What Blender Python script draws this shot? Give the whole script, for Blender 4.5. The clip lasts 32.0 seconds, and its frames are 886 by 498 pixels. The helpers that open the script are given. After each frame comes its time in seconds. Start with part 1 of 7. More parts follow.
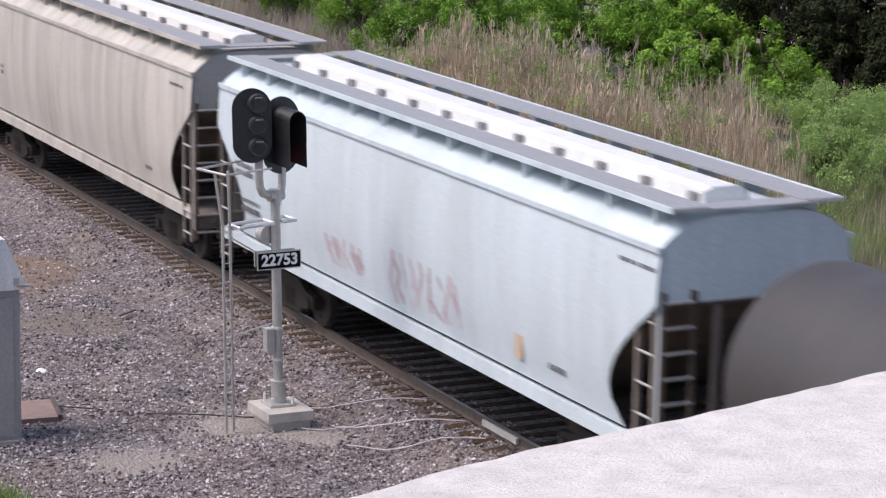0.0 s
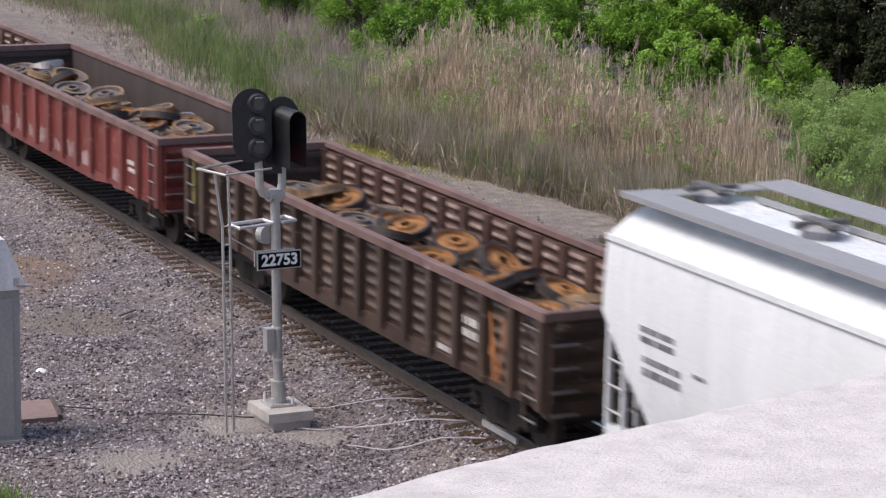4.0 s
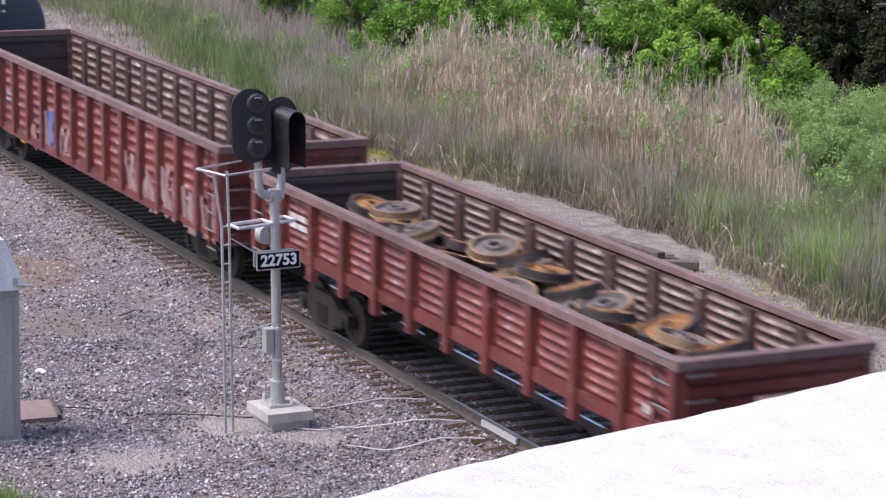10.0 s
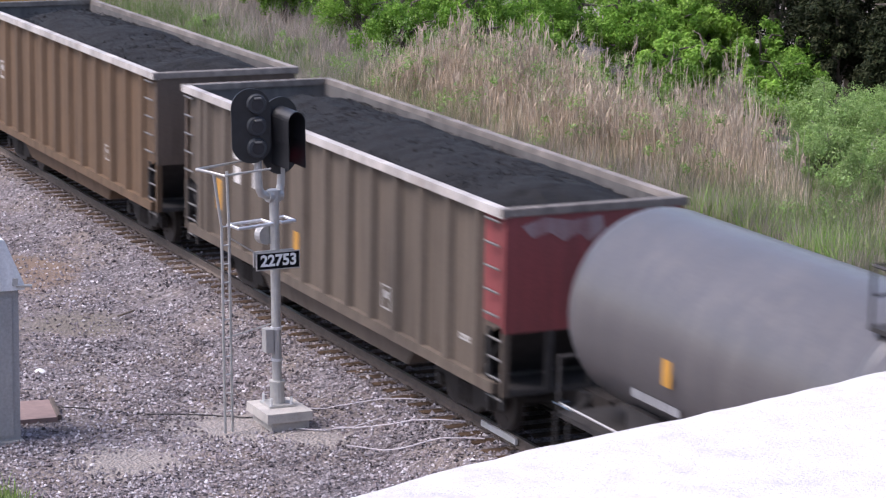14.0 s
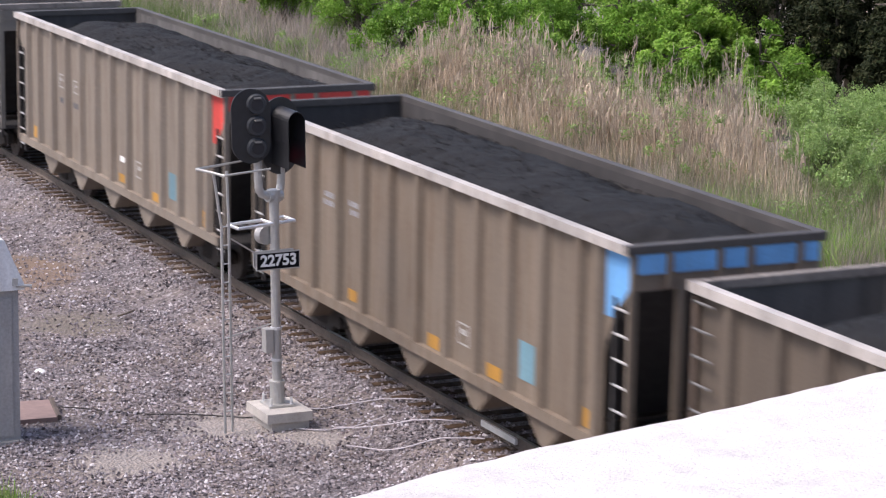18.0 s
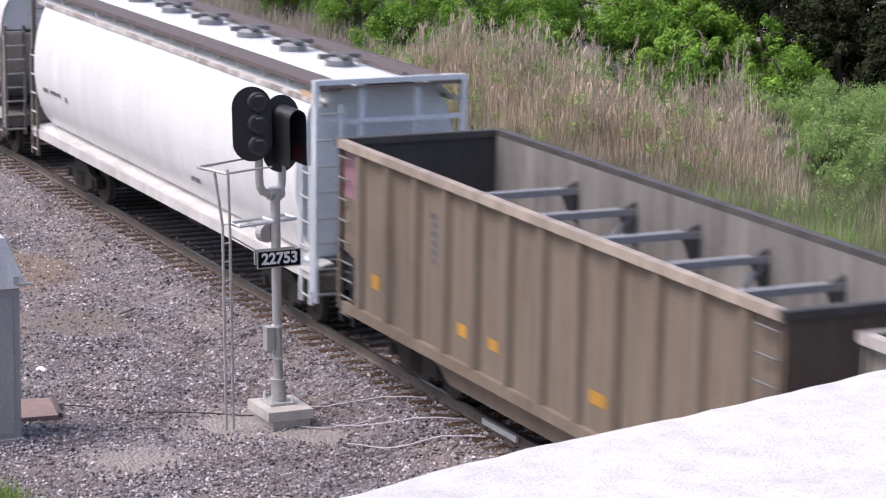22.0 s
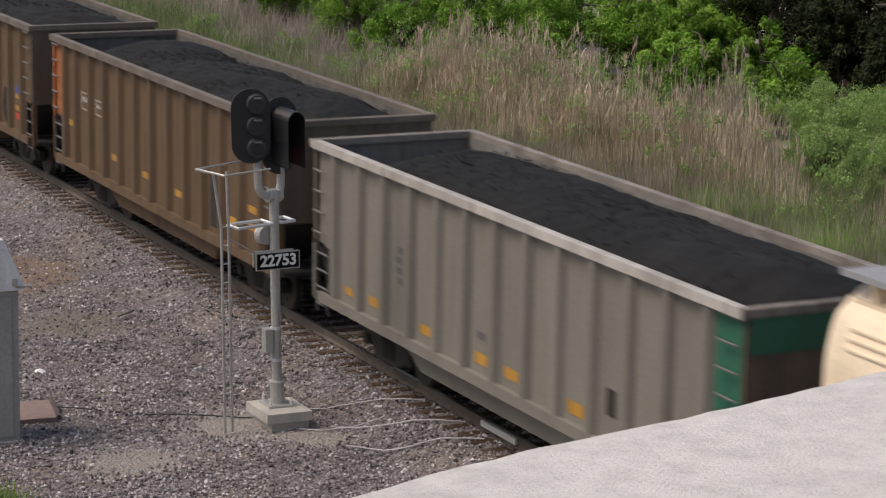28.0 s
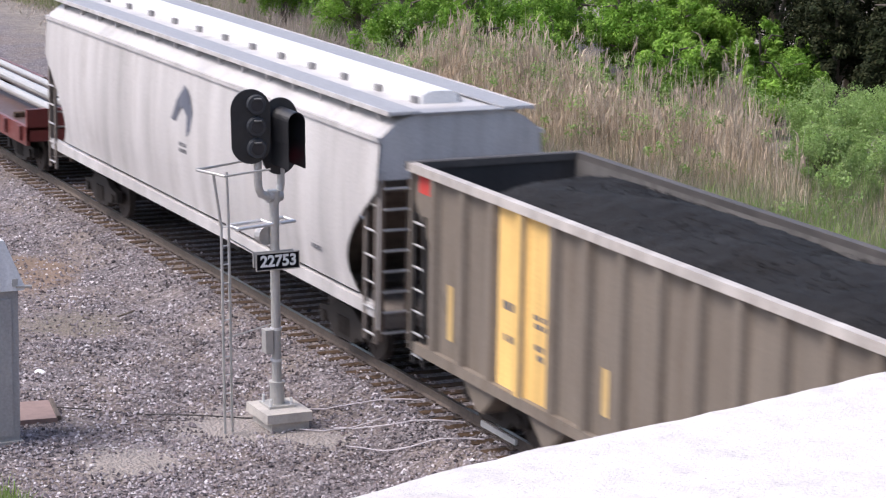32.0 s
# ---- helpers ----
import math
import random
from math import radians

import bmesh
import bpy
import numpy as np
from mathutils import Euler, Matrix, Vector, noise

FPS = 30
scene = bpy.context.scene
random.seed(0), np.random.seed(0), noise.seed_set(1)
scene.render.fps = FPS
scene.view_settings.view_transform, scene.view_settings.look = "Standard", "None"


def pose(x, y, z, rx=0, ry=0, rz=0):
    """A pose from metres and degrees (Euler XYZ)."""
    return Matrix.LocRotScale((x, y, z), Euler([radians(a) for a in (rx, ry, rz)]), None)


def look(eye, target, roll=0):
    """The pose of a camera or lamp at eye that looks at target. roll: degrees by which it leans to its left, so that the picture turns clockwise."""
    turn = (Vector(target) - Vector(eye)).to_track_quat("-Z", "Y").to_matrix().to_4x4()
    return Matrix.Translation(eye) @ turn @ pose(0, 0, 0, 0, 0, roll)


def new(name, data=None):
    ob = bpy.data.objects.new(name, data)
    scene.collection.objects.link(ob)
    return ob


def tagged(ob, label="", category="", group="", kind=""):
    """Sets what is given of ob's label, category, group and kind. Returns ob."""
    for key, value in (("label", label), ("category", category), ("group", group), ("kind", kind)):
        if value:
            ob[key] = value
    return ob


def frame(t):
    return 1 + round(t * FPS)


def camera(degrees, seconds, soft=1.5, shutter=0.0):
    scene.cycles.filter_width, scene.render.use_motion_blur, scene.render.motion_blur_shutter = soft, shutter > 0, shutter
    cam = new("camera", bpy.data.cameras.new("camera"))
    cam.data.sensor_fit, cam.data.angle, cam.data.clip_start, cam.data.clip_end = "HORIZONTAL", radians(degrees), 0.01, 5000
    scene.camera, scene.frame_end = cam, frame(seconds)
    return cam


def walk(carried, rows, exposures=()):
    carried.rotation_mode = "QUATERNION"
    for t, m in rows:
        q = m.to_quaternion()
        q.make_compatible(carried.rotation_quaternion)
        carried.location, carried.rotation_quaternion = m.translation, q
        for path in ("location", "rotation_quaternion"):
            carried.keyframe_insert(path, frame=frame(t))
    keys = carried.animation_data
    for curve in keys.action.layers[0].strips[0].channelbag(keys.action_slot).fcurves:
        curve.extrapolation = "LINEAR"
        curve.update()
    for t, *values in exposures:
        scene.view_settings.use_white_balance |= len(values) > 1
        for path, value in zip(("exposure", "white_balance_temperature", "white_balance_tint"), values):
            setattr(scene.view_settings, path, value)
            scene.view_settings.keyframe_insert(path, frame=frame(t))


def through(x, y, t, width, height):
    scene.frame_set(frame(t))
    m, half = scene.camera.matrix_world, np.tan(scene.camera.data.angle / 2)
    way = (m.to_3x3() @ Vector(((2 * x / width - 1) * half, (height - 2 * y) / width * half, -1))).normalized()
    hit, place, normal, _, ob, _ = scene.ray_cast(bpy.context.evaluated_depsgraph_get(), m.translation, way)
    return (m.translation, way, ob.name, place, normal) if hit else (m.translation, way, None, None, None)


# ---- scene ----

# camera on an overpass, and its slight sway
EYE = Vector((-18.726, -4.891, 11.060))
AIM = Vector((0.41930, 0.88551, -0.20014))
RIGHT = Vector((0.90519, -0.42495, 0.0))
SPEED = 13.086      # train, metres a second
SECONDS = 32.0
cam = camera(19.65, SECONDS, soft=1.25, shutter=0.5)


def aim(yaw, pitch):
    """A pose turned by small angles (thousandths of a radian) to the right and upwards."""
    side = RIGHT.normalized()
    up = side.cross(AIM)
    return look(EYE, EYE + 50 * (AIM + side * (yaw / 1000) + up * (pitch / 1000)), 0.935)


SWAY = [(0, -.4, -.1), (3, -.4, -.1), (6, -.3, -.1), (8.5, -.2, 0), (12, 0, -.1), (14, 0, .05), (20.4, .05, .05), (21, -.45, -.4),
        (21.5, -.5, -.7), (22.2, -.25, -.75), (22.7, 0, -.75), (23.2, -.5, -.7), (23.6, -.6, -.4), (24, .3, .05),
        (24.6, .25, .15), (27.5, .1, .1), (31, .3, .1), (32, .1, .25)]
walk(cam, [(t, aim(a, b)) for t, a, b in SWAY],
     [(0, 0.32, 6440, 16), (0.8, -0.05, 6440, 16), (2, -0.14, 6490, 16), (3, -0.15, 6490, 17), (3.5, 0.04, 6490, 16), (5.5, 0.57, 6540, 14), (8, 0.69, 6190, 17), (12.5, 0.69, 5970, 19), (14.5, 0.69, 6090, 18), (17, 0.69, 6390, 17),
      (21, 0.69, 6290, 16), (22.6, 0.38, 6240, 17), (24, -0.26, 6340, 17), (25.3, -0.26, 6390, 17), (26.5, -0.26, 6690, 16), (28, -0.12, 7040, 10), (29, 0.38, 6740, 11),
      (30, 0.64, 6440, 13), (32, 0.67, 6290, 15)])

# soft late-day light from the near side of the track
SUN_ELEVATION, SUN_AZIMUTH = 58.0, 280.0     # degrees; azimuth clockwise from +y
world = bpy.data.worlds.new("sky_light")
scene.world = world
world.use_nodes = True
wn = world.node_tree.nodes
sky = wn.new("ShaderNodeTexSky")
sky.sky_type = "NISHITA"
sky.sun_disc = False
sky.sun_elevation, sky.sun_rotation = radians(SUN_ELEVATION), radians(SUN_AZIMUTH)
sky.air_density, sky.dust_density, sky.ozone_density = 1.0, 3.0, 0.6
wn["Background"].inputs["Strength"].default_value = 0.15
world.node_tree.links.new(sky.outputs[0], wn["Background"].inputs[0])
sun = new("sun", bpy.data.lights.new("sun", "SUN"))
sun.data.energy, sun.data.angle, sun.data.color = 2.5, radians(28), (1.0, 0.94, 0.88)
a, e = radians(SUN_AZIMUTH), radians(SUN_ELEVATION)
sun.matrix_world = look((0, 0, 60), Vector((0, 0, 60)) - Vector((math.sin(a) * math.cos(e), math.cos(a) * math.cos(e), math.sin(e))))

# ---- materials ----
def shader(name):
    m = bpy.data.materials.new(name)
    m.use_nodes = True
    return m, m.node_tree.nodes, m.node_tree.links, m.node_tree.nodes["Principled BSDF"]


def coords(n, l, scale=(1, 1, 1), jitter=False, kind="Object"):
    tc, mp = n.new("ShaderNodeTexCoord"), n.new("ShaderNodeMapping")
    mp.inputs["Scale"].default_value = scale
    l.new(tc.outputs[kind], mp.inputs["Vector"])
    if jitter:
        oi, mul = n.new("ShaderNodeObjectInfo"), n.new("ShaderNodeMath")
        mul.operation, mul.inputs[1].default_value = "MULTIPLY", 57.0
        l.new(oi.outputs["Random"], mul.inputs[0])
        l.new(mul.outputs[0], mp.inputs["Location"])
    return mp.outputs["Vector"]


def noise_tex(n, l, vec, scale, detail=5, rough=0.6):
    t = n.new("ShaderNodeTexNoise")
    t.inputs["Scale"].default_value, t.inputs["Detail"].default_value, t.inputs["Roughness"].default_value = scale, detail, rough
    l.new(vec, t.inputs["Vector"])
    return t.outputs["Fac"]


def ramp(n, l, fac, stops):
    r = n.new("ShaderNodeValToRGB")
    while len(r.color_ramp.elements) < len(stops):
        r.color_ramp.elements.new(0.5)
    for e, (p, c) in zip(r.color_ramp.elements, stops):
        e.position, e.color = p, (*c, 1) if isinstance(c, tuple) else (c, c, c, 1)
    l.new(fac, r.inputs["Fac"])
    return r.outputs["Color"]


def mix(n, l, fac, a, b, mode="MIX"):
    x = n.new("ShaderNodeMix")
    x.data_type, x.blend_type = "RGBA", mode
    for sock, val in ((x.inputs[0], fac), (x.inputs[6], a), (x.inputs[7], b)):
        if isinstance(val, (int, float)):
            sock.default_value = val
        elif isinstance(val, tuple):
            sock.default_value = (*val, 1)
        else:
            l.new(val, sock)
    return x.outputs[2]


def bump(n, l, p, height, strength, distance):
    b = n.new("ShaderNodeBump")
    b.inputs["Strength"].default_value, b.inputs["Distance"].default_value = strength, distance
    l.new(height, b.inputs["Height"])
    l.new(b.outputs[0], p.inputs["Normal"])


def paint(name, col, dirt=(0.09, 0.07, 0.055), amount=0.45, rough=0.5, metal=0.0, streak=(1.6, 1.6, 0.16), cover=(0.42, 0.72), blotch=0.3, wear=None):
    """Weathered paint: run-down streaks, blotches and fine grain."""
    m, n, l, p = shader(name)
    v1 = coords(n, l, streak, True)
    s = ramp(n, l, noise_tex(n, l, v1, 3.0, 8, 0.65), [(cover[0], 0.0), (cover[1], 1.0)])
    v2 = coords(n, l, (1, 1, 1), True)
    blot = ramp(n, l, noise_tex(n, l, v2, 0.8, 4), [(0.35, 0.25), (0.7, 1.0)])
    f = mix(n, l, 1.0, s, blot, "MULTIPLY")
    tone = ramp(n, l, noise_tex(n, l, coords(n, l, (0.4, 1.25, 0.13), True), 1.0, 5, 0.6), [(0.3, 1 - blotch), (0.7, 1 + blotch)])
    f2 = mix(n, l, 1.0, f, (amount, amount, amount), "MULTIPLY")
    grain = ramp(n, l, noise_tex(n, l, v2, 22, 3), [(0.3, 0.86), (0.7, 1.08)])
    c = mix(n, l, f2, col, dirt)
    if wear:
        # rubbed and chalky patches, long across the sheet
        w = ramp(n, l, noise_tex(n, l, coords(n, l, (1.0, 1.5, 2.6), True), 2.2, 9, 0.72), [(wear[1], 0.0), (wear[1] + 0.13, wear[2])])
        c = mix(n, l, w, c, wear[0])
    l.new(mix(n, l, 1.0, mix(n, l, 1.0, c, grain, "MULTIPLY"), tone, "MULTIPLY"), p.inputs["Base Color"])
    r = ramp(n, l, f2, [(0.0, rough), (1.0, min(1.0, rough + 0.35))])
    l.new(r, p.inputs["Roughness"])
    p.inputs["Metallic"].default_value = metal
    # fine roughness over the slow buckling of thin sheet
    sheet_wave = mix(n, l, 0.75, noise_tex(n, l, v2, 9, 5), noise_tex(n, l, coords(n, l, (1.0, 0.7, 1.6), True), 1.1, 2), "MIX")
    bump(n, l, p, sheet_wave, 0.2, 0.03)
    return m


def plain(name, col, rough=0.6, metal=0.0, vary=0.25, scale=6.0, emit=None, relief=0.1, shine=0.5):
    m, n, l, p = shader(name)
    v = coords(n, l, (1, 1, 1), True)
    g = ramp(n, l, noise_tex(n, l, v, scale, 6), [(0.25, 1 - vary), (0.75, 1 + vary)])
    l.new(mix(n, l, 1.0, col, g, "MULTIPLY"), p.inputs["Base Color"])
    p.inputs["Roughness"].default_value, p.inputs["Metallic"].default_value = rough, metal
    p.inputs["Specular IOR Level"].default_value = shine
    bump(n, l, p, noise_tex(n, l, v, scale * 4, 4), relief, 0.01)
    if emit:
        p.inputs["Emission Color"].default_value, p.inputs["Emission Strength"].default_value = (*emit[0], 1), emit[1]
    return m


def island(name, colours, rough=0.7, through=0.0):
    """Leaves, blades or stones, each joined piece in a colour of its own."""
    m, n, l, p = shader(name)
    g = n.new("ShaderNodeNewGeometry")
    c = ramp(n, l, g.outputs["Random Per Island"], [(i / max(1, len(colours) - 1), k) for i, k in enumerate(colours)])
    v = coords(n, l)
    big = ramp(n, l, noise_tex(n, l, v, 0.8, 5), [(0.3, 0.6), (0.7, 1.4)])
    l.new(mix(n, l, 1.0, c, big, "MULTIPLY"), p.inputs["Base Color"])
    p.inputs["Roughness"].default_value, p.inputs["Specular IOR Level"].default_value = rough, 0.22
    if through:
        p.inputs["Transmission Weight"].default_value = 0.0
        p.inputs["Subsurface Weight"].default_value = 0.0
        tr = n.new("ShaderNodeBsdfTranslucent")
        l.new(mix(n, l, 1.0, c, big, "MULTIPLY"), tr.inputs["Color"])
        ms = n.new("ShaderNodeMixShader")
        ms.inputs[0].default_value = through
        l.new(p.outputs[0], ms.inputs[1])
        l.new(tr.outputs[0], ms.inputs[2])
        l.new(ms.outputs[0], n["Material Output"].inputs["Surface"])
    return m


def ground_material():
    """Crushed stone near the track, grading into dry earth and thin grass away from it."""
    m, n, l, p = shader("track_gravel_and_earth")
    v = coords(n, l, kind="Object")
    vo = n.new("ShaderNodeTexVoronoi")
    vo.inputs["Scale"].default_value = 17.0
    l.new(v, vo.inputs["Vector"])
    stone = ramp(n, l, vo.outputs["Color"], [(0.0, (0.044, 0.038, 0.040)), (0.4, (0.124, 0.108, 0.113)), (0.75, (0.205, 0.180, 0.188)), (1.0, (0.40, 0.362, 0.373))])
    fine = ramp(n, l, noise_tex(n, l, v, 40, 4), [(0.3, 0.7), (0.7, 1.2)])
    blot = ramp(n, l, noise_tex(n, l, v, 0.55, 6), [(0.42, 0.0), (0.62, 1.0)])
    gravel = mix(n, l, 1.0, stone, fine, "MULTIPLY")
    dusty = mix(n, l, mix(n, l, 1.0, blot, (0.42, 0.42, 0.42), "MULTIPLY"), gravel, (0.20, 0.155, 0.115))
    earth = ramp(n, l, noise_tex(n, l, v, 3.0, 8), [(0.3, (0.125, 0.107, 0.088)), (0.5, (0.215, 0.187, 0.158)), (0.7, (0.30, 0.266, 0.228))])
    sep, far = n.new("ShaderNodeSeparateXYZ"), n.new("ShaderNodeMapRange")
    l.new(v, sep.inputs[0])
    wob = n.new("ShaderNodeMath")
    wob.operation = "MULTIPLY_ADD"
    wob.inputs[1].default_value = 5.0
    l.new(noise_tex(n, l, v, 0.4, 5), wob.inputs[0])
    l.new(sep.outputs["X"], wob.inputs[2])
    far.inputs["From Min"].default_value, far.inputs["From Max"].default_value = 9.4, 12.6
    l.new(wob.outputs[0], far.inputs["Value"])
    # pale sand spilled round the signal's footing
    sand = dusty
    for cx, cy, size, tint in ((-4.1, 33.9, 1.45, (0.30, 0.268, 0.245)), (-6.4, 32.6, 1.3, (0.30, 0.268, 0.245)), (-3.2, 32.6, 1.0, (0.30, 0.268, 0.245)),
                               (-4.9, 47.0, 2.3, (0.19, 0.128, 0.085)), (-6.6, 42.6, 1.7, (0.165, 0.138, 0.115)), (-4.4, 42.0, 1.2, (0.16, 0.138, 0.112))):
        dist = n.new("ShaderNodeVectorMath")
        dist.operation = "DISTANCE"
        dist.inputs[1].default_value = (cx, cy, -0.45)
        l.new(v, dist.inputs[0])
        ragged = n.new("ShaderNodeMath")
        ragged.operation, ragged.inputs[1].default_value = "MULTIPLY_ADD", 1.6
        l.new(noise_tex(n, l, v, 2.0, 7, 0.7), ragged.inputs[0])
        l.new(dist.outputs["Value"], ragged.inputs[2])
        reach = n.new("ShaderNodeMapRange")
        reach.inputs["From Min"].default_value, reach.inputs["From Max"].default_value = size + 0.75, size + 0.25
        reach.inputs["To Max"].default_value = 0.75
        l.new(ragged.outputs[0], reach.inputs["Value"])
        sand = mix(n, l, reach.outputs[0], sand, mix(n, l, 1.0, tint, fine, "MULTIPLY"))
    l.new(mix(n, l, far.outputs[0], sand, earth), p.inputs["Base Color"])
    p.inputs["Roughness"].default_value = 0.9
    bump(n, l, p, vo.outputs["Distance"], 0.9, 0.05)
    return m


def concrete(name, col, rough=0.85, scale=5.0):
    m, n, l, p = shader(name)
    v = coords(n, l)
    a = ramp(n, l, noise_tex(n, l, v, scale, 8, 0.7), [(0.3, 0.78), (0.55, 1.0), (0.75, 1.1)])
    pit = ramp(n, l, noise_tex(n, l, v, scale * 9, 3), [(0.28, 0.72), (0.42, 1.0)])
    l.new(mix(n, l, 1.0, mix(n, l, 1.0, col, a, "MULTIPLY"), pit, "MULTIPLY"), p.inputs["Base Color"])
    p.inputs["Roughness"].default_value = rough
    bump(n, l, p, noise_tex(n, l, v, scale * 10, 6), 0.35, 0.01)
    return m


def coal_material():
    """Crushed coal, in places greyed by its own dust."""
    m, n, l, p = shader("coal_lumps")
    v = coords(n, l, (1, 1, 1), True)
    dust = ramp(n, l, noise_tex(n, l, v, 1.1, 7, 0.65), [(0.36, (0.0062, 0.0055, 0.0052)), (0.58, (0.0105, 0.0096, 0.0092)), (0.78, (0.026, 0.024, 0.0235))])
    fine = ramp(n, l, noise_tex(n, l, v, 14.0, 6, 0.75), [(0.3, 0.35), (0.7, 1.7)])
    l.new(mix(n, l, 1.0, dust, fine, "MULTIPLY"), p.inputs["Base Color"])
    p.inputs["Roughness"].default_value, p.inputs["Specular IOR Level"].default_value = 0.75, 0.25
    bump(n, l, p, noise_tex(n, l, v, 26.0, 6, 0.7), 0.8, 0.03)
    return m


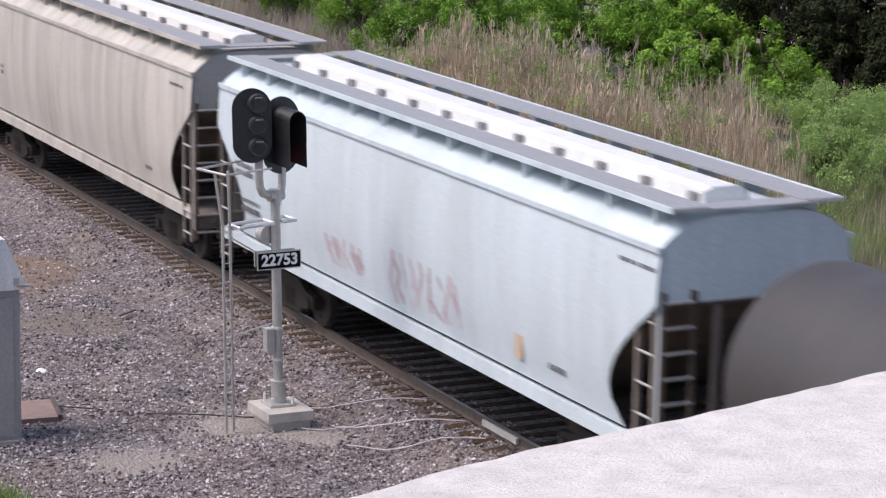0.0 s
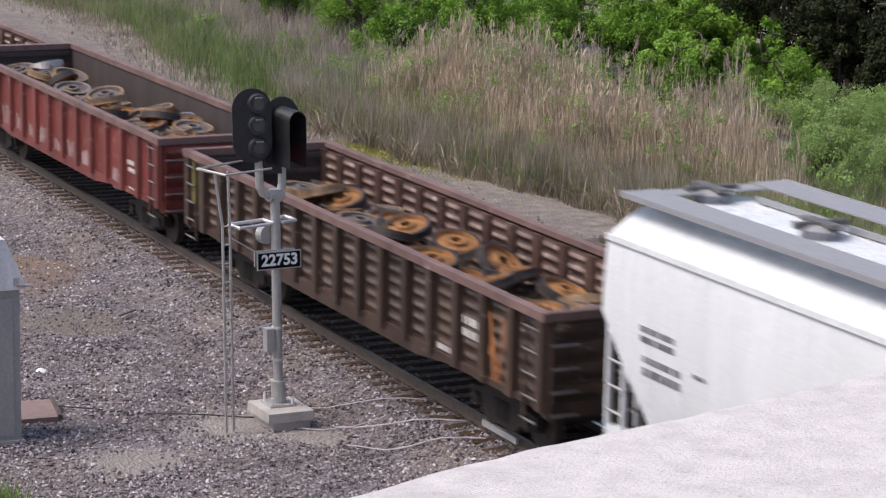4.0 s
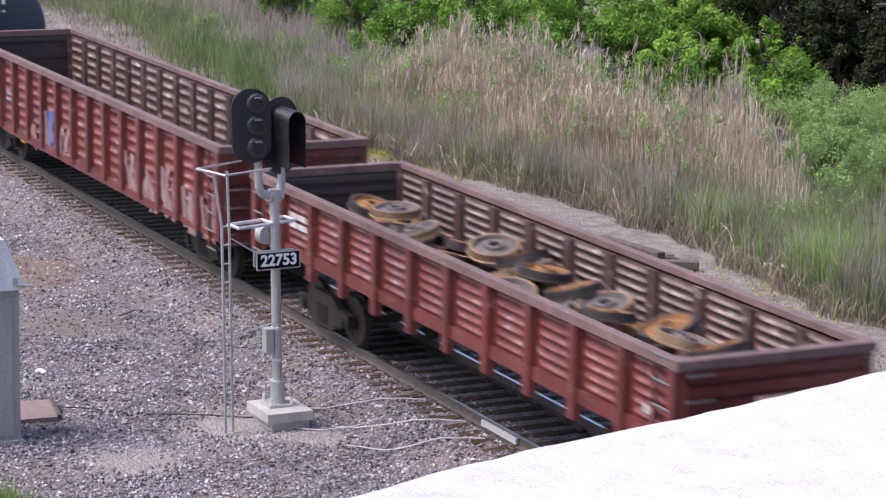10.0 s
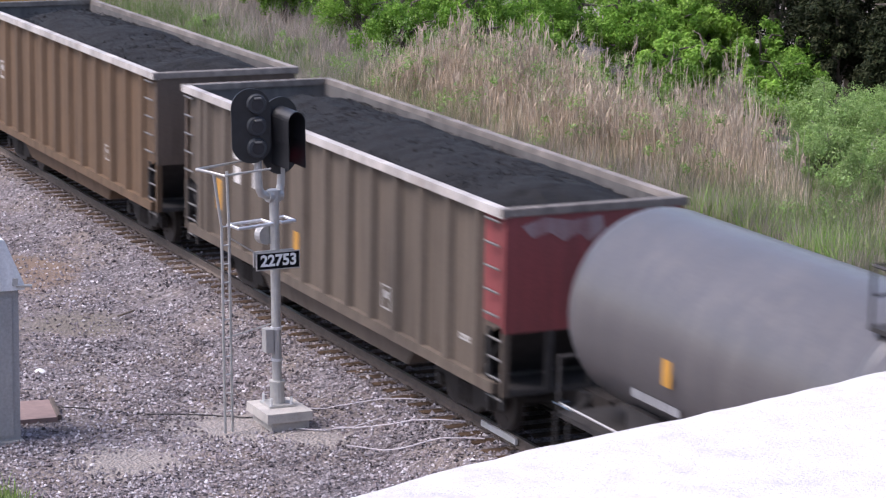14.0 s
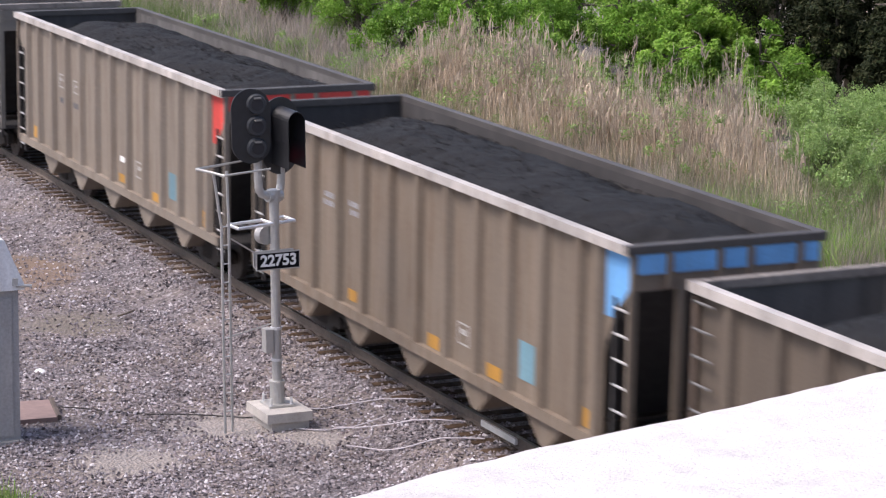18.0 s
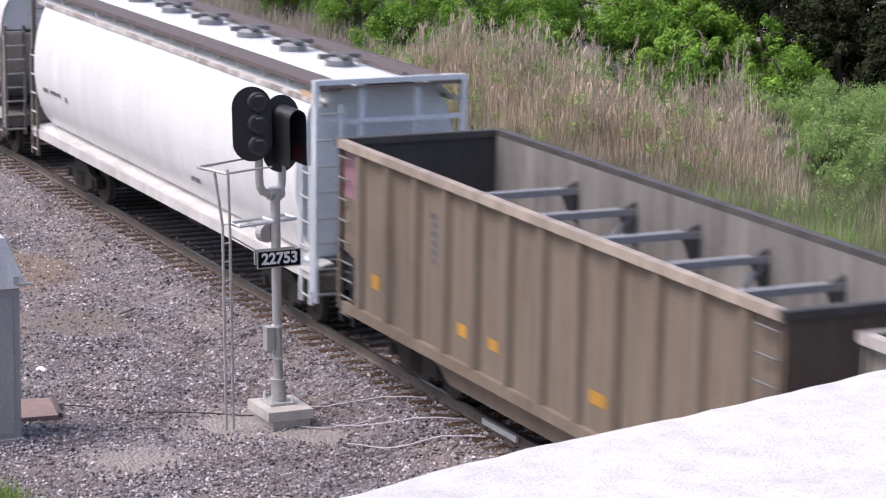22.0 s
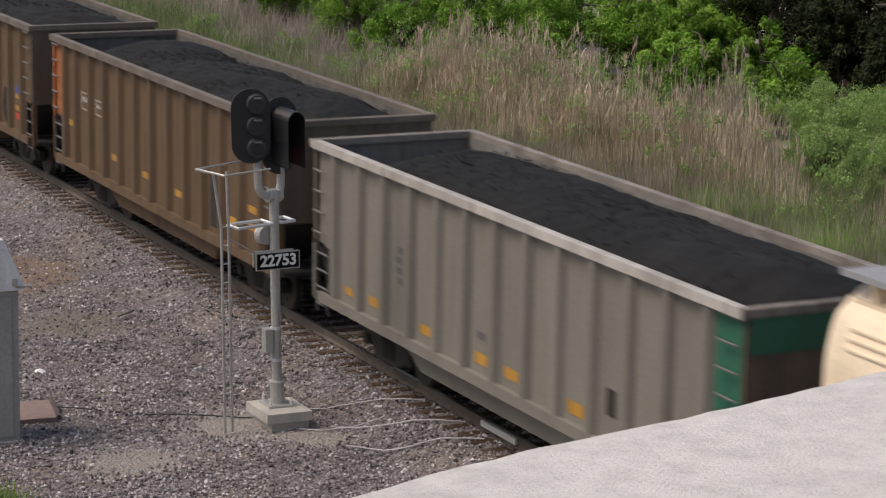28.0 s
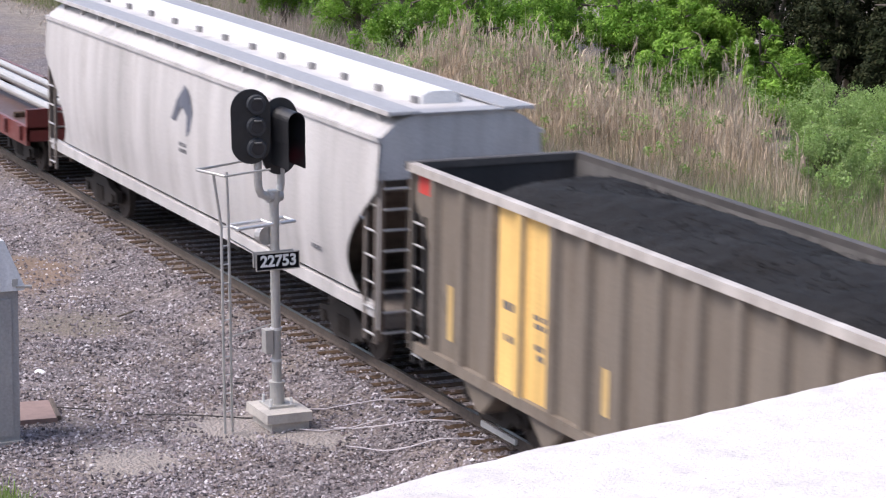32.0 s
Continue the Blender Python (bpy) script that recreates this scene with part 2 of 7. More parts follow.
M = {
    "ground": ground_material(),
    "coal": coal_material(),
    "tie": plain("creosoted_oak", (0.062, 0.041, 0.027), 0.95, 0, 0.6, 5.0, relief=0.6, shine=0.12),
    "old_timber": plain("weathered_timber", (0.095, 0.077, 0.064), 0.9, 0, 0.5, 5.0, relief=0.6),
    "rail_side": plain("rusty_rail_steel", (0.105, 0.083, 0.07), 0.75, 0.2, 0.3, 8.0),
    "rail_top": plain("polished_rail_steel", (0.55, 0.54, 0.53), 0.28, 1.0, 0.12, 20.0, relief=0.02),
    "steel": plain("dark_truck_steel", (0.028, 0.023, 0.02), 0.7, 0.3, 0.4, 7.0),
    "wheel": plain("worn_wheel_steel", (0.055, 0.045, 0.04), 0.6, 0.4, 0.35, 6.0),
    "plate": plain("dusty_wheel_plate", (0.13, 0.108, 0.096), 0.7, 0.15, 0.45, 6.0),
    "tread": plain("bright_wheel_tread", (0.42, 0.38, 0.34), 0.4, 0.9, 0.25, 8.0),
    "rust": plain("orange_scrap_rust", (0.26, 0.125, 0.045), 0.85, 0.1, 0.5, 5.0, relief=0.3),
    "rust_pale": plain("pale_rusty_rim", (0.25, 0.165, 0.095), 0.6, 0.3, 0.4, 5.0, relief=0.3),
    "galv": plain("galvanised_steel", (0.47, 0.46, 0.44), 0.5, 0.55, 0.12, 9.0),
    "alum": plain("bright_aluminium", (0.72, 0.72, 0.72), 0.4, 0.5, 0.1, 9.0),
    "black": plain("black_signal_paint", (0.018, 0.018, 0.02), 0.45, 0, 0.3, 6.0),
    "plate_black": plain("matt_black_plate", (0.008, 0.008, 0.009), 0.9, 0, 0.2, 6.0, shine=0.1),
    "module": plain("dark_grey_lamp_module", (0.035, 0.038, 0.044), 0.5, 0, 0.3, 9.0),
    "lens_dark": plain("unlit_signal_glass", (0.03, 0.03, 0.035), 0.15, 0, 0.1, 6.0),
    "red_glow": plain("red_signal_glow", (0.12, 0.005, 0.01), 0.3, 0, 0.1, 6.0, ((1.0, 0.02, 0.05), 0.12)),
    "white": plain("white_lettering", (0.80, 0.80, 0.78), 0.6, 0, 0.08, 9.0),
    "concrete": concrete("grey_concrete", (0.34, 0.325, 0.31)),
    "footing": concrete("pale_footing_concrete", (0.44, 0.41, 0.375)),
    "parapet": concrete("pale_rough_concrete", (0.57, 0.545, 0.535), scale=42.0),
    "cabinet": paint("cabinet_grey_paint", (0.36, 0.35, 0.345), (0.2, 0.18, 0.16), 0.3),
    "cabinet_roof": paint("cabinet_white_paint", (0.72, 0.72, 0.73), (0.4, 0.38, 0.36), 0.2),
    "lid": plain("rusty_steel_lid", (0.25, 0.175, 0.155), 0.7, 0.2, 0.2, 5.0),
    "cable": plain("pale_grey_cable", (0.46, 0.42, 0.44), 0.6, 0, 0.15, 8.0),
    "dark": plain("blackened_steel", (0.03, 0.027, 0.026), 0.75, 0.1, 0.4, 6.0),
    "walk": plain("galvanised_walkway", (0.33, 0.333, 0.345), 0.6, 0.4, 0.15, 12.0),
    "walk_dark": plain("dull_grey_walkway", (0.22, 0.215, 0.215), 0.7, 0.2, 0.25, 9.0),
    "walk_brown": plain("rusty_walkway", (0.12, 0.095, 0.09), 0.75, 0.2, 0.3, 9.0),
    "clamp": plain("dull_hatch_clamp", (0.14, 0.135, 0.13), 0.6, 0.3, 0.3, 9.0),
    "yellow": paint("yellow_reflector", (0.46, 0.235, 0.035), (0.17, 0.10, 0.05), 0.6),
    "sticker": plain("pale_sticker", (0.56, 0.54, 0.51), 0.6, 0, 0.15, 7.0),
    "faint": plain("faded_pale_lettering", (0.26, 0.26, 0.27), 0.7, 0, 0.3, 9.0),
    "stencil": plain("worn_stencil_paint", (0.38, 0.365, 0.34), 0.7, 0, 0.3, 9.0),
    "ink": plain("faded_dark_lettering", (0.10, 0.10, 0.11), 0.7, 0, 0.25, 9.0),
    "roundel": plain("faded_black_paint", (0.045, 0.041, 0.038), 0.9, 0, 0.35, 7.0, shine=0.1),
    "bark": plain("grey_bark", (0.11, 0.09, 0.07), 0.9, 0, 0.4, 8.0, relief=0.6),
    "stone": island("loose_ballast", [(0.035, 0.031, 0.034), (0.13, 0.114, 0.122), (0.22, 0.194, 0.206), (0.15, 0.119, 0.115), (0.20, 0.179, 0.189), (0.33, 0.30, 0.313), (0.50, 0.47, 0.48)], 0.85),
    "reed": island("dry_reed", [(0.50, 0.40, 0.285), (0.70, 0.57, 0.43), (0.22, 0.185, 0.14), (0.86, 0.74, 0.58), (0.34, 0.28, 0.21), (0.58, 0.455, 0.335)], 0.75, 0.35),
    "stalk": island("grey_dead_stalks", [(0.35, 0.30, 0.255), (0.47, 0.405, 0.35), (0.27, 0.235, 0.20), (0.41, 0.345, 0.29)], 0.8, 0.35),
    "plume": island("reed_plume", [(0.36, 0.285, 0.215), (0.52, 0.42, 0.32), (0.44, 0.35, 0.27), (0.60, 0.51, 0.38)], 0.9, 0.3),
    "grass": island("fresh_green_grass", [(0.10, 0.17, 0.04), (0.16, 0.25, 0.07), (0.15, 0.20, 0.08), (0.25, 0.28, 0.12)], 0.65, 0.4),
    "young": island("grey_green_shoots", [(0.18, 0.22, 0.09), (0.27, 0.29, 0.15), (0.12, 0.16, 0.06), (0.36, 0.33, 0.21), (0.22, 0.27, 0.10)], 0.7, 0.4),
    "lush": island("lush_green_grass", [(0.11, 0.22, 0.035), (0.22, 0.37, 0.07), (0.21, 0.29, 0.09), (0.33, 0.43, 0.14), (0.37, 0.37, 0.20)], 0.65, 0.4),
    "moss": island("yellow_green_weeds", [(0.30, 0.32, 0.05), (0.40, 0.38, 0.09), (0.24, 0.22, 0.08)], 0.8, 0.3),
    "hay": island("dry_matted_grass", [(0.25, 0.205, 0.15), (0.33, 0.275, 0.21), (0.20, 0.17, 0.13), (0.17, 0.17, 0.09)], 0.8, 0.2),
    "leaf": island("bright_green_leaves", [(0.09, 0.18, 0.02), (0.20, 0.37, 0.05), (0.14, 0.27, 0.035), (0.31, 0.48, 0.09)], 0.55, 0.45),
    # near-black greens: the stand's deep shade is in the colour
    "leaf_dark": island("leaves_with_painted_shade", [(0.013, 0.020, 0.008), (0.024, 0.034, 0.011), (0.038, 0.040, 0.017), (0.018, 0.026, 0.010)], 0.85, 0.2),
    "leaf_soft": island("blue_green_leaves", [(0.20, 0.31, 0.09), (0.29, 0.41, 0.135), (0.23, 0.36, 0.10), (0.38, 0.48, 0.21)], 0.65, 0.45),
    "leaf_bright": island("yellow_green_leaves", [(0.20, 0.36, 0.05), (0.28, 0.46, 0.07), (0.16, 0.30, 0.04), (0.33, 0.48, 0.11)], 0.6, 0.45),
}

# ---- mesh building ----
class Shape:
    """Collects faces for one mesh."""

    def __init__(self):
        self.v, self.f = [], []

    def add(self, verts, faces):
        k = len(self.v)
        self.v += [tuple(p) for p in verts]
        self.f += [tuple(i + k for i in f) for f in faces]
        return self

    def box(self, x0, x1, y0, y1, z0, z1):
        return self.add([(x, y, z) for z in (z0, z1) for y in (y0, y1) for x in (x0, x1)],
                        [(0, 2, 3, 1), (4, 5, 7, 6), (0, 1, 5, 4), (2, 6, 7, 3), (0, 4, 6, 2), (1, 3, 7, 5)])

    def rings(self, rings, closed=True, caps=True):
        """Joins rings of equal length, one after the other."""
        n, verts, faces = len(rings[0]), [p for r in rings for p in r], []
        last = n if closed else n - 1
        for k in range(len(rings) - 1):
            for i in range(last):
                j = (i + 1) % n
                faces.append((k * n + i, k * n + j, (k + 1) * n + j, (k + 1) * n + i))
        if caps:
            faces += [tuple(range(n - 1, -1, -1)), tuple((len(rings) - 1) * n + i for i in range(n))]
        return self.add(verts, faces)

    def prism(self, profile, y0, y1, caps=True):
        """A closed outline of (x, z) drawn out along y."""
        return self.rings([[(x, y, z) for x, z in profile] for y in (y0, y1)], True, caps)

    def slab(self, outline, x0, x1):
        """A closed outline of (y, z) with a thickness along x."""
        return self.rings([[(x, y, z) for y, z in outline] for x in (x0, x1)])

    def tube(self, p0, p1, r, n=6, r1=None):
        p0, p1 = Vector(p0), Vector(p1)
        d = (p1 - p0).normalized()
        s = d.orthogonal().normalized()
        u = d.cross(s)
        return self.rings([[p + (s * math.cos(2 * math.pi * i / n) + u * math.sin(2 * math.pi * i / n)) * q for i in range(n)]
                           for p, q in ((p0, r), (p1, r if r1 is None else r1))])

    def path(self, points, r, n=5):
        """A bent tube through all the points."""
        pts = [Vector(p) for p in points]
        loop = (pts[0] - pts[-1]).length < 1e-6
        rings, s = [], None
        for i, p in enumerate(pts):
            a = pts[i - 1] if i else (pts[-2] if loop else p)
            b = pts[i + 1] if i + 1 < len(pts) else (pts[1] if loop else p)
            d0, d1 = (p - a).normalized() if a != p else (b - p).normalized(), (b - p).normalized() if b != p else (p - a).normalized()
            d = (d0 + d1).normalized()
            k = 1 / max(0.5, d.dot(d1))
            s = d.orthogonal().normalized() if s is None else (s - d * s.dot(d)).normalized()
            u = d.cross(s)
            rings.append([p + (s * math.cos(2 * math.pi * j / n) + u * math.sin(2 * math.pi * j / n)) * r * k for j in range(n)])
        return self.rings(rings)

    def disc(self, c, axis, r, h, n=16, hub=0.0):
        c, d = Vector(c), Vector(axis).normalized()
        self.tube(c - d * h / 2, c + d * h / 2, r, n)
        if hub:
            self.tube(c - d * h * 0.75, c + d * h * 0.75, hub, 10)
        return self

    def mesh(self, name, material, smooth=False):
        me = bpy.data.meshes.new(name)
        me.from_pydata(self.v, [], self.f)
        me.materials.append(material)
        if smooth:
            me.polygons.foreach_set("use_smooth", [True] * len(me.polygons))
        me.update()
        return me


def part(name, shape, material, parent, label="", smooth=False, at=None):
    """One mesh object under a thing or part. shape: a Shape, or a mesh that alike parts share."""
    me = shape if isinstance(shape, bpy.types.Mesh) else shape.mesh(name, material, smooth)
    ob = new(name, me)
    ob.parent = parent
    if at is not None:
        ob.matrix_basis = at
    return tagged(ob, label)


def thing(name, label, category, group="", kind="", at=None):
    ob = tagged(new(name), label, category, group, kind)
    ob.empty_display_size = 0.2
    if at is not None:
        ob.matrix_basis = at
    return ob


def solid(name, shape, material, label="", category="", kind="", bevel=0.0, group=""):
    """A top-level mesh, its edges rounded off."""
    me = shape.mesh(name, material)
    if bevel:
        bm = bmesh.new()
        bm.from_mesh(me)
        bmesh.ops.remove_doubles(bm, verts=bm.verts, dist=1e-5)
        bmesh.ops.bevel(bm, geom=bm.edges[:], offset=bevel, segments=2, affect="EDGES", clamp_overlap=True)
        bm.to_mesh(me)
        bm.free()
    return tagged(new(name, me), label, category, group, kind)


def heap(name, verts, faces, material, label, category, kind="stuff", parent=None):
    """Numpy arrays into one mesh of many small pieces."""
    me = bpy.data.meshes.new(name)
    me.from_pydata(verts.tolist(), [], faces.tolist())
    me.materials.append(material)
    ob = new(name, me)
    if parent:
        ob.parent = parent
        return tagged(ob, label, "", "", kind)
    return tagged(ob, label, category, "", kind)


# ---- ground, track, overpass ----
def ground_height(x):
    return float(np.interp(x, [-2.45, -1.7, -1.3, 1.3, 1.7, 2.45, 8.5, 10.5, 14, 40], [-0.45, -0.21, -0.192, -0.192, -0.21, -0.45, -0.45, -0.5, -0.7, -0.5]))


def make_ground():
    xs = [-2500, -600, -200, -80, -40, -25] + list(np.arange(-14, -2.6, 0.7)) + list(np.arange(-2.5, 2.6, 0.25)) + list(np.arange(3.2, 14, 0.8)) + [18, 24, 32, 45, 80, 200, 600, 2500]
    ys = [-2500, -900, -300, -100, -40, -10, 10] + list(np.arange(22, 70, 0.9)) + list(np.arange(70, 110, 4)) + [130, 200, 350, 700, 2500]
    verts, faces, n = [], [], len(xs)
    for y in ys:
        for x in xs:
            z = ground_height(x)
            if abs(x) > 1.8 and abs(x) < 100:
                z += 0.07 * noise.noise((x * 0.45, y * 0.45, 3.0)) + 0.02 * noise.noise((x * 2.1, y * 2.1, 9.0))
            verts.append((x, y, z))
    for j in range(len(ys) - 1):
        for i in range(n - 1):
            faces.append((j * n + i, j * n + i + 1, (j + 1) * n + i + 1, (j + 1) * n + i))
    ob = tagged(new("ground", Shape().add(verts, faces).mesh("ground", M["ground"], True)), "grey crushed-stone ground beside the track", "ground", "", "structure")
    return ob


RAIL = [(-0.07, -0.176), (0.07, -0.176), (0.07, -0.166), (0.012, -0.14), (0.011, -0.045), (0.036, -0.03), (0.037, -0.004),
        (-0.037, -0.004), (-0.036, -0.03), (-0.011, -0.045), (-0.012, -0.14), (-0.07, -0.166)]


def make_track():
    track = thing("railway_track", "single railway track with rusty rails on dark wooden ties", "track", "", "structure")
    for side in (-0.755, 0.755):
        r = part("rail", Shape().prism([(x + side, z) for x, z in RAIL], -700, 900), M["rail_side"], track, "brown rusty steel rail")
        part("rail_head", Shape().box(side - 0.032, side + 0.032, -700, 900, -0.004, 0.0), M["rail_top"], r, "polished running surface")
    part("joint_bar", Shape().box(-0.83, -0.785, 30.1, 31.35, -0.13, -0.03), M["alum"], track, "pale new joint bar bolted to the rail")
    rnd = random.Random(4)
    tie_mesh = [Shape().box(-1.3 - e, 1.3 + e / 2, -0.11, 0.11, -0.34, -0.178).mesh("tie", M["tie"]) for e in (0.0, 0.03, 0.06)]
    plate = Shape()
    for s in (-0.755, 0.755):
        plate.box(s - 0.16, s + 0.16, -0.095, 0.095, -0.178, -0.168)
        for dx in (-0.1, 0.1):
            plate.box(s + dx - 0.012, s + dx + 0.012, -0.05, -0.026, -0.17, -0.135).box(s + dx - 0.012, s + dx + 0.012, 0.03, 0.054, -0.17, -0.135)
    plate = plate.mesh("tie_plate", M["rail_side"])
    far, y = Shape(), -300.0
    while y < 600:
        dx, dy = rnd.uniform(-0.06, 0.06), rnd.uniform(-0.02, 0.02)
        if 18 < y < 95:
            tie = part("tie", rnd.choice(tie_mesh), None, track, at=pose(dx, y + dy, rnd.uniform(-0.008, 0.006), 0, 0, rnd.uniform(-1.2, 1.2)))
            if y < 62:
                part("tie_plate", plate, None, tie, at=pose(-dx, 0, 0))
        else:
            far.box(dx - 1.3, dx + 1.3, y - 0.11, y + 0.11, -0.34, -0.178)
        y += 0.495
    tagged(part("far_ties", far, M["tie"], track), kind="stuff")


def make_stones():
    """Loose ballast lying on the bed where the camera looks."""
    g = np.random.default_rng(5)
    n = 66000
    x = g.uniform(-10.5, -0.2, n)
    y = 27 + 40 * g.beta(1.0, 1.9, n)
    far = g.random(n) < 0.16
    x[far] = 1.0 + 8.4 * g.beta(1.0, 1.7, far.sum())
    y[far] = g.uniform(33, 66, far.sum())
    spill = np.zeros(n, bool)
    for cx, cy, size in ((-4.1, 33.9, 1.25), (-6.4, 32.6, 1.1), (-3.2, 32.6, 0.8)):
        spill |= np.hypot(x - cx, y - cy) * g.uniform(0.85, 2.2, n) < size * 0.95
    for cx, cy, size in ((-4.9, 47.0, 2.6), (-6.6, 42.6, 2.0), (-4.4, 42.0, 1.5)):
        spill |= (np.hypot(x - cx, y - cy) * g.uniform(0.8, 1.5, n) < size) & (g.random(n) < 0.6)
    on_tie = (np.abs((y + 300.0 + 0.2475) % 0.495 - 0.2475) < 0.125) & (np.abs(x) < 1.34) & (g.random(n) < 0.9)
    keep = ~spill & ~on_tie & ~((np.abs(x) < 1.32) & (g.random(n) < 0.2)) & ~((np.abs(np.abs(x) - 0.755) < 0.1))
    x, y = x[keep], y[keep]
    n = len(x)
    z = np.interp(x, [-2.45, -1.7, -1.3, 1.3, 1.7, 2.45], [-0.45, -0.21, -0.192, -0.192, -0.21, -0.45])
    out = np.abs(x) > 1.8
    z[out] += np.array([0.07 * noise.noise((a * 0.45, b * 0.45, 3.0)) + 0.02 * noise.noise((a * 2.1, b * 2.1, 9.0)) for a, b in zip(x[out], y[out])])
    size = g.uniform(0.016, 0.042, n) * np.where(g.random(n) < 0.06, 1.5, 1.0)
    base = np.array([(1, 0, 0), (0, 1, 0), (-1, 0, 0), (0, -1, 0), (0.1, 0.1, 0.8), (0, 0, -0.7)], float)
    v = base[None] * g.uniform(0.6, 1.25, (n, 6, 3))
    ang = g.uniform(0, 6.28, n)
    c, s = np.cos(ang)[:, None], np.sin(ang)[:, None]
    vx, vy = v[:, :, 0] * c - v[:, :, 1] * s, v[:, :, 0] * s + v[:, :, 1] * c
    v = np.stack([vx, vy, v[:, :, 2] + v[:, :, 0] * g.uniform(-0.4, 0.4, (n, 1))], -1) * size[:, None, None]
    v += np.stack([x, y, z + size * 0.35], -1)[:, None]
    f = np.array([(0, 1, 4), (1, 2, 4), (2, 3, 4), (3, 0, 4), (1, 0, 5), (2, 1, 5), (3, 2, 5), (0, 3, 5)])
    heap("ballast_stones", v.reshape(-1, 3), (f[None] + (np.arange(n) * 6)[:, None, None]).reshape(-1, 3), M["stone"],
         "loose angular grey and pinkish ballast stones", "gravel")


def make_overpass():
    """The bridge from which the train is seen: a parapet before the camera, a deck, a second parapet, piers."""
    along = Vector((0.9602, 0.2794, 0))
    back = Vector((0.2794, -0.9602, 0))
    edge = EYE + Vector((0.51, 1.193, 0))
    top = EYE.z - 0.40
    m = Matrix(((along.x, back.x, 0, edge.x), (along.y, back.y, 0, edge.y), (0, 0, 1, 0), (0, 0, 0, 1)))
    bridge = thing("overpass", "pale concrete road overpass crossing above the railway", "bridge", "", "structure")

    def piece(name, x0, x1, y0, y1, z0, z1, mat, bev=0.03):
        s = Shape().box(x0, x1, y0, y1, z0, z1)
        me = s.mesh(name, M[mat])
        bm = bmesh.new()
        bm.from_mesh(me)
        if bev:
            bmesh.ops.bevel(bm, geom=bm.edges[:], offset=bev, segments=3, affect="EDGES")
        bm.to_mesh(me)
        bm.free()
        ob = new(name, me)
        ob.parent, ob.matrix_basis = bridge, m
        return ob

    # the rough coping swells out a little before the camera
    rows = []
    for u in [-30, -12, -5, -2] + list(np.arange(-1, 1.6, 0.012)) + [2, 3, 5, 9, 20, 50]:
        f = -0.005 - 0.008 * math.exp(-((u - 0.13) / 0.1) ** 2) + 0.0012 * noise.noise((u * 21, 0.3, 0)) + 0.0008 * noise.noise((u * 70, 4.3, 0))
        h = 0.001 * noise.noise((u * 30, 8.3, 0))
        rows.append([(u, f + 0.004, top - 1.05), (u, f, top - 0.02), (u, f + 0.001, top - 0.004 + h), (u, f + 0.004, top - 0.001 + h), (u, f + 0.03, top), (u, 0.4, top), (u, 0.42, top - 0.02), (u, 0.42, top - 1.05)])
    coping = new("parapet", Shape().rings(rows).mesh("parapet", M["parapet"]))
    coping.parent, coping.matrix_basis = bridge, m
    piece("deck", -30, 50, 0.06, 11.0, top - 2.0, top - 1.06, "concrete")
    piece("far_parapet", -30, 50, 10.6, 11.02, top - 1.05, top, "parapet")
    for x in (-12.0, 32.0):
        for y in (1.6, 5.5, 9.4):
            piece("pier", x - 0.5, x + 0.5, y - 0.5, y + 0.5, -0.7, top - 2.0, "concrete", 0.06)


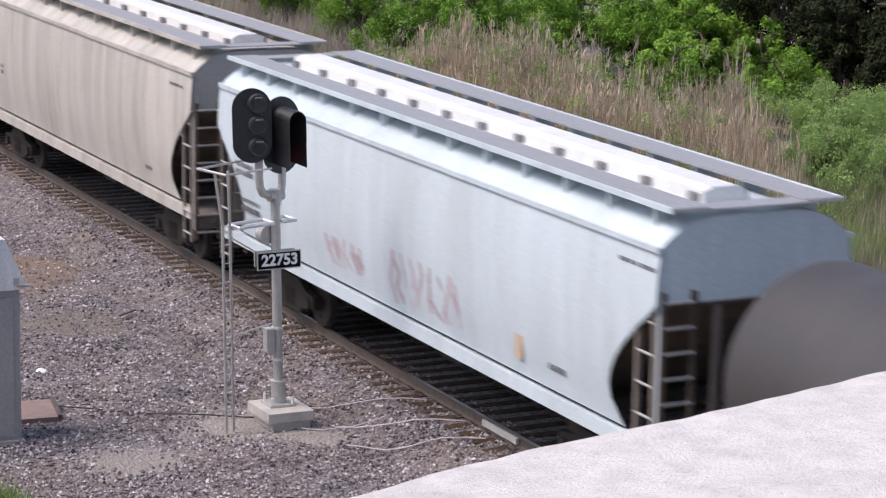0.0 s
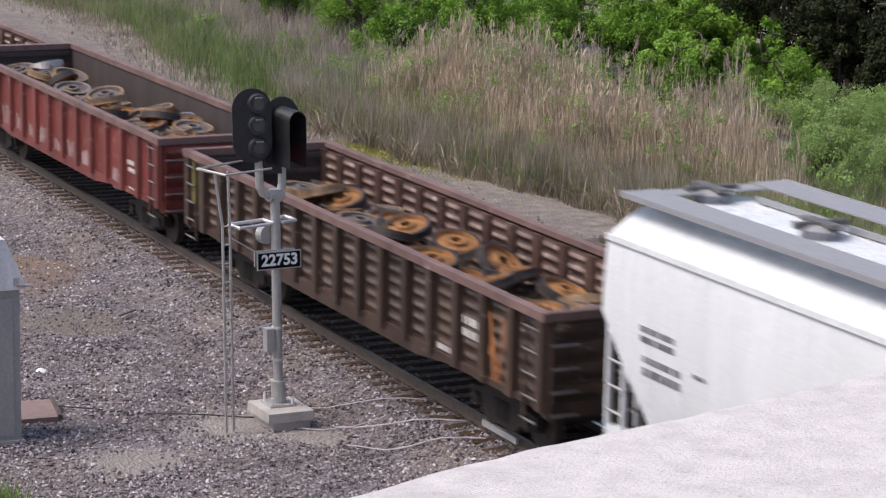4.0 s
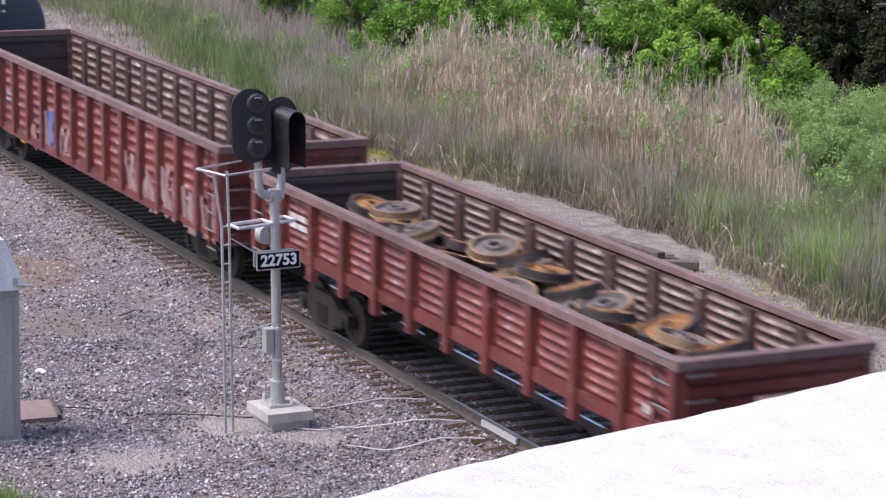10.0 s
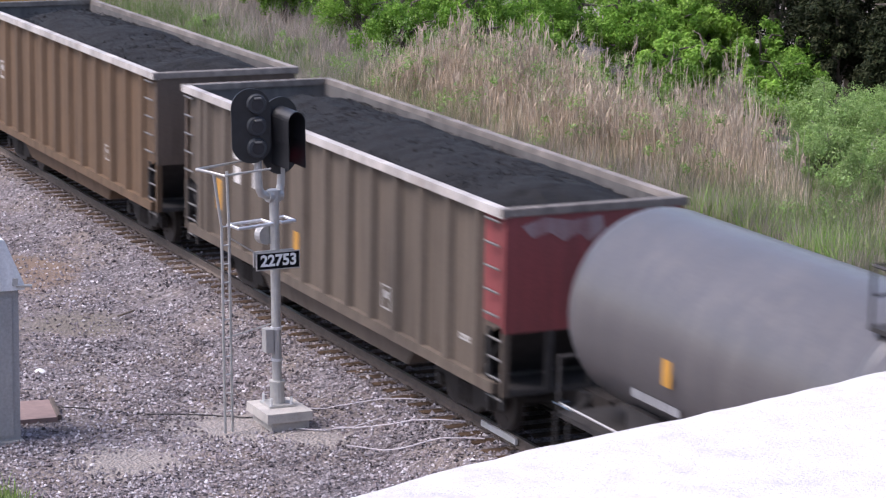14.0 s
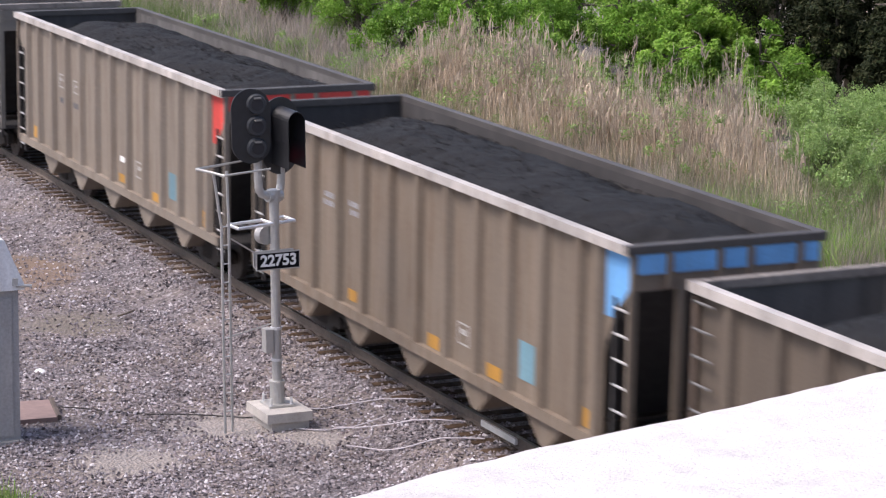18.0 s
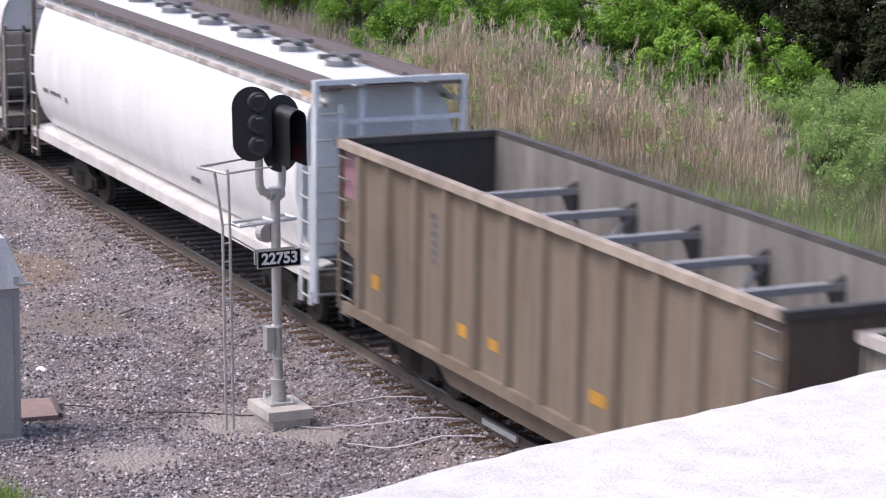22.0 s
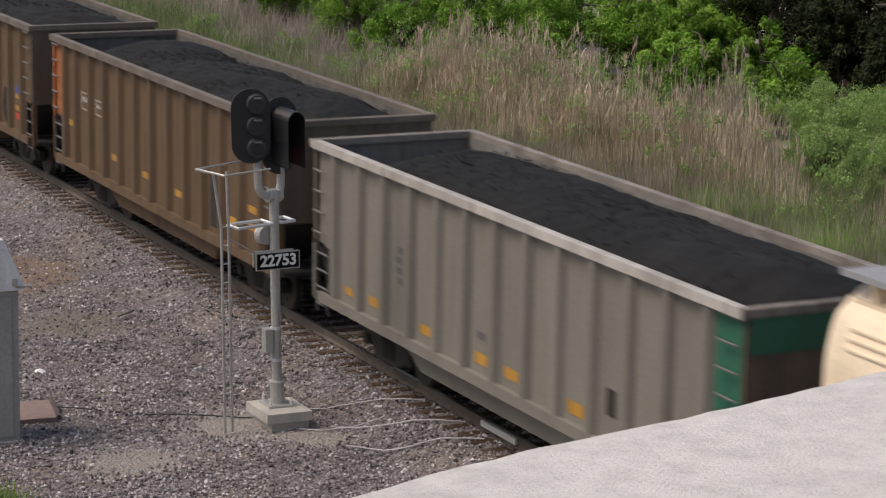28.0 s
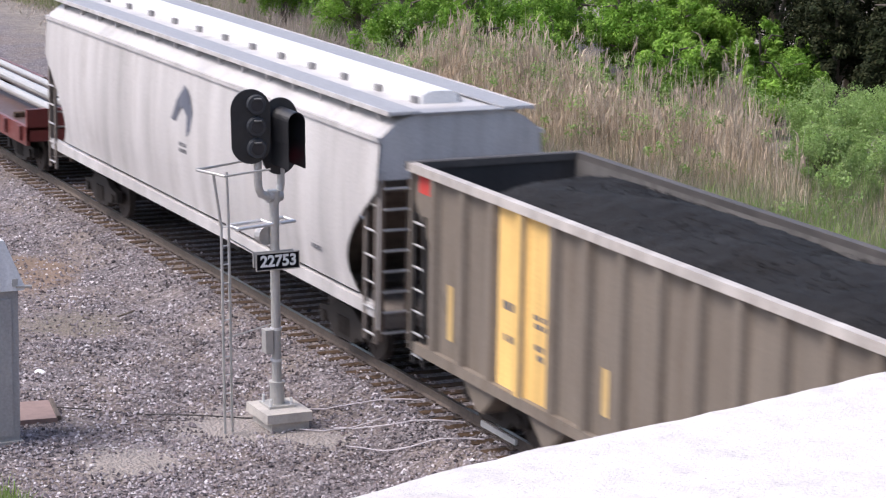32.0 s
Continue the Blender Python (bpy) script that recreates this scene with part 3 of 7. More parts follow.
# ---- signal, cabinet, small things by the track ----
def make_signal():
    bx, by = -3.467, 33.707
    sig = thing("railway_signal", "two-headed black railway signal on a grey steel mast", "railway signal")
    base = Shape().box(bx - 0.40, bx + 0.40, by - 0.58, by + 0.40, -0.26, -0.1)
    p = part("foundation_cap", base, M["footing"], sig, "square concrete footing")
    part("foundation", Shape().box(bx - 0.30, bx + 0.36, by - 0.52, by + 0.36, -0.75, -0.26), M["footing"], sig)
    part("base_plate", Shape().box(bx - 0.23, bx + 0.23, by - 0.23, by + 0.23, -0.1, -0.06), M["galv"], sig)
    for dx in (-0.18, 0.18):
        for dy in (-0.18, 0.18):
            part("anchor_bolt", Shape().tube((bx + dx, by + dy, -0.06), (bx + dx, by + dy, 0.06), 0.025, 8), M["alum"], sig)
    part("mast_socket", Shape().tube((bx, by, -0.06), (bx, by, 0.3), 0.125, 14).tube((bx, by, 0.28), (bx, by, 0.32), 0.14, 14), M["galv"], sig, smooth=False)
    part("mast", Shape().tube((bx, by, 0.3), (bx, by, 3.42), 0.082, 14), M["galv"], sig)
    part("junction_box", Shape().box(bx - 0.22, bx - 0.09, by - 0.1, by + 0.1, 0.82, 1.22), M["galv"], sig, "grey junction box")
    for z in (0.66, 1.2):
        part("mast_clamp", Shape().tube((bx, by, z), (bx, by, z + 0.045), 0.1, 12), M["alum"], sig)
    # axes of the signal: the heads look towards the camera's side, a little to the right
    fx, fy = Vector((0.30, -0.954, 0)), Vector((0.954, 0.30, 0))

    def at(o, r, f, z):
        return (o[0] + fy.x * r + fx.x * f, o[1] + fy.y * r + fx.y * f, z)

    def oriented(shape, o):
        m = Matrix(((fy.x, fx.x, 0, o[0]), (fy.y, fx.y, 0, o[1]), (0, 0, 1, 0)))
        shape.v = [tuple(m @ Vector((*q, 1))) for q in shape.v]
        return shape

    o = (bx, by)
    cross = Shape().tube(at(o, -0.14, 0, 3.46), at(o, 0.14, 0, 3.46), 0.1, 12)
    part("cross_arm", cross, M["galv"], sig)
    part("mast_cap", Shape().tube((bx, by, 3.36), (bx, by, 3.56), 0.11, 12), M["galv"], sig)
    board_fx, board_fy = fx, fy
    for r, zc, back in ((-0.46, 4.66, 1.0), (0.13, 4.45, 0.0)):
        o, fx, fy = (bx, by), board_fx, board_fy
        q = -0.31 if back else 0.17
        part("head_stem", Shape().path([at(o, 0.0, 0, 3.46), at(o, q * 0.45, 0, 3.47), at(o, q * 0.8, -0.02, 3.52), at(o, q * 0.97, -0.02, 3.62), at(o, q, -0.02, 3.75), at(o, q, -0.02, zc - 0.5)], 0.068, 12), M["galv"], sig)
        def oval(w, h, f0, f1, n=28):
            ring = []
            for i in range(n):
                t = 2 * math.pi * i / n
                x, z = w * math.cos(t), w * math.sin(t)
                z += (h - w) * (1 if math.sin(t) >= 0 else -1)
                ring.append((x, z))
            return Shape().rings([[(x, f, z + zc) for x, z in ring] for f in (f0, f1)])
        stand = at((bx, by), r, 0, 0)[:2]
        # the wide head is turned further towards the bridge
        fx = Vector((-0.06, -0.998, 0)) if back else board_fx
        fy = Vector((0.998, -0.06, 0)) if back else board_fy
        o, r = stand, 0.0
        plate = oval(0.335, 0.615, 0.0, 0.03) if back else oval(0.385, 0.64, 0.0, 0.03)
        head = part("backboard", oriented(plate, o), M["black"], sig, "black oval backboard")
        case = Shape().box(r - 0.13, r + 0.13, -0.24, 0.0, zc - 0.5, zc + 0.5)
        part("lamp_case", oriented(case, o), M["black"], head)
        if back:
            r = 0.09
        for k, dz in enumerate((0.36, 0.0, -0.36)):
            if back:
                module = Shape().tube((r, 0.03, zc + dz), (r, 0.09, zc + dz), 0.172, 20, 0.15)
                part("lamp_module", oriented(module, o), M["module"], head, "round dark grey lamp module")
                cup = Shape().tube((r, 0.10, zc + dz), (r, 0.115, zc + dz), 0.10, 16)
            else:
                cup = Shape().tube((r, 0.03, zc + dz), (r, 0.06, zc + dz), 0.12, 16)
            lamp = part("lens", oriented(cup, o), M["lens_dark"] if back or dz > -0.3 else M["red_glow"], head, "dark lens" if back or dz > -0.3 else "dim red lens")
            part("lens_visor", oriented(Shape().box(r - 0.055, r + 0.055, 0.03, 0.17, zc + dz + 0.095, zc + dz + 0.115), o), M["clamp"], lamp)
        if not back:
            hood = Shape()
            outer = [(r + 0.185 * math.cos(t), zc + 0.0 + 0.185 * math.sin(t) + (0.31 if math.sin(t) >= 0 else 0)) for t in np.linspace(-0.25, math.pi + 0.25, 18)]
            outer = [(r - 0.185, zc - 0.44)] + outer[::-1] + [(r + 0.185, zc - 0.44)]
            n = len(outer)
            vs = [(x, 0.03, z) for x, z in outer] + [(x * 0.985 + r * 0.015, 0.46, z - 0.05) for x, z in outer]
            vs += [(r + (x - r) * 0.94, 0.03, z - 0.012) for x, z in outer] + [(r + (x - r) * 0.925, 0.46, z - 0.063) for x, z in outer]
            fs = []
            for i in range(n - 1):
                fs += [(i, i + 1, n + i + 1, n + i), (2 * n + i, 3 * n + i, 3 * n + i + 1, 2 * n + i + 1), (n + i, n + i + 1, 3 * n + i + 1, 3 * n + i)]
            part("hood", oriented(hood.add(vs, fs), o), M["black"], head, "long black snow hood")
    # number plate, turned more towards the bridge than the heads
    o, fx, fy = (bx, by), Vector((0.044, -0.999, 0)), Vector((0.999, 0.044, 0))
    pl = Shape().box(-0.385, 0.37, 0.13, 0.145, 2.26, 2.53)
    board = part("number_board", oriented(pl, o), M["plate_black"], sig, "black milepost plate with white digits")
    rim = Shape().box(-0.4, 0.385, 0.12, 0.15, 2.245, 2.262).box(-0.4, 0.385, 0.12, 0.15, 2.528, 2.545).box(-0.4, -0.385, 0.12, 0.15, 2.262, 2.528).box(0.37, 0.385, 0.12, 0.15, 2.262, 2.528)
    part("board_rim", oriented(rim, o), M["galv"], board)
    part("board_back", oriented(Shape().box(-0.42, 0.3, 0.05, 0.085, 2.3, 2.56), o), M["galv"], sig)
    cu = bpy.data.curves.new("digits", "FONT")
    cu.body, cu.size, cu.align_x, cu.align_y, cu.extrude, cu.offset = "22753", 0.262, "CENTER", "CENTER", 0.003, 0.008
    tmp = new("number", cu)
    me = bpy.data.meshes.new_from_object(tmp.evaluated_get(bpy.context.evaluated_depsgraph_get()))
    bpy.data.objects.remove(tmp)
    me.materials.clear()
    me.materials.append(M["white"])
    dg = new("number", me)
    dg.parent = board
    # text x runs along the board, text y upwards, text z out of the face
    dg.matrix_basis = Matrix(((fy.x, 0, fx.x, bx + fx.x * 0.15), (fy.y, 0, fx.y, by + fx.y * 0.15), (0, 1, 0, 2.395), (0, 0, 0, 1)))
    tagged(dg, "white painted digits")
    fx, fy = board_fx, board_fy
    # platform and ladder
    stile = Shape()
    for r in (-1.06, -0.91):
        stile.path([at(o, r, -0.05, -0.42), at(o, r, -0.05, 3.05), at(o, r - (0.14 if r < -1.0 else 0.02), -0.05, 3.95)], 0.024, 6)
    ladder = part("ladder", stile, M["galv"], sig, "narrow galvanised ladder")
    for i in range(11):
        z = -0.05 + i * 0.31
        part("rung", Shape().tube(at(o, -1.06, -0.05, z), at(o, -0.91, -0.05, z), 0.012, 6), M["alum"], ladder)
    for za, zb in ((1.2, 1.32), (2.85, 2.3)):
        part("ladder_brace", Shape().tube(at(o, -0.9, -0.05, za), at(o, 0, 0, zb), 0.013, 5), M["galv"], sig)
    rail = [at(o, -0.3, -0.35, 4.03), at(o, -1.36, -0.28, 4.0), at(o, -1.2, 0.24, 3.95), at(o, -0.3, 0.3, 3.98)]
    part("handrail", Shape().path(rail, 0.017, 6), M["galv"], sig)
    for r0, r1 in ((-0.84, -0.14), (0.06, 0.33)):
        plat = Shape()
        q = [at(o, r0, -0.16, 3.04), at(o, r1, -0.16, 3.04), at(o, r1, 0.12, 3.02), at(o, r0, 0.12, 3.02)]
        plat.path(q + [q[0]], 0.021, 5)
        deck = part("platform_frame", plat, M["alum"], sig, "bright aluminium step frame")
        mesh = Shape()
        for i in range(1, 4):
            t = i / 4
            a, b = Vector(q[0]).lerp(Vector(q[1]), t), Vector(q[3]).lerp(Vector(q[2]), t)
            mesh.tube(a, b, 0.003, 4)
        part("platform_grate", mesh, M["galv"], deck)
    part("electric_bell", Shape().disc(at(o, -0.12, -0.12, 2.8), fx, 0.16, 0.14, 16), M["galv"], sig, "round grey housing")
    # the mast leans a little along the track's far side
    for ob in sig.children_recursive:
        if ob is dg:
            ob.matrix_basis.translation.x -= 0.05
            continue
        for v in ob.data.vertices:
            v.co.x -= 0.021 * max(0.0, v.co.z)
    return sig


def make_trackside():
    # relay cabinet
    cab = thing("relay_cabinet", "tall grey signal relay cabinet with a white sloped roof", "cabinet")
    body = Shape().box(-9.35, -7.74, 34.2, 35.2, -0.62, 2.12).mesh("cabinet_body", M["cabinet"])
    part("cabinet_body", body, None, cab)
    part("door", Shape().box(-9.2, -7.86, 34.17, 34.2, -0.3, 1.98), M["cabinet"], cab)
    part("plinth", Shape().box(-9.4, -7.70, 34.12, 35.25, -0.75, -0.38), M["concrete"], cab)
    roof = Shape().rings([[(-9.43, y, 2.12), (-7.66, y, 2.12), (-7.66, y, 2.2), (-7.98, y, 2.95), (-8.9, y, 3.05), (-9.43, y, 2.2)] for y in (34.1, 35.3)])
    part("roof", roof, M["cabinet_roof"], cab, "white painted cap")
    part("roof_lug", Shape().box(-7.86, -7.78, 34.06, 34.1, 2.2, 2.32).tube((-7.8, 34.08, 2.2), (-7.55, 34.08, 2.18), 0.03, 6), M["galv"], cab)
    # buried-box lid
    lid = thing("access_lid", "flat rust-pink steel access lid in the gravel", "lid")
    part("lid_plate", Shape().rings([[(-7.52, 35.3, z), (-6.8, 35.25, z), (-6.6, 36.4, z), (-7.3, 36.5, z)] for z in (-0.5, -0.37)]), M["lid"], lid)
    part("lid_frame", Shape().path([(-6.78, 35.25, -0.38), (-6.57, 36.42, -0.38)], 0.05, 5), M["rail_side"], lid)
    # cables from the gravel to the rail
    rnd = random.Random(2)
    for k, (x0, y0, x1, y1) in enumerate(((-2.9, 34.3, -1.0, 33.2), (-2.75, 32.9, -0.95, 31.7), (-3.0, 31.8, -1.1, 30.6), (-3.3, 33.1, -1.9, 32.7))):
        pts = []
        for i in range(13):
            t = i / 12
            x, y = x0 + (x1 - x0) * t, y0 + (y1 - y0) * t + 0.07 * math.sin(t * 5 + k) + rnd.uniform(-0.02, 0.02)
            pts.append((x, y, ground_height(x) + 0.065 + 0.015 * math.sin(t * 9 + k)))
        solid("bond_cable", Shape().path(pts, 0.012, 6), M["cable"], "pale grey bond cable lying on the gravel", "cable", "", 0, "cables at the rail")
    pts = []
    for i in range(15):
        t = i / 14
        x, y = -7.0 + 3.35 * t, 36.1 - 2.0 * t + 0.08 * math.sin(t * 7)
        pts.append((x, y, ground_height(x) + 0.045 + 0.02 * math.sin(t * 11)))
    solid("ground_wire", Shape().path(pts, 0.013, 6), M["dark"], "thin dark wire lying across the gravel", "cable", "", 0)
    solid("stick", Shape().path([(-3.55, 42.0, -0.37), (-3.35, 42.12, -0.36), (-3.1, 42.35, -0.365)], 0.022, 6), M["bark"], "short dead stick on the ballast", "stick")
    # scrap, old ties and a white stone
    def baulk(x, y, z, l, w, h, rz, rx=0):
        return solid_at("old_tie", Shape().box(-w / 2, w / 2, -l / 2, l / 2, 0, h), M["old_timber"], "weathered dark timber tie lying on the gravel", "timber", pose(x, y, z, rx, 0, rz), "discarded timbers")
    baulk(8.75, 43.9, -0.47, 2.6, 0.24, 0.18, 12)
    baulk(9.1, 44.1, -0.47, 2.5, 0.24, 0.18, 18)
    baulk(8.9, 43.7, -0.29, 2.2, 0.22, 0.16, 8)
    baulk(9.3, 42.3, -0.47, 0.9, 0.25, 0.2, 60)
    baulk(9.15, 42.75, -0.46, 0.8, 0.22, 0.2, 100, 9)
    baulk(6.9, 63.6, -0.46, 2.5, 0.24, 0.18, 28)
    baulk(7.3, 64.3, -0.46, 2.4, 0.24, 0.18, 20)
    baulk(7.1, 63.9, -0.28, 2.2, 0.22, 0.16, 33)
    bm = bmesh.new()
    bmesh.ops.create_icosphere(bm, subdivisions=2, radius=0.1)
    for v in bm.verts:
        v.co *= 1 + 0.35 * noise.noise(v.co * 9)
        v.co.z *= 0.6
    me = bpy.data.meshes.new("white_stone")
    bm.to_mesh(me)
    bm.free()
    me.materials.append(M["white"])
    ob = tagged(new("white_stone", me), "pale whitish stone on the gravel", "stone")
    ob.matrix_basis = pose(-6.15, 38.5, -0.42)
    clod = me.copy()
    clod.materials.clear()
    clod.materials.append(M["old_timber"])
    ob = tagged(new("earth_clod", clod), "dark brown clod at the edge of the reeds", "earth")
    ob.matrix_basis = pose(9.45, 60.4, -0.42, 0, 0, 40) @ Matrix.Diagonal((2.6, 1.8, 2.2, 1))
    rnd = random.Random(14)
    for x, y, z in ((13.2, 51.9, 0.95), (13.0, 52.3, 0.8), (13.4, 53.2, 0.85), (13.1, 50.4, 0.55), (12.4, 52.6, 0.2), (11.9, 51.6, -0.1), (12.8, 50.8, 0.4)):
        scrap = Shape().rings([[(-0.035, 0, -0.05), (0.03, 0, -0.04), (0.04, 0, 0.05), (-0.02, 0, 0.045)], [(-0.03, 0.02, -0.045), (0.035, 0.025, -0.04), (0.035, 0.015, 0.05), (-0.025, 0.02, 0.05)]])
        bit = solid("litter_scrap", scrap, M["white"], "small white scrap caught in the reeds", "litter", group="scraps in the reeds")
        bit.matrix_basis = pose(x, y, z, rnd.uniform(-40, 40), rnd.uniform(-40, 40), rnd.uniform(0, 180))


def solid_at(name, shape, mat, label, category, m, group=""):
    me = shape.mesh(name, mat)
    bm = bmesh.new()
    bm.from_mesh(me)
    bmesh.ops.bevel(bm, geom=bm.edges[:], offset=0.02, segments=1, affect="EDGES")
    bm.to_mesh(me)
    bm.free()
    ob = tagged(new(name, me), label, category, group)
    ob.matrix_basis = m
    return ob

# ---- plants ----
def ribbons(base, height, lean, width, bend, g):
    """Bent, tapering blades: five corners each, three triangles. base (n,3)."""
    n = len(base)
    th = g.uniform(0, 2 * math.pi, n)
    side = np.stack([np.cos(th), np.sin(th), np.zeros(n)], -1) * (width / 2)[:, None]
    ld = g.uniform(0, 2 * math.pi, n)
    ldir = np.stack([np.cos(ld), np.sin(ld), np.zeros(n)], -1)
    up = np.array([0, 0, 1.0])
    mid = base + up * (height * 0.55)[:, None] + ldir * (height * lean * 0.4)[:, None]
    tip = base + up * (height * (1 - bend))[:, None] + ldir * (height * (lean + bend))[:, None]
    v = np.stack([base - side, base + side, mid + side * 0.8, mid - side * 0.8, tip], 1)
    f = np.array([(0, 1, 2), (0, 2, 3), (3, 2, 4)])
    return v, f, mid, tip


def join(chunks):
    """Several (verts, faces) of (n, k, 3) pieces into flat arrays."""
    vs, fs, k = [], [], 0
    for v, f in chunks:
        n, m = v.shape[:2]
        fs.append((f[None] + (np.arange(n) * m)[:, None, None]).reshape(-1, 3) + k)
        vs.append(v.reshape(-1, 3))
        k += n * m
    return np.concatenate(vs), np.concatenate(fs)


def bed_edge(y):
    """Where the reed bed begins beside the gravel, across the track."""
    return np.interp(y, [30, 35, 38, 42, 46, 49, 51.5, 54, 56, 59, 63, 67, 76, 87, 110], [11.0, 10.6, 10.2, 10.9, 11.3, 11.1, 10.9, 10.1, 9.9, 9.6, 9.4, 9.8, 11.2, 12.2, 13.5]) + 0.25 * np.sin(y * 1.9) * np.sin(y * 0.63)


def make_reeds():
    g = np.random.default_rng(11)
    # tussocks: stems stand in clumps of one height
    k = 4300
    cy = g.uniform(30, 72, k)
    cd = g.beta(1.0, 1.25, k) * 4.8 * np.interp(cy, [44, 50, 56, 60], [1.7, 1.7, 1.3, 1.0])
    cx = bed_edge(cy) + 1.0 + cd
    patch = np.array([noise.noise((a * 0.21, b * 0.21, 1.0)) + 0.45 * noise.noise((a * 0.9, b * 0.9, 5.0)) for a, b in zip(cx, cy)])
    ok = (patch + g.normal(0, 0.12, k) > -0.26 + np.interp(cd, [1.5, 4.5], [0, 0.16])) & (cy < 67.0 + 6 * patch + g.normal(0, 1.0, k))
    cx, cy, cd, patch = cx[ok], cy[ok], cd[ok], patch[ok]
    k = len(cx)
    ch = (2.9 + 0.9 * patch + g.normal(0, 0.4, k)) * np.interp(cd, [0, 1.0, 2.6], [0.38, 0.66, 1.0]) * np.interp(cy, [30, 40, 45, 51, 62, 70], [0.45, 0.62, 0.85, 1.0, 1.0, 0.6])
    # nothing tall stands before the willow shrubs
    ch *= np.where(cx > 13.9 + (cy - 44.5) * 0.54, 0.42, 1.0)
    per = 15
    n = k * per
    x, y = np.repeat(cx, per) + g.normal(0, 0.13, n), np.repeat(cy, per) + g.normal(0, 0.13, n)
    h = np.repeat(ch, per) * (0.38 + 0.7 * g.beta(1.9, 1.3, n))
    d, patch = np.repeat(cd, per), np.repeat(patch, per)
    base = np.stack([x, y, np.full(n, -0.72)], -1)
    v, f, mid, tip = ribbons(base, h, g.uniform(0.0, 0.08, n), g.uniform(0.012, 0.03, n), g.uniform(0, 0.03, n), g)
    chunks = [(v, f)]
    t = g.uniform(0.35, 0.92, n)[:, None]
    lv, lf, _, _ = ribbons(base * (1 - t) + tip * t, g.uniform(0.2, 0.5, n), g.uniform(0.05, 0.3, n), g.uniform(0.010, 0.02, n), g.uniform(0.0, 0.15, n), g)
    chunks.append((lv, lf))
    vs, fs = join(chunks)
    heap("reed_bed", vs, fs, M["reed"], "tall dry tan reeds standing in clumps", "reeds")
    # last year's broken stalks, grey and low
    m = 32000
    by = g.uniform(31, 70, m)
    bx = bed_edge(by) + 0.15 + g.gamma(1.6, 0.85, m)
    bv, bf, _, _ = ribbons(np.stack([bx, by, np.full(m, -0.66)], -1), g.uniform(0.4, 1.7, m), g.uniform(0.0, 0.25, m), g.uniform(0.010, 0.022, m), g.uniform(0, 0.08, m), g)
    vs, fs = join([(bv, bf)])
    heap("broken_stalks", vs, fs, M["stalk"], "grey broken stalks at the foot of the reeds", "reeds")
    # grey-green shoots fill the foot of the bed
    pick = g.random(n) < np.clip(0.62 - d * 0.03 - 0.8 * patch, 0.14, 0.8)
    m = int(pick.sum())
    gv, gf, _, _ = ribbons(base[pick] + g.normal(0, 0.1, (m, 3)) * np.array([1, 1, 0]), g.uniform(0.6, 2.3, m), g.uniform(0.02, 0.2, m), g.uniform(0.010, 0.022, m), g.uniform(0, 0.15, m), g)
    vs, fs = join([(gv, gf)])
    heap("young_reeds", vs, fs, M["young"], "young grey-green shoots among the dry reeds", "reeds")
    m = 27000
    by = g.uniform(31, 69, m)
    bx = bed_edge(by) + 0.1 + g.gamma(1.8, 1.0, m)
    wet = np.array([noise.noise((a * 0.35, b * 0.35, 8.0)) for a, b in zip(bx, by)])
    ok = wet + g.normal(0, 0.2, m) > -0.2
    m = int(ok.sum())
    gv, gf, _, _ = ribbons(np.stack([bx, by, np.interp(bx, [8.5, 10.5, 14], [-0.47, -0.52, -0.72])], -1)[ok], g.uniform(0.4, 1.6, m), g.uniform(0.02, 0.3, m), g.uniform(0.010, 0.022, m), g.uniform(0, 0.2, m), g)
    vs, fs = join([(gv, gf)])
    heap("edge_shoots", vs, fs, M["young"], "grey-green shoots along the front of the reeds", "reeds")
    # a few pale stems have fallen out over the gravel
    m = 190
    by = g.uniform(36, 64, m)
    fv, ff, _, _ = ribbons(np.stack([bed_edge(by) + g.uniform(-0.1, 0.9, m), by, np.full(m, -0.52)], -1), g.uniform(0.5, 1.3, m), g.uniform(0.6, 1.3, m), g.uniform(0.018, 0.034, m), g.uniform(0, 0.5, m), g)
    vs, fs = join([(fv, ff)])
    heap("fallen_stems", vs, fs, M["reed"], "pale fallen reed stems over the gravel edge", "reeds")
    sel = (g.random(n) < 0.10) & (h > 1.9)
    pv = []
    for _ in range(7):
        off = g.normal(0, 0.045, (sel.sum(), 3)) * np.array([1, 1, 2])
        b = tip[sel] - np.array([0, 0, 0.24]) + off
        lv, lf, _, _ = ribbons(b, g.uniform(0.16, 0.38, sel.sum()), g.uniform(0.1, 0.5, sel.sum()), g.uniform(0.02, 0.05, sel.sum()), g.uniform(0, 0.25, sel.sum()), g)
        pv.append((lv, lf))
    vs, fs = join(pv)
    heap("reed_plumes", vs, fs, M["plume"], "feathery brown seed plumes of the reeds", "reeds")
    # climbing weeds caught in the taller stems
    m = 230
    y = g.uniform(40, 67, m)
    x = bed_edge(y) + g.uniform(0.8, 5.8, m)
    c = np.stack([x, y, g.uniform(-0.2, 0.9, m) + np.interp(x - bed_edge(y), [0.8, 3], [0, 1.4])], -1)
    v, f = leaf_cloud(g, c, g.uniform(0.15, 0.42, m), 55, 0.045)
    vs, fs = join([(v, f)])
    heap("climbing_weeds", vs, fs, M["leaf_soft"], "soft green weeds climbing among the reeds", "weeds")
    # dead brush beyond the end of the reed bed
    m = 42000
    y = g.uniform(64, 118, m)
    x = bed_edge(y) + 0.3 + g.beta(1.0, 1.4, m) * 11
    keep = np.array([noise.noise((a * 0.25, b * 0.16, 4.0)) for a, b in zip(x, y)]) + g.normal(0, 0.2, m) > -0.2
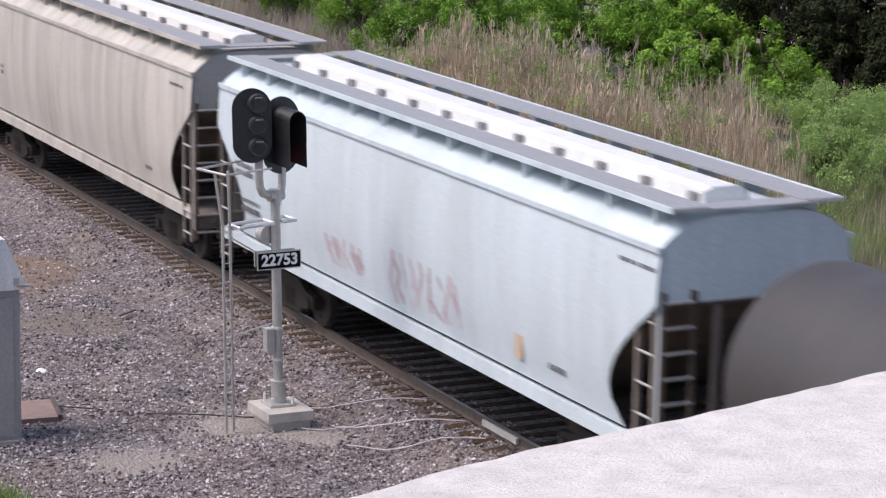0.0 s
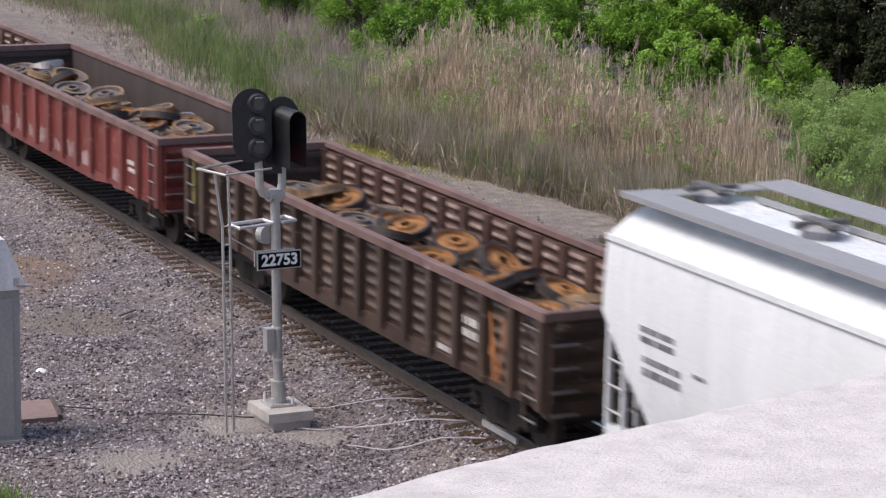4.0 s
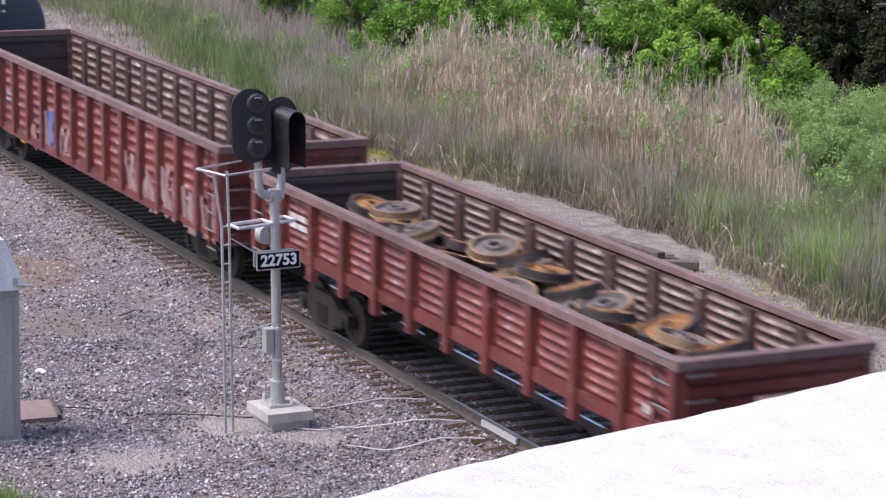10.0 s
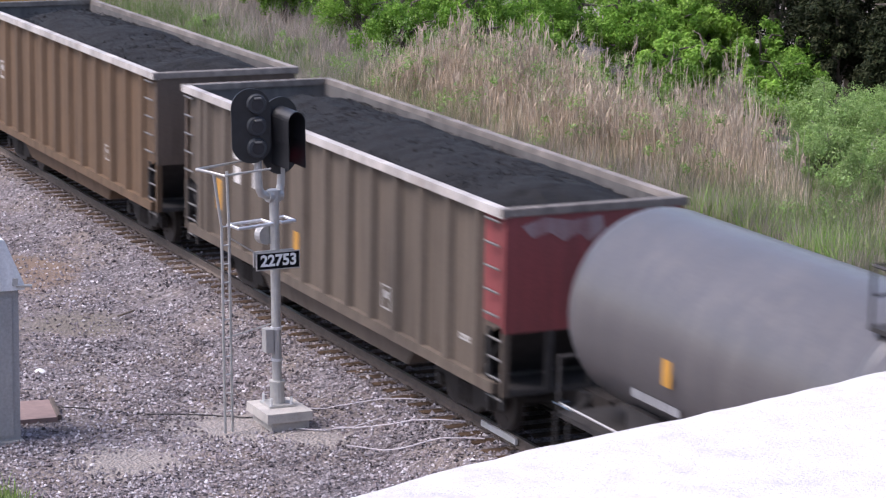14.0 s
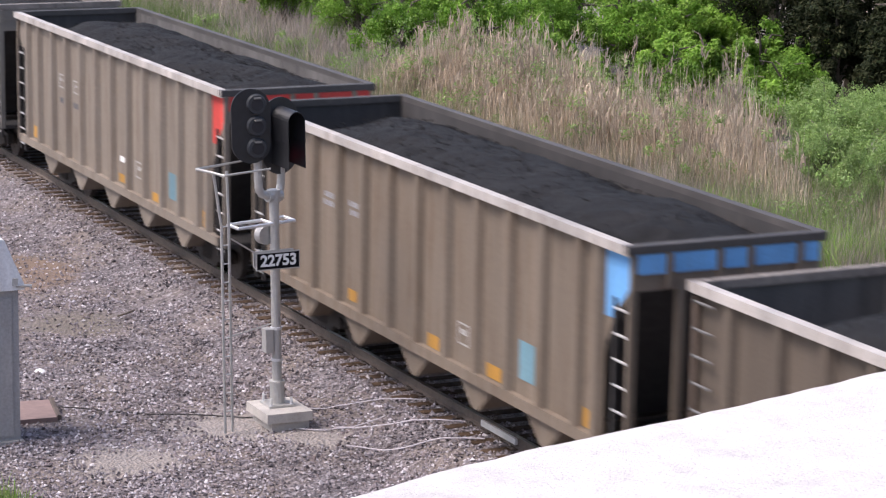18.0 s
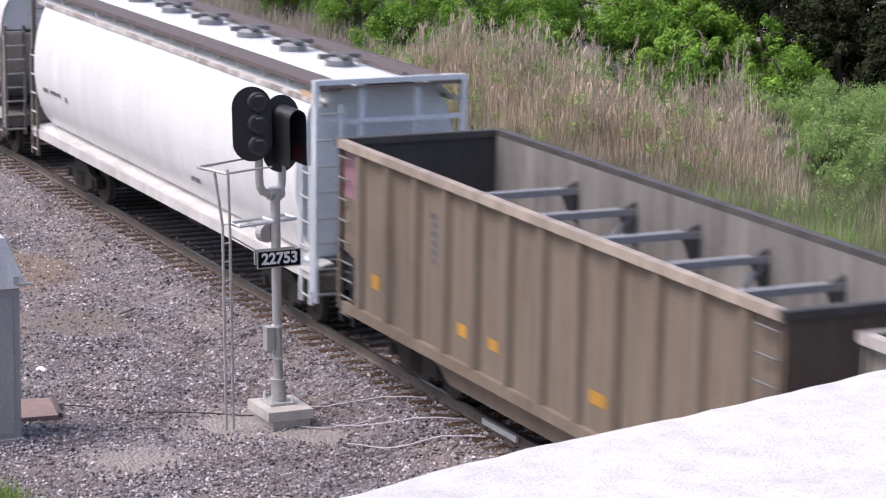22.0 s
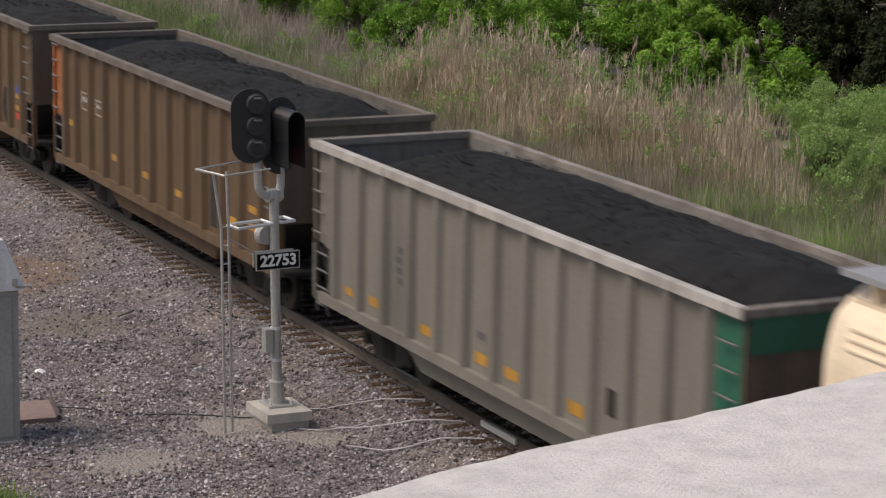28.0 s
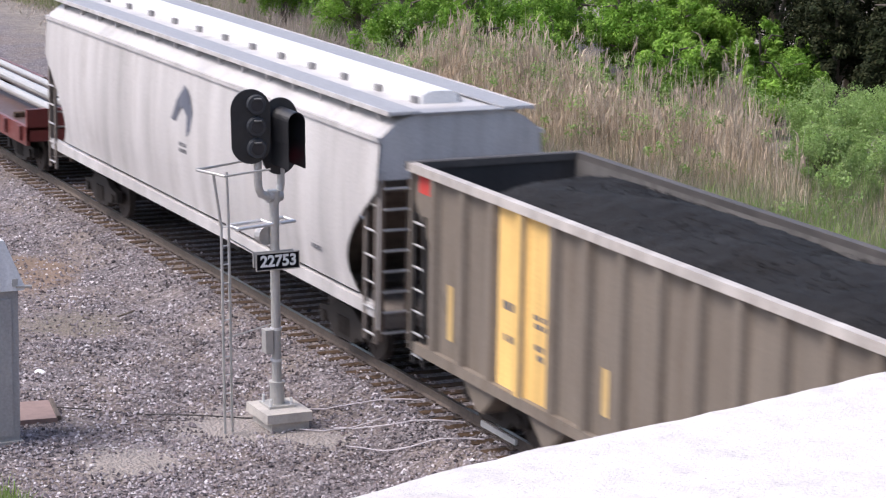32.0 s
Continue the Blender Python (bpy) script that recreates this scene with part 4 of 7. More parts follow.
    base = np.stack([x, y, np.full(m, -0.66)], -1)[keep]
    m = len(base)
    bv, bf, _, _ = ribbons(base, g.uniform(0.5, 1.9, m) * np.interp(base[:, 0] - bed_edge(base[:, 1]), [0, 3], [0.5, 1]), g.uniform(0.02, 0.3, m), g.uniform(0.015, 0.032, m), g.uniform(0, 0.2, m), g)
    vs, fs = join([(bv, bf)])
    heap("dead_brush", vs, fs, M["stalk"], "tangled grey-brown dead brush on the verge", "brush")


def blades(name, n, place, h, w, mat, label, category, seed, lean=(0.05, 0.4)):
    g = np.random.default_rng(seed)
    base = place(g, n)
    n = len(base)
    v, f, _, _ = ribbons(base, g.uniform(*h, n), g.uniform(*lean, n), g.uniform(*w, n), g.uniform(0, 0.3, n), g)
    vs, fs = join([(v, f)])
    return heap(name, vs, fs, mat, label, category)


def make_grass():
    def fringe(g, n):
        y = g.uniform(31, 66, n)
        c = np.array([noise.noise((b * 0.16, 7.7, 0.0)) for b in y])
        keep = c + g.uniform(-0.35, 0.35, n) > np.interp(y, [31, 38, 46, 52, 66], [-0.5, -0.5, -0.1, -0.15, 0.1])
        y = y[keep]
        x = bed_edge(y) + g.gamma(1.6, 1.3, len(y)) - 0.1
        return np.stack([x, y, np.interp(x, [8.5, 10.5, 14], [-0.47, -0.52, -0.72])], -1)
    blades("marsh_grass", 9000, fringe, (0.4, 1.1), (0.012, 0.03), M["grass"], "fresh green grass along the reed bed", "grass", 21, (0.05, 0.3))

    def tall(g, n):
        y = 33 + 13.5 * g.beta(1.4, 1.5, n)
        x = bed_edge(y) + 0.2 + np.abs(g.normal(0, 1.5, n))
        keep = np.array([noise.noise((a * 0.5, b * 0.5, 12.0)) for a, b in zip(x, y)]) + g.normal(0, 0.15, n) > -0.12
        x, y = x[keep], y[keep]
        return np.stack([x, y, np.interp(x, [8.5, 10.5, 14], [-0.47, -0.52, -0.72])], -1)
    blades("tall_grass", 10500, tall, (0.6, 1.8), (0.014, 0.034), M["lush"], "lush green grass standing before the reeds", "grass", 26, (0.02, 0.16))

    def upper(g, n):
        y = g.uniform(61, 108, n)
        x = np.interp(y, [62, 105], [10.6, 11.5]) + np.abs(g.normal(0.6, 3.2, n)) + 0.8 * np.sin(y * 0.3)
        return np.stack([x, y, np.full(n, -0.6)], -1)
    blades("verge_grass", 12000, upper, (0.4, 1.2), (0.015, 0.032), M["young"], "green grass tufts on the far verge", "grass", 22)

    def hay(g, n):
        y = g.uniform(33, 108, n)
        x = bed_edge(y) + np.abs(g.normal(0, 1.2, n)) - 0.35 + np.where(y > 66, g.uniform(0, 12, n), 0)
        keep = x > 7.2
        x, y = x[keep], y[keep]
        return np.stack([x, y, np.interp(x, [8.5, 10.5, 14], [-0.47, -0.52, -0.70])], -1)
    blades("dry_grass", 26000, hay, (0.12, 0.7), (0.012, 0.03), M["hay"], "matted dry straw-coloured grass", "grass", 23, (0.2, 0.9))

    def green_patch(g, n):
        k = g.integers(0, 4, n)
        cx, cy = np.array([13.5, 12.2, 10.9, 13.0])[k], np.array([88.0, 77.0, 68.5, 66.0])[k]
        return np.stack([cx + g.normal(0, 1.0, n), cy + g.normal(0, 3.2, n), np.full(n, -0.6)], -1)
    blades("verge_clump", 9000, green_patch, (0.5, 1.5), (0.016, 0.036), M["grass"], "fresh green grass clumps on the far verge", "grass", 28, (0.05, 0.35))

    def litter(g, n):
        y = g.uniform(60, 112, n)
        x = bed_edge(y) - np.abs(g.normal(0, 1.3, n)) + 0.3
        keep = x > 6.3
        return np.stack([x[keep], y[keep], np.full(keep.sum(), -0.46)], -1)
    blades("verge_litter", 13000, litter, (0.05, 0.3), (0.02, 0.05), M["stalk"], "thin dead grass over the gravel edge", "grass", 27, (0.3, 1.1))

    def corner(g, n):
        return np.stack([g.normal(-9.25, 0.28, n), g.normal(30.8, 0.5, n), np.full(n, -0.47)], -1)
    blades("grass_tuft", 1500, corner, (0.15, 0.45), (0.01, 0.024), M["lush"], "bright green grass tuft in the gravel", "grass", 24)

    def moss(g, n):
        y = np.concatenate([g.normal(39.0, 1.8, n // 8), g.normal(60.5, 2.6, n - n // 8)])
        x = np.interp(y, [36, 40, 56, 66], [8.6, 9.6, 9.3, 9.2]) + g.normal(0, 0.6, n)
        return np.stack([x, y, np.full(n, -0.47)], -1)
    blades("low_weeds", 5200, moss, (0.03, 0.10), (0.02, 0.045), M["moss"], "low yellow-green weeds on the gravel", "weeds", 25, (0.3, 1.2))


def leaf_cloud(g, centres, radii, per, size):
    """Small folded leaves gathered in clumps."""
    n = len(centres) * per
    c = np.repeat(centres, per, 0)
    r = np.repeat(radii, per)
    d = g.normal(0, 1, (n, 3))
    d /= np.linalg.norm(d, axis=1)[:, None]
    p = c + d * (r * g.random(n) ** 0.45)[:, None]
    a = d + g.normal(0, 0.55, (n, 3)) + np.array([0, 0, 0.5])
    a /= np.linalg.norm(a, axis=1)[:, None]
    t = np.cross(a, g.normal(0, 1, (n, 3)))
    t /= np.linalg.norm(t, axis=1)[:, None]
    b = np.cross(a, t)
    s = g.uniform(0.6, 1.25, n) * size
    v = np.stack([p - t * s[:, None], p + b * (s * 0.5)[:, None] + a * (s * 0.12)[:, None], p + t * s[:, None], p - b * (s * 0.5)[:, None] + a * (s * 0.12)[:, None]], 1)
    return v, np.array([(0, 1, 2), (0, 2, 3)])


def make_tree(x, y, height, spread, leaf, seed, label, clumps=70, per=46, size=0.1, low=0.12, name="tree"):
    g = np.random.default_rng(seed)
    z0 = ground_height(x) - 0.1
    tree = thing(name, label, "tree" if name == "tree" else "bush", at=pose(x, y, z0))
    wood = Shape()
    top = Vector((g.normal(0, 0.15), g.normal(0, 0.15), height * 0.75))
    r = 0.035 * height + 0.02
    wood.tube((0, 0, -0.1), top * 0.5, r, 8, r * 0.7)
    wood.tube(top * 0.5, top, r * 0.7, 7, r * 0.25)
    for _ in range(9):
        t = g.uniform(0.15, 0.9)
        s = top * t
        a = g.uniform(0, 6.28)
        e = s + Vector((math.cos(a) * spread * 0.5, math.sin(a) * spread * 0.5, height * g.uniform(0.05, 0.3)))
        m = s.lerp(e, 0.5) + Vector((0, 0, 0.1 * height))
        wood.tube(s, m, r * 0.4, 6, r * 0.25).tube(m, e, r * 0.25, 5, r * 0.08)
    part("trunk", wood, M["bark"], tree)
    cen = []
    while len(cen) < clumps:
        q = g.uniform(-1, 1, 3)
        q[2] = g.uniform(low * 2 - 1, 1)
        rad = np.linalg.norm(q)
        lump = 0.62 + 0.5 * noise.noise((q[0] * 1.7 + seed, q[1] * 1.7, q[2] * 1.7))
        if lump * 0.25 < rad < lump * 1.05:
            cen.append((q[0] * spread, q[1] * spread, height * (0.5 + 0.5 * q[2])))
    cen = np.array(cen)
    v, f = leaf_cloud(g, cen, g.uniform(0.16, 0.34, len(cen)) * spread * 0.62, per, size)
    vs, fs = join([(v, f)])
    heap("crown", vs, fs, leaf, "", "", "stuff", tree)
    return tree


def make_trees():
    # shrubs and young trees behind the reeds
    row = [(16.4, 72.5, 4.2, 2.1), (18.2, 70.8, 4.4, 2.0), (20.2, 69.2, 4.4, 2.0), (22.0, 67.6, 4.4, 1.9), (23.6, 67.0, 4.2, 1.7),
           (17.5, 79, 5.0, 2.6), (20.0, 76, 5.4, 2.6), (22.5, 73.0, 5.4, 2.6), (24.6, 70.2, 5.4, 2.4), (18.6, 88, 5.0, 2.8), (22, 84, 6, 3), (25.5, 79, 6, 3),
           (21.0, 62.6, 2.8, 1.3), (17.0, 66.5, 2.2, 1.2), (19.0, 67.2, 2.6, 1.4), (15.4, 69.0, 2.0, 1.2),
           (28.6, 73, 6.5, 2.8), (20.5, 97, 5.5, 3.0), (24.5, 92, 6.5, 3.2), (26.8, 69.5, 4.6, 2.0), (25.2, 67.4, 3.4, 1.6), (27.8, 71.5, 5.6, 2.2), (23.4, 64.4, 2.8, 1.4), (24.8, 63.6, 3.2, 1.3), (21.5, 59.0, 2.2, 1.4), (23.5, 60.2, 2.6, 1.6), (20.0, 61.8, 2.3, 1.4), (25.4, 61.6, 2.8, 1.5), (18.6, 64.0, 2.1, 1.3), (17.4, 86, 4.4, 2.2)]
    for k, (x, y, h, s) in enumerate(row):
        fresh = k in (4, 8, 12, 16, 19, 20, 21, 22, 24)
        make_tree(x, y, h, s, M["leaf_bright" if fresh else "leaf"], 100 + k, "leafy yellow-green tree behind the reed bed" if fresh else "leafy mid-green shrub behind the reed bed", 92, 150, 0.075 if fresh else 0.062, 0.03, "tree")
    # a dark stand at the right, deep shade put into its leaf colour
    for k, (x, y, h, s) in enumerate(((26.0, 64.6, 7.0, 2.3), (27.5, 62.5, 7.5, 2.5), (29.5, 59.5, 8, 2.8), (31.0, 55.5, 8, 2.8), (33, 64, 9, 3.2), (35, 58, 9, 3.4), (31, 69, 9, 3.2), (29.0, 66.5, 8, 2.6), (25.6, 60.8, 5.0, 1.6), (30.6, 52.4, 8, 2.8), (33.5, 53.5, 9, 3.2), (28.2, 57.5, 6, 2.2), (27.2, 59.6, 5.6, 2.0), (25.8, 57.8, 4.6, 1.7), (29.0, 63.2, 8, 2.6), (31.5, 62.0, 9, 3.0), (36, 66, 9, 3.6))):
        make_tree(x, y, h, s, M["leaf_dark"], 140 + k, "dark dense tree, deep shade painted into its leaves", 110, 110, 0.075, 0.0)
    # soft shrubs standing in the reeds
    for k, (x, y, h, s) in enumerate(((18.6, 50.2, 3.3, 1.6), (20.0, 48.4, 3.7, 1.8), (17.2, 48.6, 2.5, 1.4), (21.4, 51.2, 3.4, 1.8), (18.2, 46.6, 2.7, 1.5), (16.2, 46.0, 1.9, 1.1), (19.6, 45.6, 3.0, 1.7), (17.6, 44.4, 2.0, 1.2), (19.4, 51.8, 3.0, 1.5))):
        make_tree(x, y, h, s, M["leaf_soft"], 170 + k, "soft blue-green willow shrub among the reeds", 150, 150, 0.032, 0.03, "shrub")
    for k, (x, y, h, s) in enumerate(((11.8, 54.9, 1.3, 0.9), (12.0, 61.5, 1.3, 0.9), (11.3, 56.3, 1.3, 0.6), (14.5, 71, 1.8, 1.2), (17.0, 80, 2.6, 1.5), (14.2, 77, 1.6, 1.2), (13.5, 84, 1.5, 1.3))):
        make_tree(x, y, h, s, M["leaf_soft"], 180 + k, "low green bush at the edge of the reeds", 50, 80, 0.042, 0.02, "shrub")

# ---- the train ----
SHARED = {}


def shared(key, make):
    if key not in SHARED:
        SHARED[key] = make()
    return SHARED[key]


def wheelset_mesh():
    s = Shape().tube((-0.8, 0, 0), (0.8, 0, 0), 0.085, 10)
    for x in (-0.755, 0.755):
        s.disc((x, 0, 0), (1, 0, 0), 0.455, 0.13, 24, 0.14)
        s.disc((x - math.copysign(0.055, x), 0, 0), (1, 0, 0), 0.482, 0.03, 24)
        for k in range(4):
            a = k * math.pi / 2
            s.tube((x + math.copysign(0.066, x), 0.26 * math.cos(a), 0.26 * math.sin(a)), (x + math.copysign(0.075, x), 0.26 * math.cos(a), 0.26 * math.sin(a)), 0.05, 6)
    return s.mesh("wheelset", M["wheel"])


def side_frame_mesh(x):
    out = [(-1.15, 0.38), (-1.15, 0.62), (-0.75, 0.66), (-0.4, 0.84), (0.4, 0.84), (0.75, 0.66), (1.15, 0.62), (1.15, 0.38), (0.75, 0.42), (0.42, 0.2), (-0.42, 0.2), (-0.75, 0.42)]
    s = Shape().slab(out, x - 0.07, x + 0.07)
    for y in (-0.9, 0.9):
        s.disc((x + math.copysign(0.08, x), y, 0.457), (1, 0, 0), 0.11, 0.1, 12)
    for y in (-0.16, 0, 0.16):
        s.tube((x + math.copysign(0.07, x), y, 0.3), (x + math.copysign(0.07, x), y, 0.62), 0.06, 8)
    return s.mesh("side_frame", M["steel"])


WHEELS = []      # (wheelset, y of its car's front at the start, place of the axle behind it)


def underframe(car, start, length, inset=2.55, sill=0.95, trucks=None):
    """Centre sill, couplers and two trucks with turning wheelsets."""
    part("centre_sill", Shape().box(-0.26, 0.26, -0.25, length + 0.25, 0.72, sill), M["dark"], car)
    for y, d in ((0.0, -1), (length, 1)):
        c = Shape().box(-0.13, 0.13, min(y, y + d * 0.62), max(y, y + d * 0.62), 0.76, 0.98).box(-0.2, 0.2, min(y + d * 0.5, y + d * 0.78), max(y + d * 0.5, y + d * 0.78), 0.74, 1.0)
        cp = part("coupler", c, M["steel"], car, "rusty knuckle coupler")
        part("air_hose", Shape().path([(0.3, y + d * 0.2, 0.8), (0.34, y + d * 0.5, 0.5), (0.2, y + d * 0.78, 0.45)], 0.03, 6), M["dark"], cp)
    for y in trucks or (inset, length - inset):
        tr = part("truck", shared("bolster", lambda: Shape().box(-1.0, 1.0, -0.22, 0.22, 0.42, 0.74).mesh("truck", M["steel"])), None, car, at=pose(0, y, 0))
        for x in (-1.0, 1.0):
            part("side_frame", shared(("frame", x), lambda: side_frame_mesh(x)), None, tr)
        for dy in (-0.9, 0.9):
            w = part("wheelset", shared("wheelset", wheelset_mesh), None, tr, at=pose(0, dy, 0.457))
            WHEELS.append((w, start, y + dy))


def rungs(parent, x0, x1, y0, y1, zs, mat="galv"):
    """Bent grab irons, one for each height, from one end point to the other."""
    s = shared(("rung", round(x1 - x0, 2), round(y1 - y0, 2), mat), lambda: Shape().tube((0, 0, 0), (x1 - x0, y1 - y0, 0), 0.022, 6).mesh("rung", M[mat]))
    for z in zs:
        part("rung", s, None, parent, at=pose(x0, y0, z))


def ladder(car, x, y0, y1, z0, z1, mat, n=7, rung_mat="galv"):
    lad = Shape()
    for y in (y0, y1):
        lad.box(x - 0.03, x + 0.03, y - 0.035, y + 0.035, z0, z1)
    ob = part("ladder", lad, mat, car)
    rungs(ob, x - 0.02, x - 0.02, y0, y1, mat=rung_mat, zs=[z0 + 0.15 + (z1 - z0 - 0.3) * i / (n - 1) for i in range(n)])
    return ob


def end_ladder(car, y, x0, x1, z0, z1, mat, n=7):
    lad = Shape()
    for x in (x0, x1):
        lad.box(x - 0.035, x + 0.035, y - 0.03, y + 0.03, z0, z1)
    ob = part("end_ladder", lad, mat, car)
    rungs(ob, x0, x1, y - 0.03, y - 0.03, [z0 + 0.15 + (z1 - z0 - 0.3) * i / (n - 1) for i in range(n)])
    return ob


def decal(car, name, y0, y1, z0, z1, mat, x=-1.604, label="", lean=0.0):
    """Paint or a plate on the near side, four millimetres proud."""
    s = Shape().rings([[(x, y0, z0), (x, y1, z0), (x, y1, z1), (x, y0, z1)], [(x - 0.004, y0, z0), (x - 0.004, y1, z0), (x - 0.004, y1, z1), (x - 0.004, y0, z1)]])
    return part(name, s, mat, car, label)


def bars(car, y0, y1, z0, z1, rows, mat, x=-1.604, seed=1):
    """Unreadable lettering: rows of short bars."""
    rnd = random.Random(seed)
    h = (z1 - z0) / (rows * 1.6)
    s = Shape()
    for r in range(rows):
        z = z1 - r * 1.6 * h
        y = y0
        while y < y1 - 0.05:
            w = rnd.uniform(0.09, 0.24)
            s.box(x - 0.004, x, y, min(y1, y + w), z - h, z)
            y += w + rnd.uniform(0.03, 0.07)
    part("lettering", s, mat, car, "unreadable lettering")


SIDE = {}        # car name: (x of its near side at a height, middles of its panels)


def marks(car, kinds):
    """Stickers, reflectors, lettering and graffiti on the near side: middle y, middle z, width, height."""
    face, panels = SIDE[car.name]
    for kind, rows in kinds.items():
        for k, (y, z, w, h) in enumerate(rows):
            if panels:
                y = min(panels, key=lambda q: abs(q - y))
                w = min(w, panels[1] - panels[0] - 0.24 if len(panels) > 1 else w)
            x = face(z) - 0.003
            y0, y1, z0, z1 = y - w / 2, y + w / 2, z - h / 2, z + h / 2
            if kind.startswith("bars_"):
                bars(car, y0, y1, z0, z1, max(1, round(h / 0.16)), M[kind[5:]], x, k + int(100 * abs(y)))
            elif kind == "box":
                s = Shape()
                for a, b, c, d in ((y0, y1, z0, z0 + 0.03), (y0, y1, z1 - 0.03, z1), (y0, y0 + 0.03, z0 + 0.03, z1 - 0.03), (y1 - 0.03, y1, z0 + 0.03, z1 - 0.03)):
                    s.box(x - 0.004, x, a, b, c, d)
                part("stencil_frame", s, M["stencil"], car, "white stencilled frame")
                bars(car, y0 + 0.08, y1 - 0.08, z0 + 0.12, z1 - 0.1, 1, M["stencil"], x, k)
            elif kind == "roundel":
                ring = [(y + w / 2 * math.cos(t * 0.393), z + h / 2 * math.sin(t * 0.393)) for t in range(16)]
                part("roundel", Shape().slab(ring, x - 0.004, x), M["roundel"], car, "faded dark roundel")
            elif kind in ("pink", "chalk", "rustgraf", "navy"):
                graffiti(car, y0, y1, z0, z1, face, PAINT[kind], k + int(100 * abs(y)), 1.4 if kind in ("chalk", "navy") else 0.0)
            else:
                decal(car, {"yellow": "reflector", "sticker": "sticker"}.get(kind, "paint_patch"), y0, y1, z0, z1, M["roundel" if kind == "ink" else kind] if kind in ("yellow", "white", "sticker", "ink") else PAINT[kind], x)


def graffiti(car, y0, y1, z0, z1, face, mat, seed, bold=0.0):
    """Loose strokes without letters, for faded tags and pale scuffs."""
    rnd = random.Random(seed)
    s = Shape()
    w, h = y1 - y0, z1 - z0
    n = max(3, int(w / 0.26))
    for i in range(n):
        c = y0 + w * (i + 0.5) / n
        pts = [(c + rnd.uniform(-0.5, 0.5) * w / n * 1.3, z0 + h * t + rnd.uniform(-0.08, 0.08) * h) for t in (0.0, 0.35, 0.7, 1.0)]
        rnd.shuffle(pts)
        for (ya, za), (yb, zb) in zip(pts, pts[1:]):
            d = Vector((yb - ya, zb - za))
            if d.length < 0.05:
                continue
            q = Vector((-d.y, d.x)).normalized() * rnd.uniform(0.022, 0.05) * (1.0 + bold)
            ring = [(ya + q.x, za + q.y), (ya - q.x, za - q.y), (yb - q.x, zb - q.y), (yb + q.x, zb + q.y)]
            e = rnd.uniform(0.003, 0.006)
            s.rings([[(face(z) - e, y, z) for y, z in ring], [(face(z) - e - 0.003, y, z) for y, z in ring]])
    tagged(part("graffiti", s, mat, car, "faded graffiti and scuff strokes"), kind="stuff")


def emblem(car, name, outline, mat, x, label):
    part(name, Shape().slab(outline, x - 0.007, x - 0.003), mat, car, label)


def train_car(name, label, start):
    ob = thing(name, label, "railcar", "cars of the freight train")
    CARS.append((ob, start))
    return ob


CARS = []


def sheet(profile, y0, y1, inset0, inset1, steps=14):
    """A side sheet: profile of (x, z) from the bottom up, its ends drawn in by inset(z)."""
    s = Shape()
    rows = []
    for x, z in profile:
        a, b = y0 + inset0(z), y1 - inset1(z)
        rows.append([(x, a + (b - a) * i / steps, z) for i in range(steps + 1)])
    return s.rings(rows, False, False)


def dense(profile, k=4):
    """More points along a bent line, rounded."""
    pts = [Vector(p) for p in profile]
    out = []
    for i in range(len(pts) - 1):
        p0, p1, p2, p3 = pts[max(0, i - 1)], pts[i], pts[i + 1], pts[min(len(pts) - 1, i + 2)]
        for j in range(k):
            t = j / k
            out.append(tuple(0.5 * ((2 * p1) + (p2 - p0) * t + (2 * p0 - 5 * p1 + 4 * p2 - p3) * t * t + (3 * p1 - p0 - 3 * p2 + p3) * t ** 3)))
    return out + [tuple(pts[-1])]


def covered_hopper(label, start, length, body, style="curved", eave=4.13, hatch="trough", walk_mat="walk", sill_mat=None, hatches=(), roof=None, lip=None, cut=(1.35, 3.35), end_mat=None, grime_shade=None, ladder_mat=None):
    car = train_car("covered_hopper", label, start)
    SIDE[car.name] = (lambda z: -float(np.interp(z, [q[1] for q in prof], [q[0] for q in prof])) if z > 1.45 else -1.522, None)
    roof, sill_mat, end_mat = roof or body, sill_mat or body, end_mat or body
    grime_shade = grime_shade or PAINT["grime_shade"]
    bottom = 1.42
    if style in ("curved", "straight"):
        prof = dense([(1.46, bottom), (1.57, 2.2), (1.6, 3.0), (1.57, 3.7), (1.53, eave)])
    elif style == "round":
        prof = dense([(1.02, bottom - 0.06), (1.30, 1.62), (1.50, 2.05), (1.60, 2.6), (1.61, 3.05), (1.55, 3.6), (1.40, 4.1), (1.30, eave)])
    else:
        prof = dense([(1.50, bottom), (1.56, 2.4), (1.56, 3.4), (1.525, 3.75), (1.42, eave - 0.12), (1.24, eave + 0.06)]) if style == "slope" else dense([(1.52, bottom), (1.56, 2.4), (1.56, 3.5), (1.53, 3.85), (1.46, eave)])
    cy, cz = cut
    lip_out = 0.012 if style == "slope" else 0.045

    def inset(z):
        """The side's end is drawn in below the end sheet."""
        if style == "round":
            return 0.62
        t = max(0.0, min(1.0, (cz - z) / (cz - bottom)))
        if style == "curved":
            return cy * math.sin(min(1.0, t * 1.25) * math.pi / 2) * (1 - 0.25 * max(0, t - 0.8) / 0.2)
        if style in ("slope", "straight"):
            return cy * (t ** 0.8 if t < 0.55 else 0.62 + 0.38 * math.sin((t - 0.55) / 0.45 * math.pi / 2))
        return cy * (1.0 if t > 0.25 else t * 4)
    for k in (-1, 1):
        sh = sheet([(k * x, z) for x, z in prof], 0.0, length, inset, inset)
        part("side_sheet", sh, body, car, smooth=True)
        inner = sheet([(k * (x - 0.02), z) for x, z in prof][::-1], 0.0, length, inset, inset)
        part("side_lining", inner, body, car, smooth=True)
